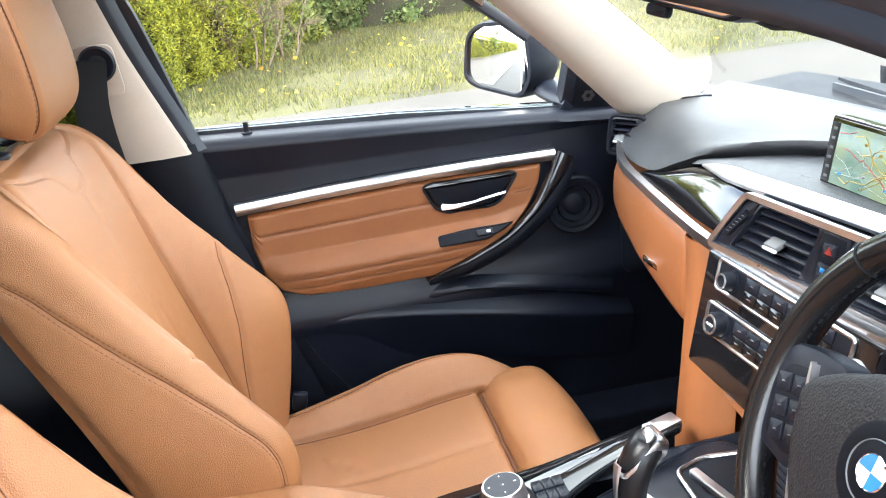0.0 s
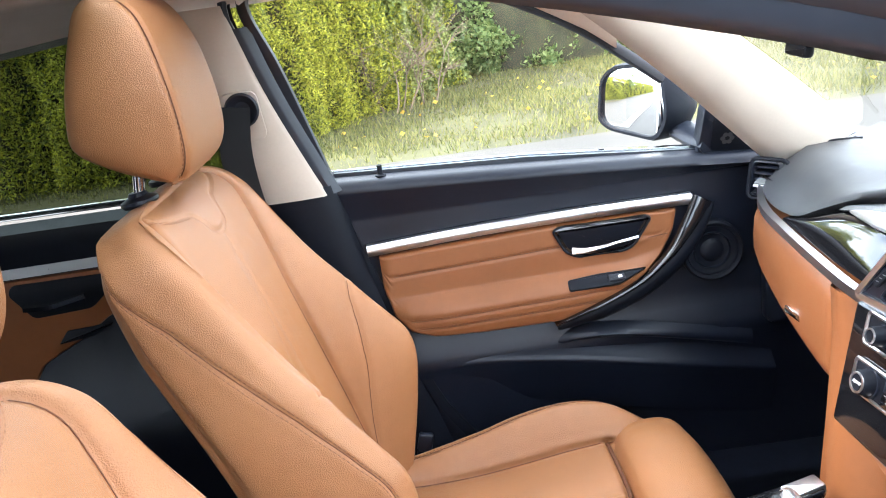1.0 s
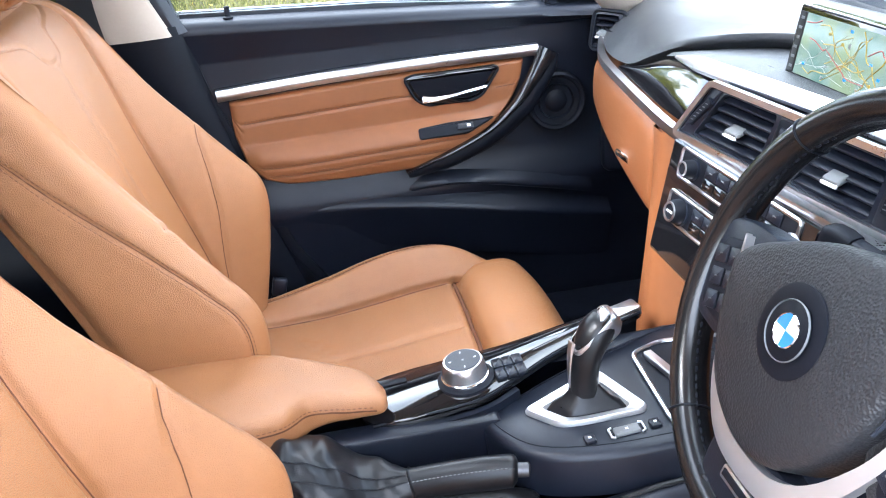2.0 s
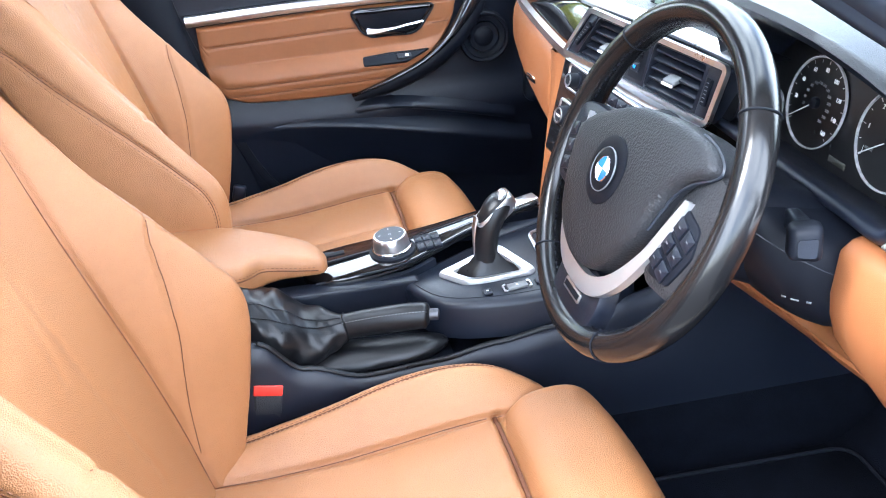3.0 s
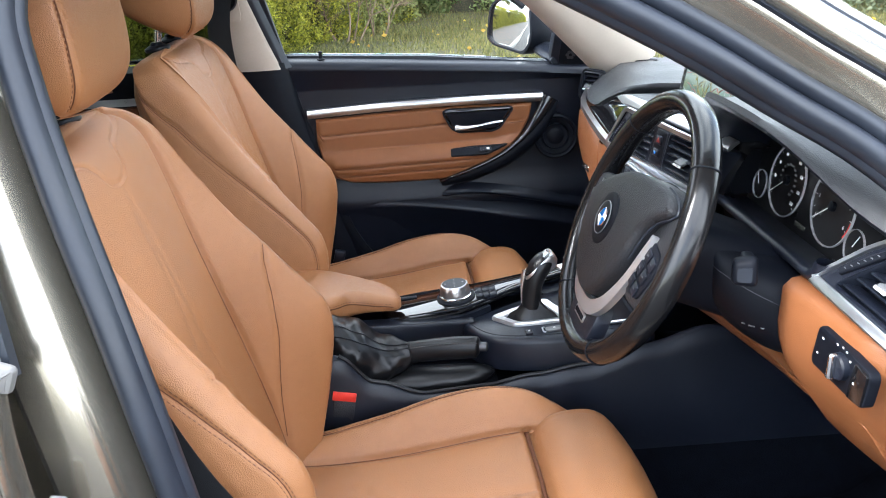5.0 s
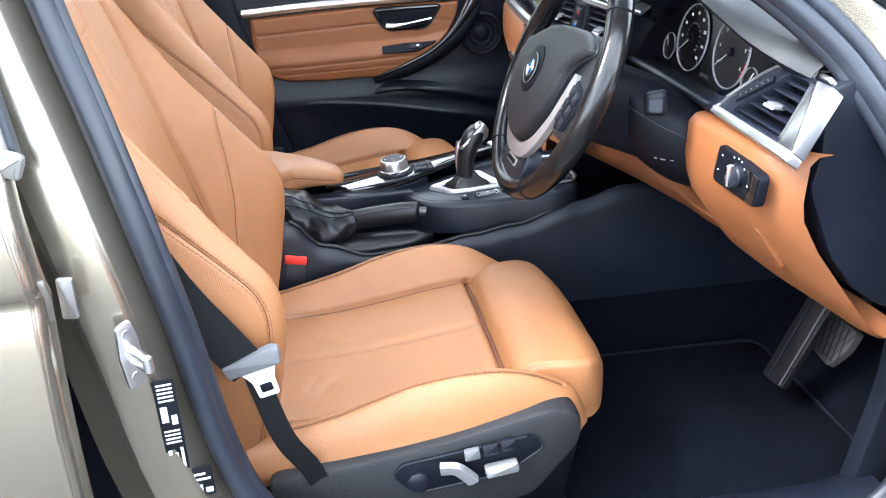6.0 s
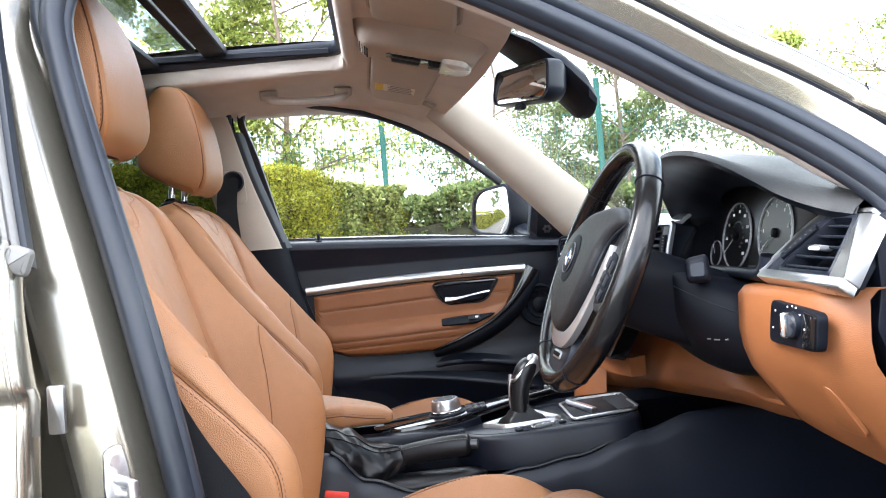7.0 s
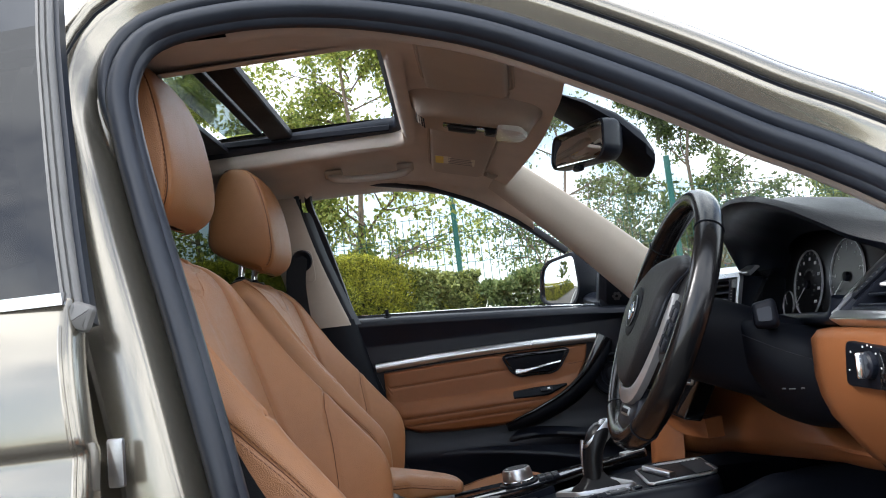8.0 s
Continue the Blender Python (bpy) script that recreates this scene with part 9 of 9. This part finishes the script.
shrub = thing("mixed_shrubs", "loose ivy and bramble shrubs along the fence", "shrubs", (3.5, 9.4, 0.1))
part("foliage", leaves(100000, hedge_place(0.3, 11.0, 8.9, 1.0, height_shrub, 7.0, 0.4), 0.062, 12, 0.72), IVY, shrub, smooth=False)
core = []
for i in range(31):
    x = 0.2 + 10.8 * i / 30
    h = max(0.5, height_shrub(x) * 0.86)
    core.append([Vector((x, y, z)) for y, z in ((9.35, 0.05), (9.3, h * 0.6), (9.4, h * 0.95), (9.9, h), (9.95, 0.05))])
# shade inside the shrubs, again painted on a solid core
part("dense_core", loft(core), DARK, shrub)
gbush = thing("grey_green_bush", "round grey-green leaved bush on the verge", "bush", (6.6, 8.0, 0.1))
def gplace(rng):
    a, b = rng.uniform(0, 2 * math.pi), math.acos(rng.uniform(-0.2, 1))
    r = 1.35 * (0.80 + 0.2 * rng.random()) * (1 + 0.22 * bumpy(math.cos(a) * 2, math.sin(a) * 2, b, 1.3, 2))
    return 6.6 + r * math.sin(b) * math.cos(a), 8.2 + r * math.sin(b) * math.sin(a), 0.35 + r * 1.05 * math.cos(b)
part("foliage", leaves(22000, gplace, 0.052, 13, 0.7), GREYLEAF, gbush, smooth=False)


def branch(s, a, d, length, r, depth, rng, tips, spread=0.6, gravity=0.0):
    """Adds a tapered, bent limb and its side limbs."""
    pts, p, dirn = [Vector(a)], Vector(a), Vector(d).normalized()
    n = 4
    for _ in range(n):
        dirn = (dirn + Vector((rng.gauss(0, 0.16), rng.gauss(0, 0.16), rng.gauss(0, 0.10) + gravity))).normalized()
        p = p + dirn * length / n
        pts.append(p.copy())
    up = (1, 0, 0) if abs(dirn.x) < 0.7 else (0, 1, 0)
    s.join(sweep(pts, circle(r, 5), up, scale=lambda t: 1 - 0.62 * t))
    tips.append((pts, r))
    if depth:
        for _ in range(rng.randint(3, 4)):
            k = rng.randint(1, n)
            nd = (dirn + Vector((rng.gauss(0, spread), rng.gauss(0, spread), rng.gauss(0, spread * 0.7) + 0.15))).normalized()
            branch(s, pts[k], nd, length * rng.uniform(0.5, 0.75), r * 0.55, depth - 1, rng, tips, spread, gravity)


def privet_place(rng):
    u = 4.15 + 1.84 * math.sqrt(rng.random())
    p, nrm = along_line(u)
    z = hedge_top(p.x) * 0.98 * rng.random() ** 0.8
    d = 0.02 + 0.20 * (1 + bumpy(u * 3, 4, z, 1.6, 3)) + 0.14 * bumpy(u * 3, 0, z, 5.0, 4) + 0.25 * abs(rng.gauss(0, 0.4))
    q = p + nrm * d
    return q.x, q.y, z + 0.10


privet = thing("privet_bush", "loose small-leaved grey-green privet at the hedge end", "bush", (0.4, 8.3, 0.1))
part("foliage", leaves(30000, privet_place, 0.046, 14, 0.75), PRIVET, privet, smooth=False)
bare = thing("bare_shrub", "leafless brown shrub with tangled twigs", "shrub", (0.1, 7.4, 0.1))
rng = random.Random(21)
for k in range(7):
    s, tips = Shape(), []
    branch(s, (0.02 + rng.gauss(0, 0.14), 7.45 + rng.gauss(0, 0.1), 0.08), (rng.gauss(0.1, 0.35), rng.gauss(0, 0.2), 1), rng.uniform(0.40, 0.62), 0.011, 3, rng, tips, 0.6)
    part("stem", s, TWIG, bare)


def tree(name, label, x, y, h, seed, n_leaves, mat_leaf, size=0.075, crown0=0.28, spread=0.55):
    rng = random.Random(seed)
    t = thing(name, label, "tree", (x, y, 0.1), "trees behind the fence")
    s, tips = Shape(), []
    pts = [Vector((x + 0.06 * math.sin(k * 1.7 + seed), y, 0.08 + h * k / 8)) for k in range(9)]
    s.join(sweep(pts, circle(0.028 + 0.005 * h, 8), (1, 0, 0), scale=lambda q: 1 - 0.85 * q))
    part("trunk", s, BARK, t)
    for k in range(int(9 + h * 2)):
        limb = Shape()
        q = rng.uniform(crown0, 0.97)
        a = rng.uniform(0, 2 * math.pi)
        base = pts[0].lerp(pts[-1], q)
        branch(limb, base, (math.cos(a), math.sin(a), 0.7), (1.25 - q) * h * 0.26, 0.020 * (1.2 - q) + 0.005, 2, rng, tips, spread, -0.03)
        part("limb", limb, BARK, t)
    sites = [(p, r) for p, r in tips]

    def place(g):
        p, r = sites[g.randrange(len(sites))]
        k = g.uniform(0.25, 1.0) * (len(p) - 1)
        i = min(int(k), len(p) - 2)
        c = p[i].lerp(p[i + 1], k - i)
        return c + Vector((g.gauss(0, 0.07), g.gauss(0, 0.07), g.gauss(-0.03, 0.06)))
    part("crown", leaves(n_leaves, place, size, seed + 50, 0.62, 0.5), mat_leaf, t, smooth=False)
    return t


tree("birch_tree", "slender young birch with hanging yellow-green leaves", -0.9, 10.6, 6.2, 1, 20000, BIRCH, 0.072)
tree("birch_tree", "young birch with sparse hanging leaves", -3.4, 11.2, 5.8, 2, 17000, BIRCH, 0.072)
tree("birch_tree", "low leafy birch behind the hedge", -1.9, 10.2, 3.6, 8, 12000, BIRCH, 0.075)
tree("ash_tree", "bushy green tree behind the fence", 3.9, 11.0, 4.6, 3, 20000, IVY, 0.066, 0.12)
tree("ash_tree", "thin twiggy tree with few leaves", 2.0, 10.8, 4.0, 4, 5500, IVY, 0.055, 0.15)
tree("ash_tree", "bushy green tree beside the fence", 6.4, 11.4, 3.5, 5, 17000, BIRCH, 0.064, 0.12)
tree("ash_tree", "green tree at the end of the fence", 9.5, 11.6, 4.8, 6, 15000, IVY, 0.072, 0.12)
tree("birch_tree", "tall thin birch with sparse leaves", 8.2, 10.6, 5.8, 7, 7000, BIRCH, 0.062, 0.3)
tree("ash_tree", "bushy green tree along the road behind the car", -11.0, 6.6, 5.0, 9, 14000, IVY, 0.09, 0.12)
# green mesh fence
fence = thing("mesh_fence", "green welded mesh fence on square posts", "fence", (1.5, 10.0, 0.1))
FY, FH = 10.0, 2.45
for i in range(9):
    x = -8.35 + 2.9 * i + 0.04
    part("post", bar((x, FY, 0.05), (x, FY, FH + 0.45 if i in (3, 4) else FH + 0.1), 0.07, 0.07, (0, 1, 0)), FENCE, fence)
s = Shape()
for i in range(int(24 / 0.1)):
    x = -9 + 0.1 * i
    s.add([(x - 0.004, FY - 0.03, 0.1), (x + 0.004, FY - 0.03, 0.1), (x + 0.004, FY - 0.03, FH), (x - 0.004, FY - 0.03, FH)], [(0, 1, 2, 3)])
s2 = Shape()
for z in (0.2, 0.55, 0.6, 0.95, 1.35, 1.4, 1.8, 2.15, 2.2, 2.44):
    s2.add([(-9, FY - 0.034, z - 0.003), (15, FY - 0.034, z - 0.003), (15, FY - 0.034, z + 0.003), (-9, FY - 0.034, z + 0.003)], [(0, 1, 2, 3)])
tagged(part("upright_wires", s, FENCE, fence, smooth=False), kind="stuff")
tagged(part("cross_wires", s2, FENCE, fence, smooth=False), kind="stuff")
# grass
def grass(n, x0, x1, y0, y1, seed, size):
    rng = random.Random(seed)
    v, f = [], []
    for _ in range(n):
        x, y = rng.uniform(x0, x1), rng.uniform(y0, y1)
        if y < y0 + 0.25 + 0.2 * bumpy(x, 0, 0, 1.5, 3) and rng.random() < 0.7:
            continue
        if bumpy(x, y, 0, 0.9, 8) < -0.25 and rng.random() < 0.6:
            continue
        h = size * rng.uniform(0.5, 1.5) * (1 + 0.6 * bumpy(x, y, 0, 1.2, 5))
        a = rng.uniform(0, math.pi * 2)
        d = Vector((math.cos(a), math.sin(a), 0)) * 0.006
        l = Vector((rng.gauss(0, 0.5), rng.gauss(0, 0.5), 1)).normalized() * h
        k = len(v)
        c = Vector((x, y, 0.09 + 0.05 * noise.noise((x * 0.7, y * 0.7, 3))))
        v += [c - d, c + d, c + l]
        f.append((k, k + 1, k + 2))
    return Shape().add(v, f)


lawn = part("grass", grass(90000, -5, 8.5, 5.2, 9.6, 31, 0.06), GRASS, None, smooth=False)
tagged(lawn, "rough mown grass with dry patches", "grass", kind="stuff")
fl = part("fallen_leaves", leaves(160, lambda g: (g.uniform(-2, 5), g.uniform(5.4, 8.6), 0.15), 0.042, 77, 0.8, 0.0, 0.8), YLEAF, None, smooth=False)
tagged(fl, "scattered yellow fallen leaves", "leaves", kind="stuff")
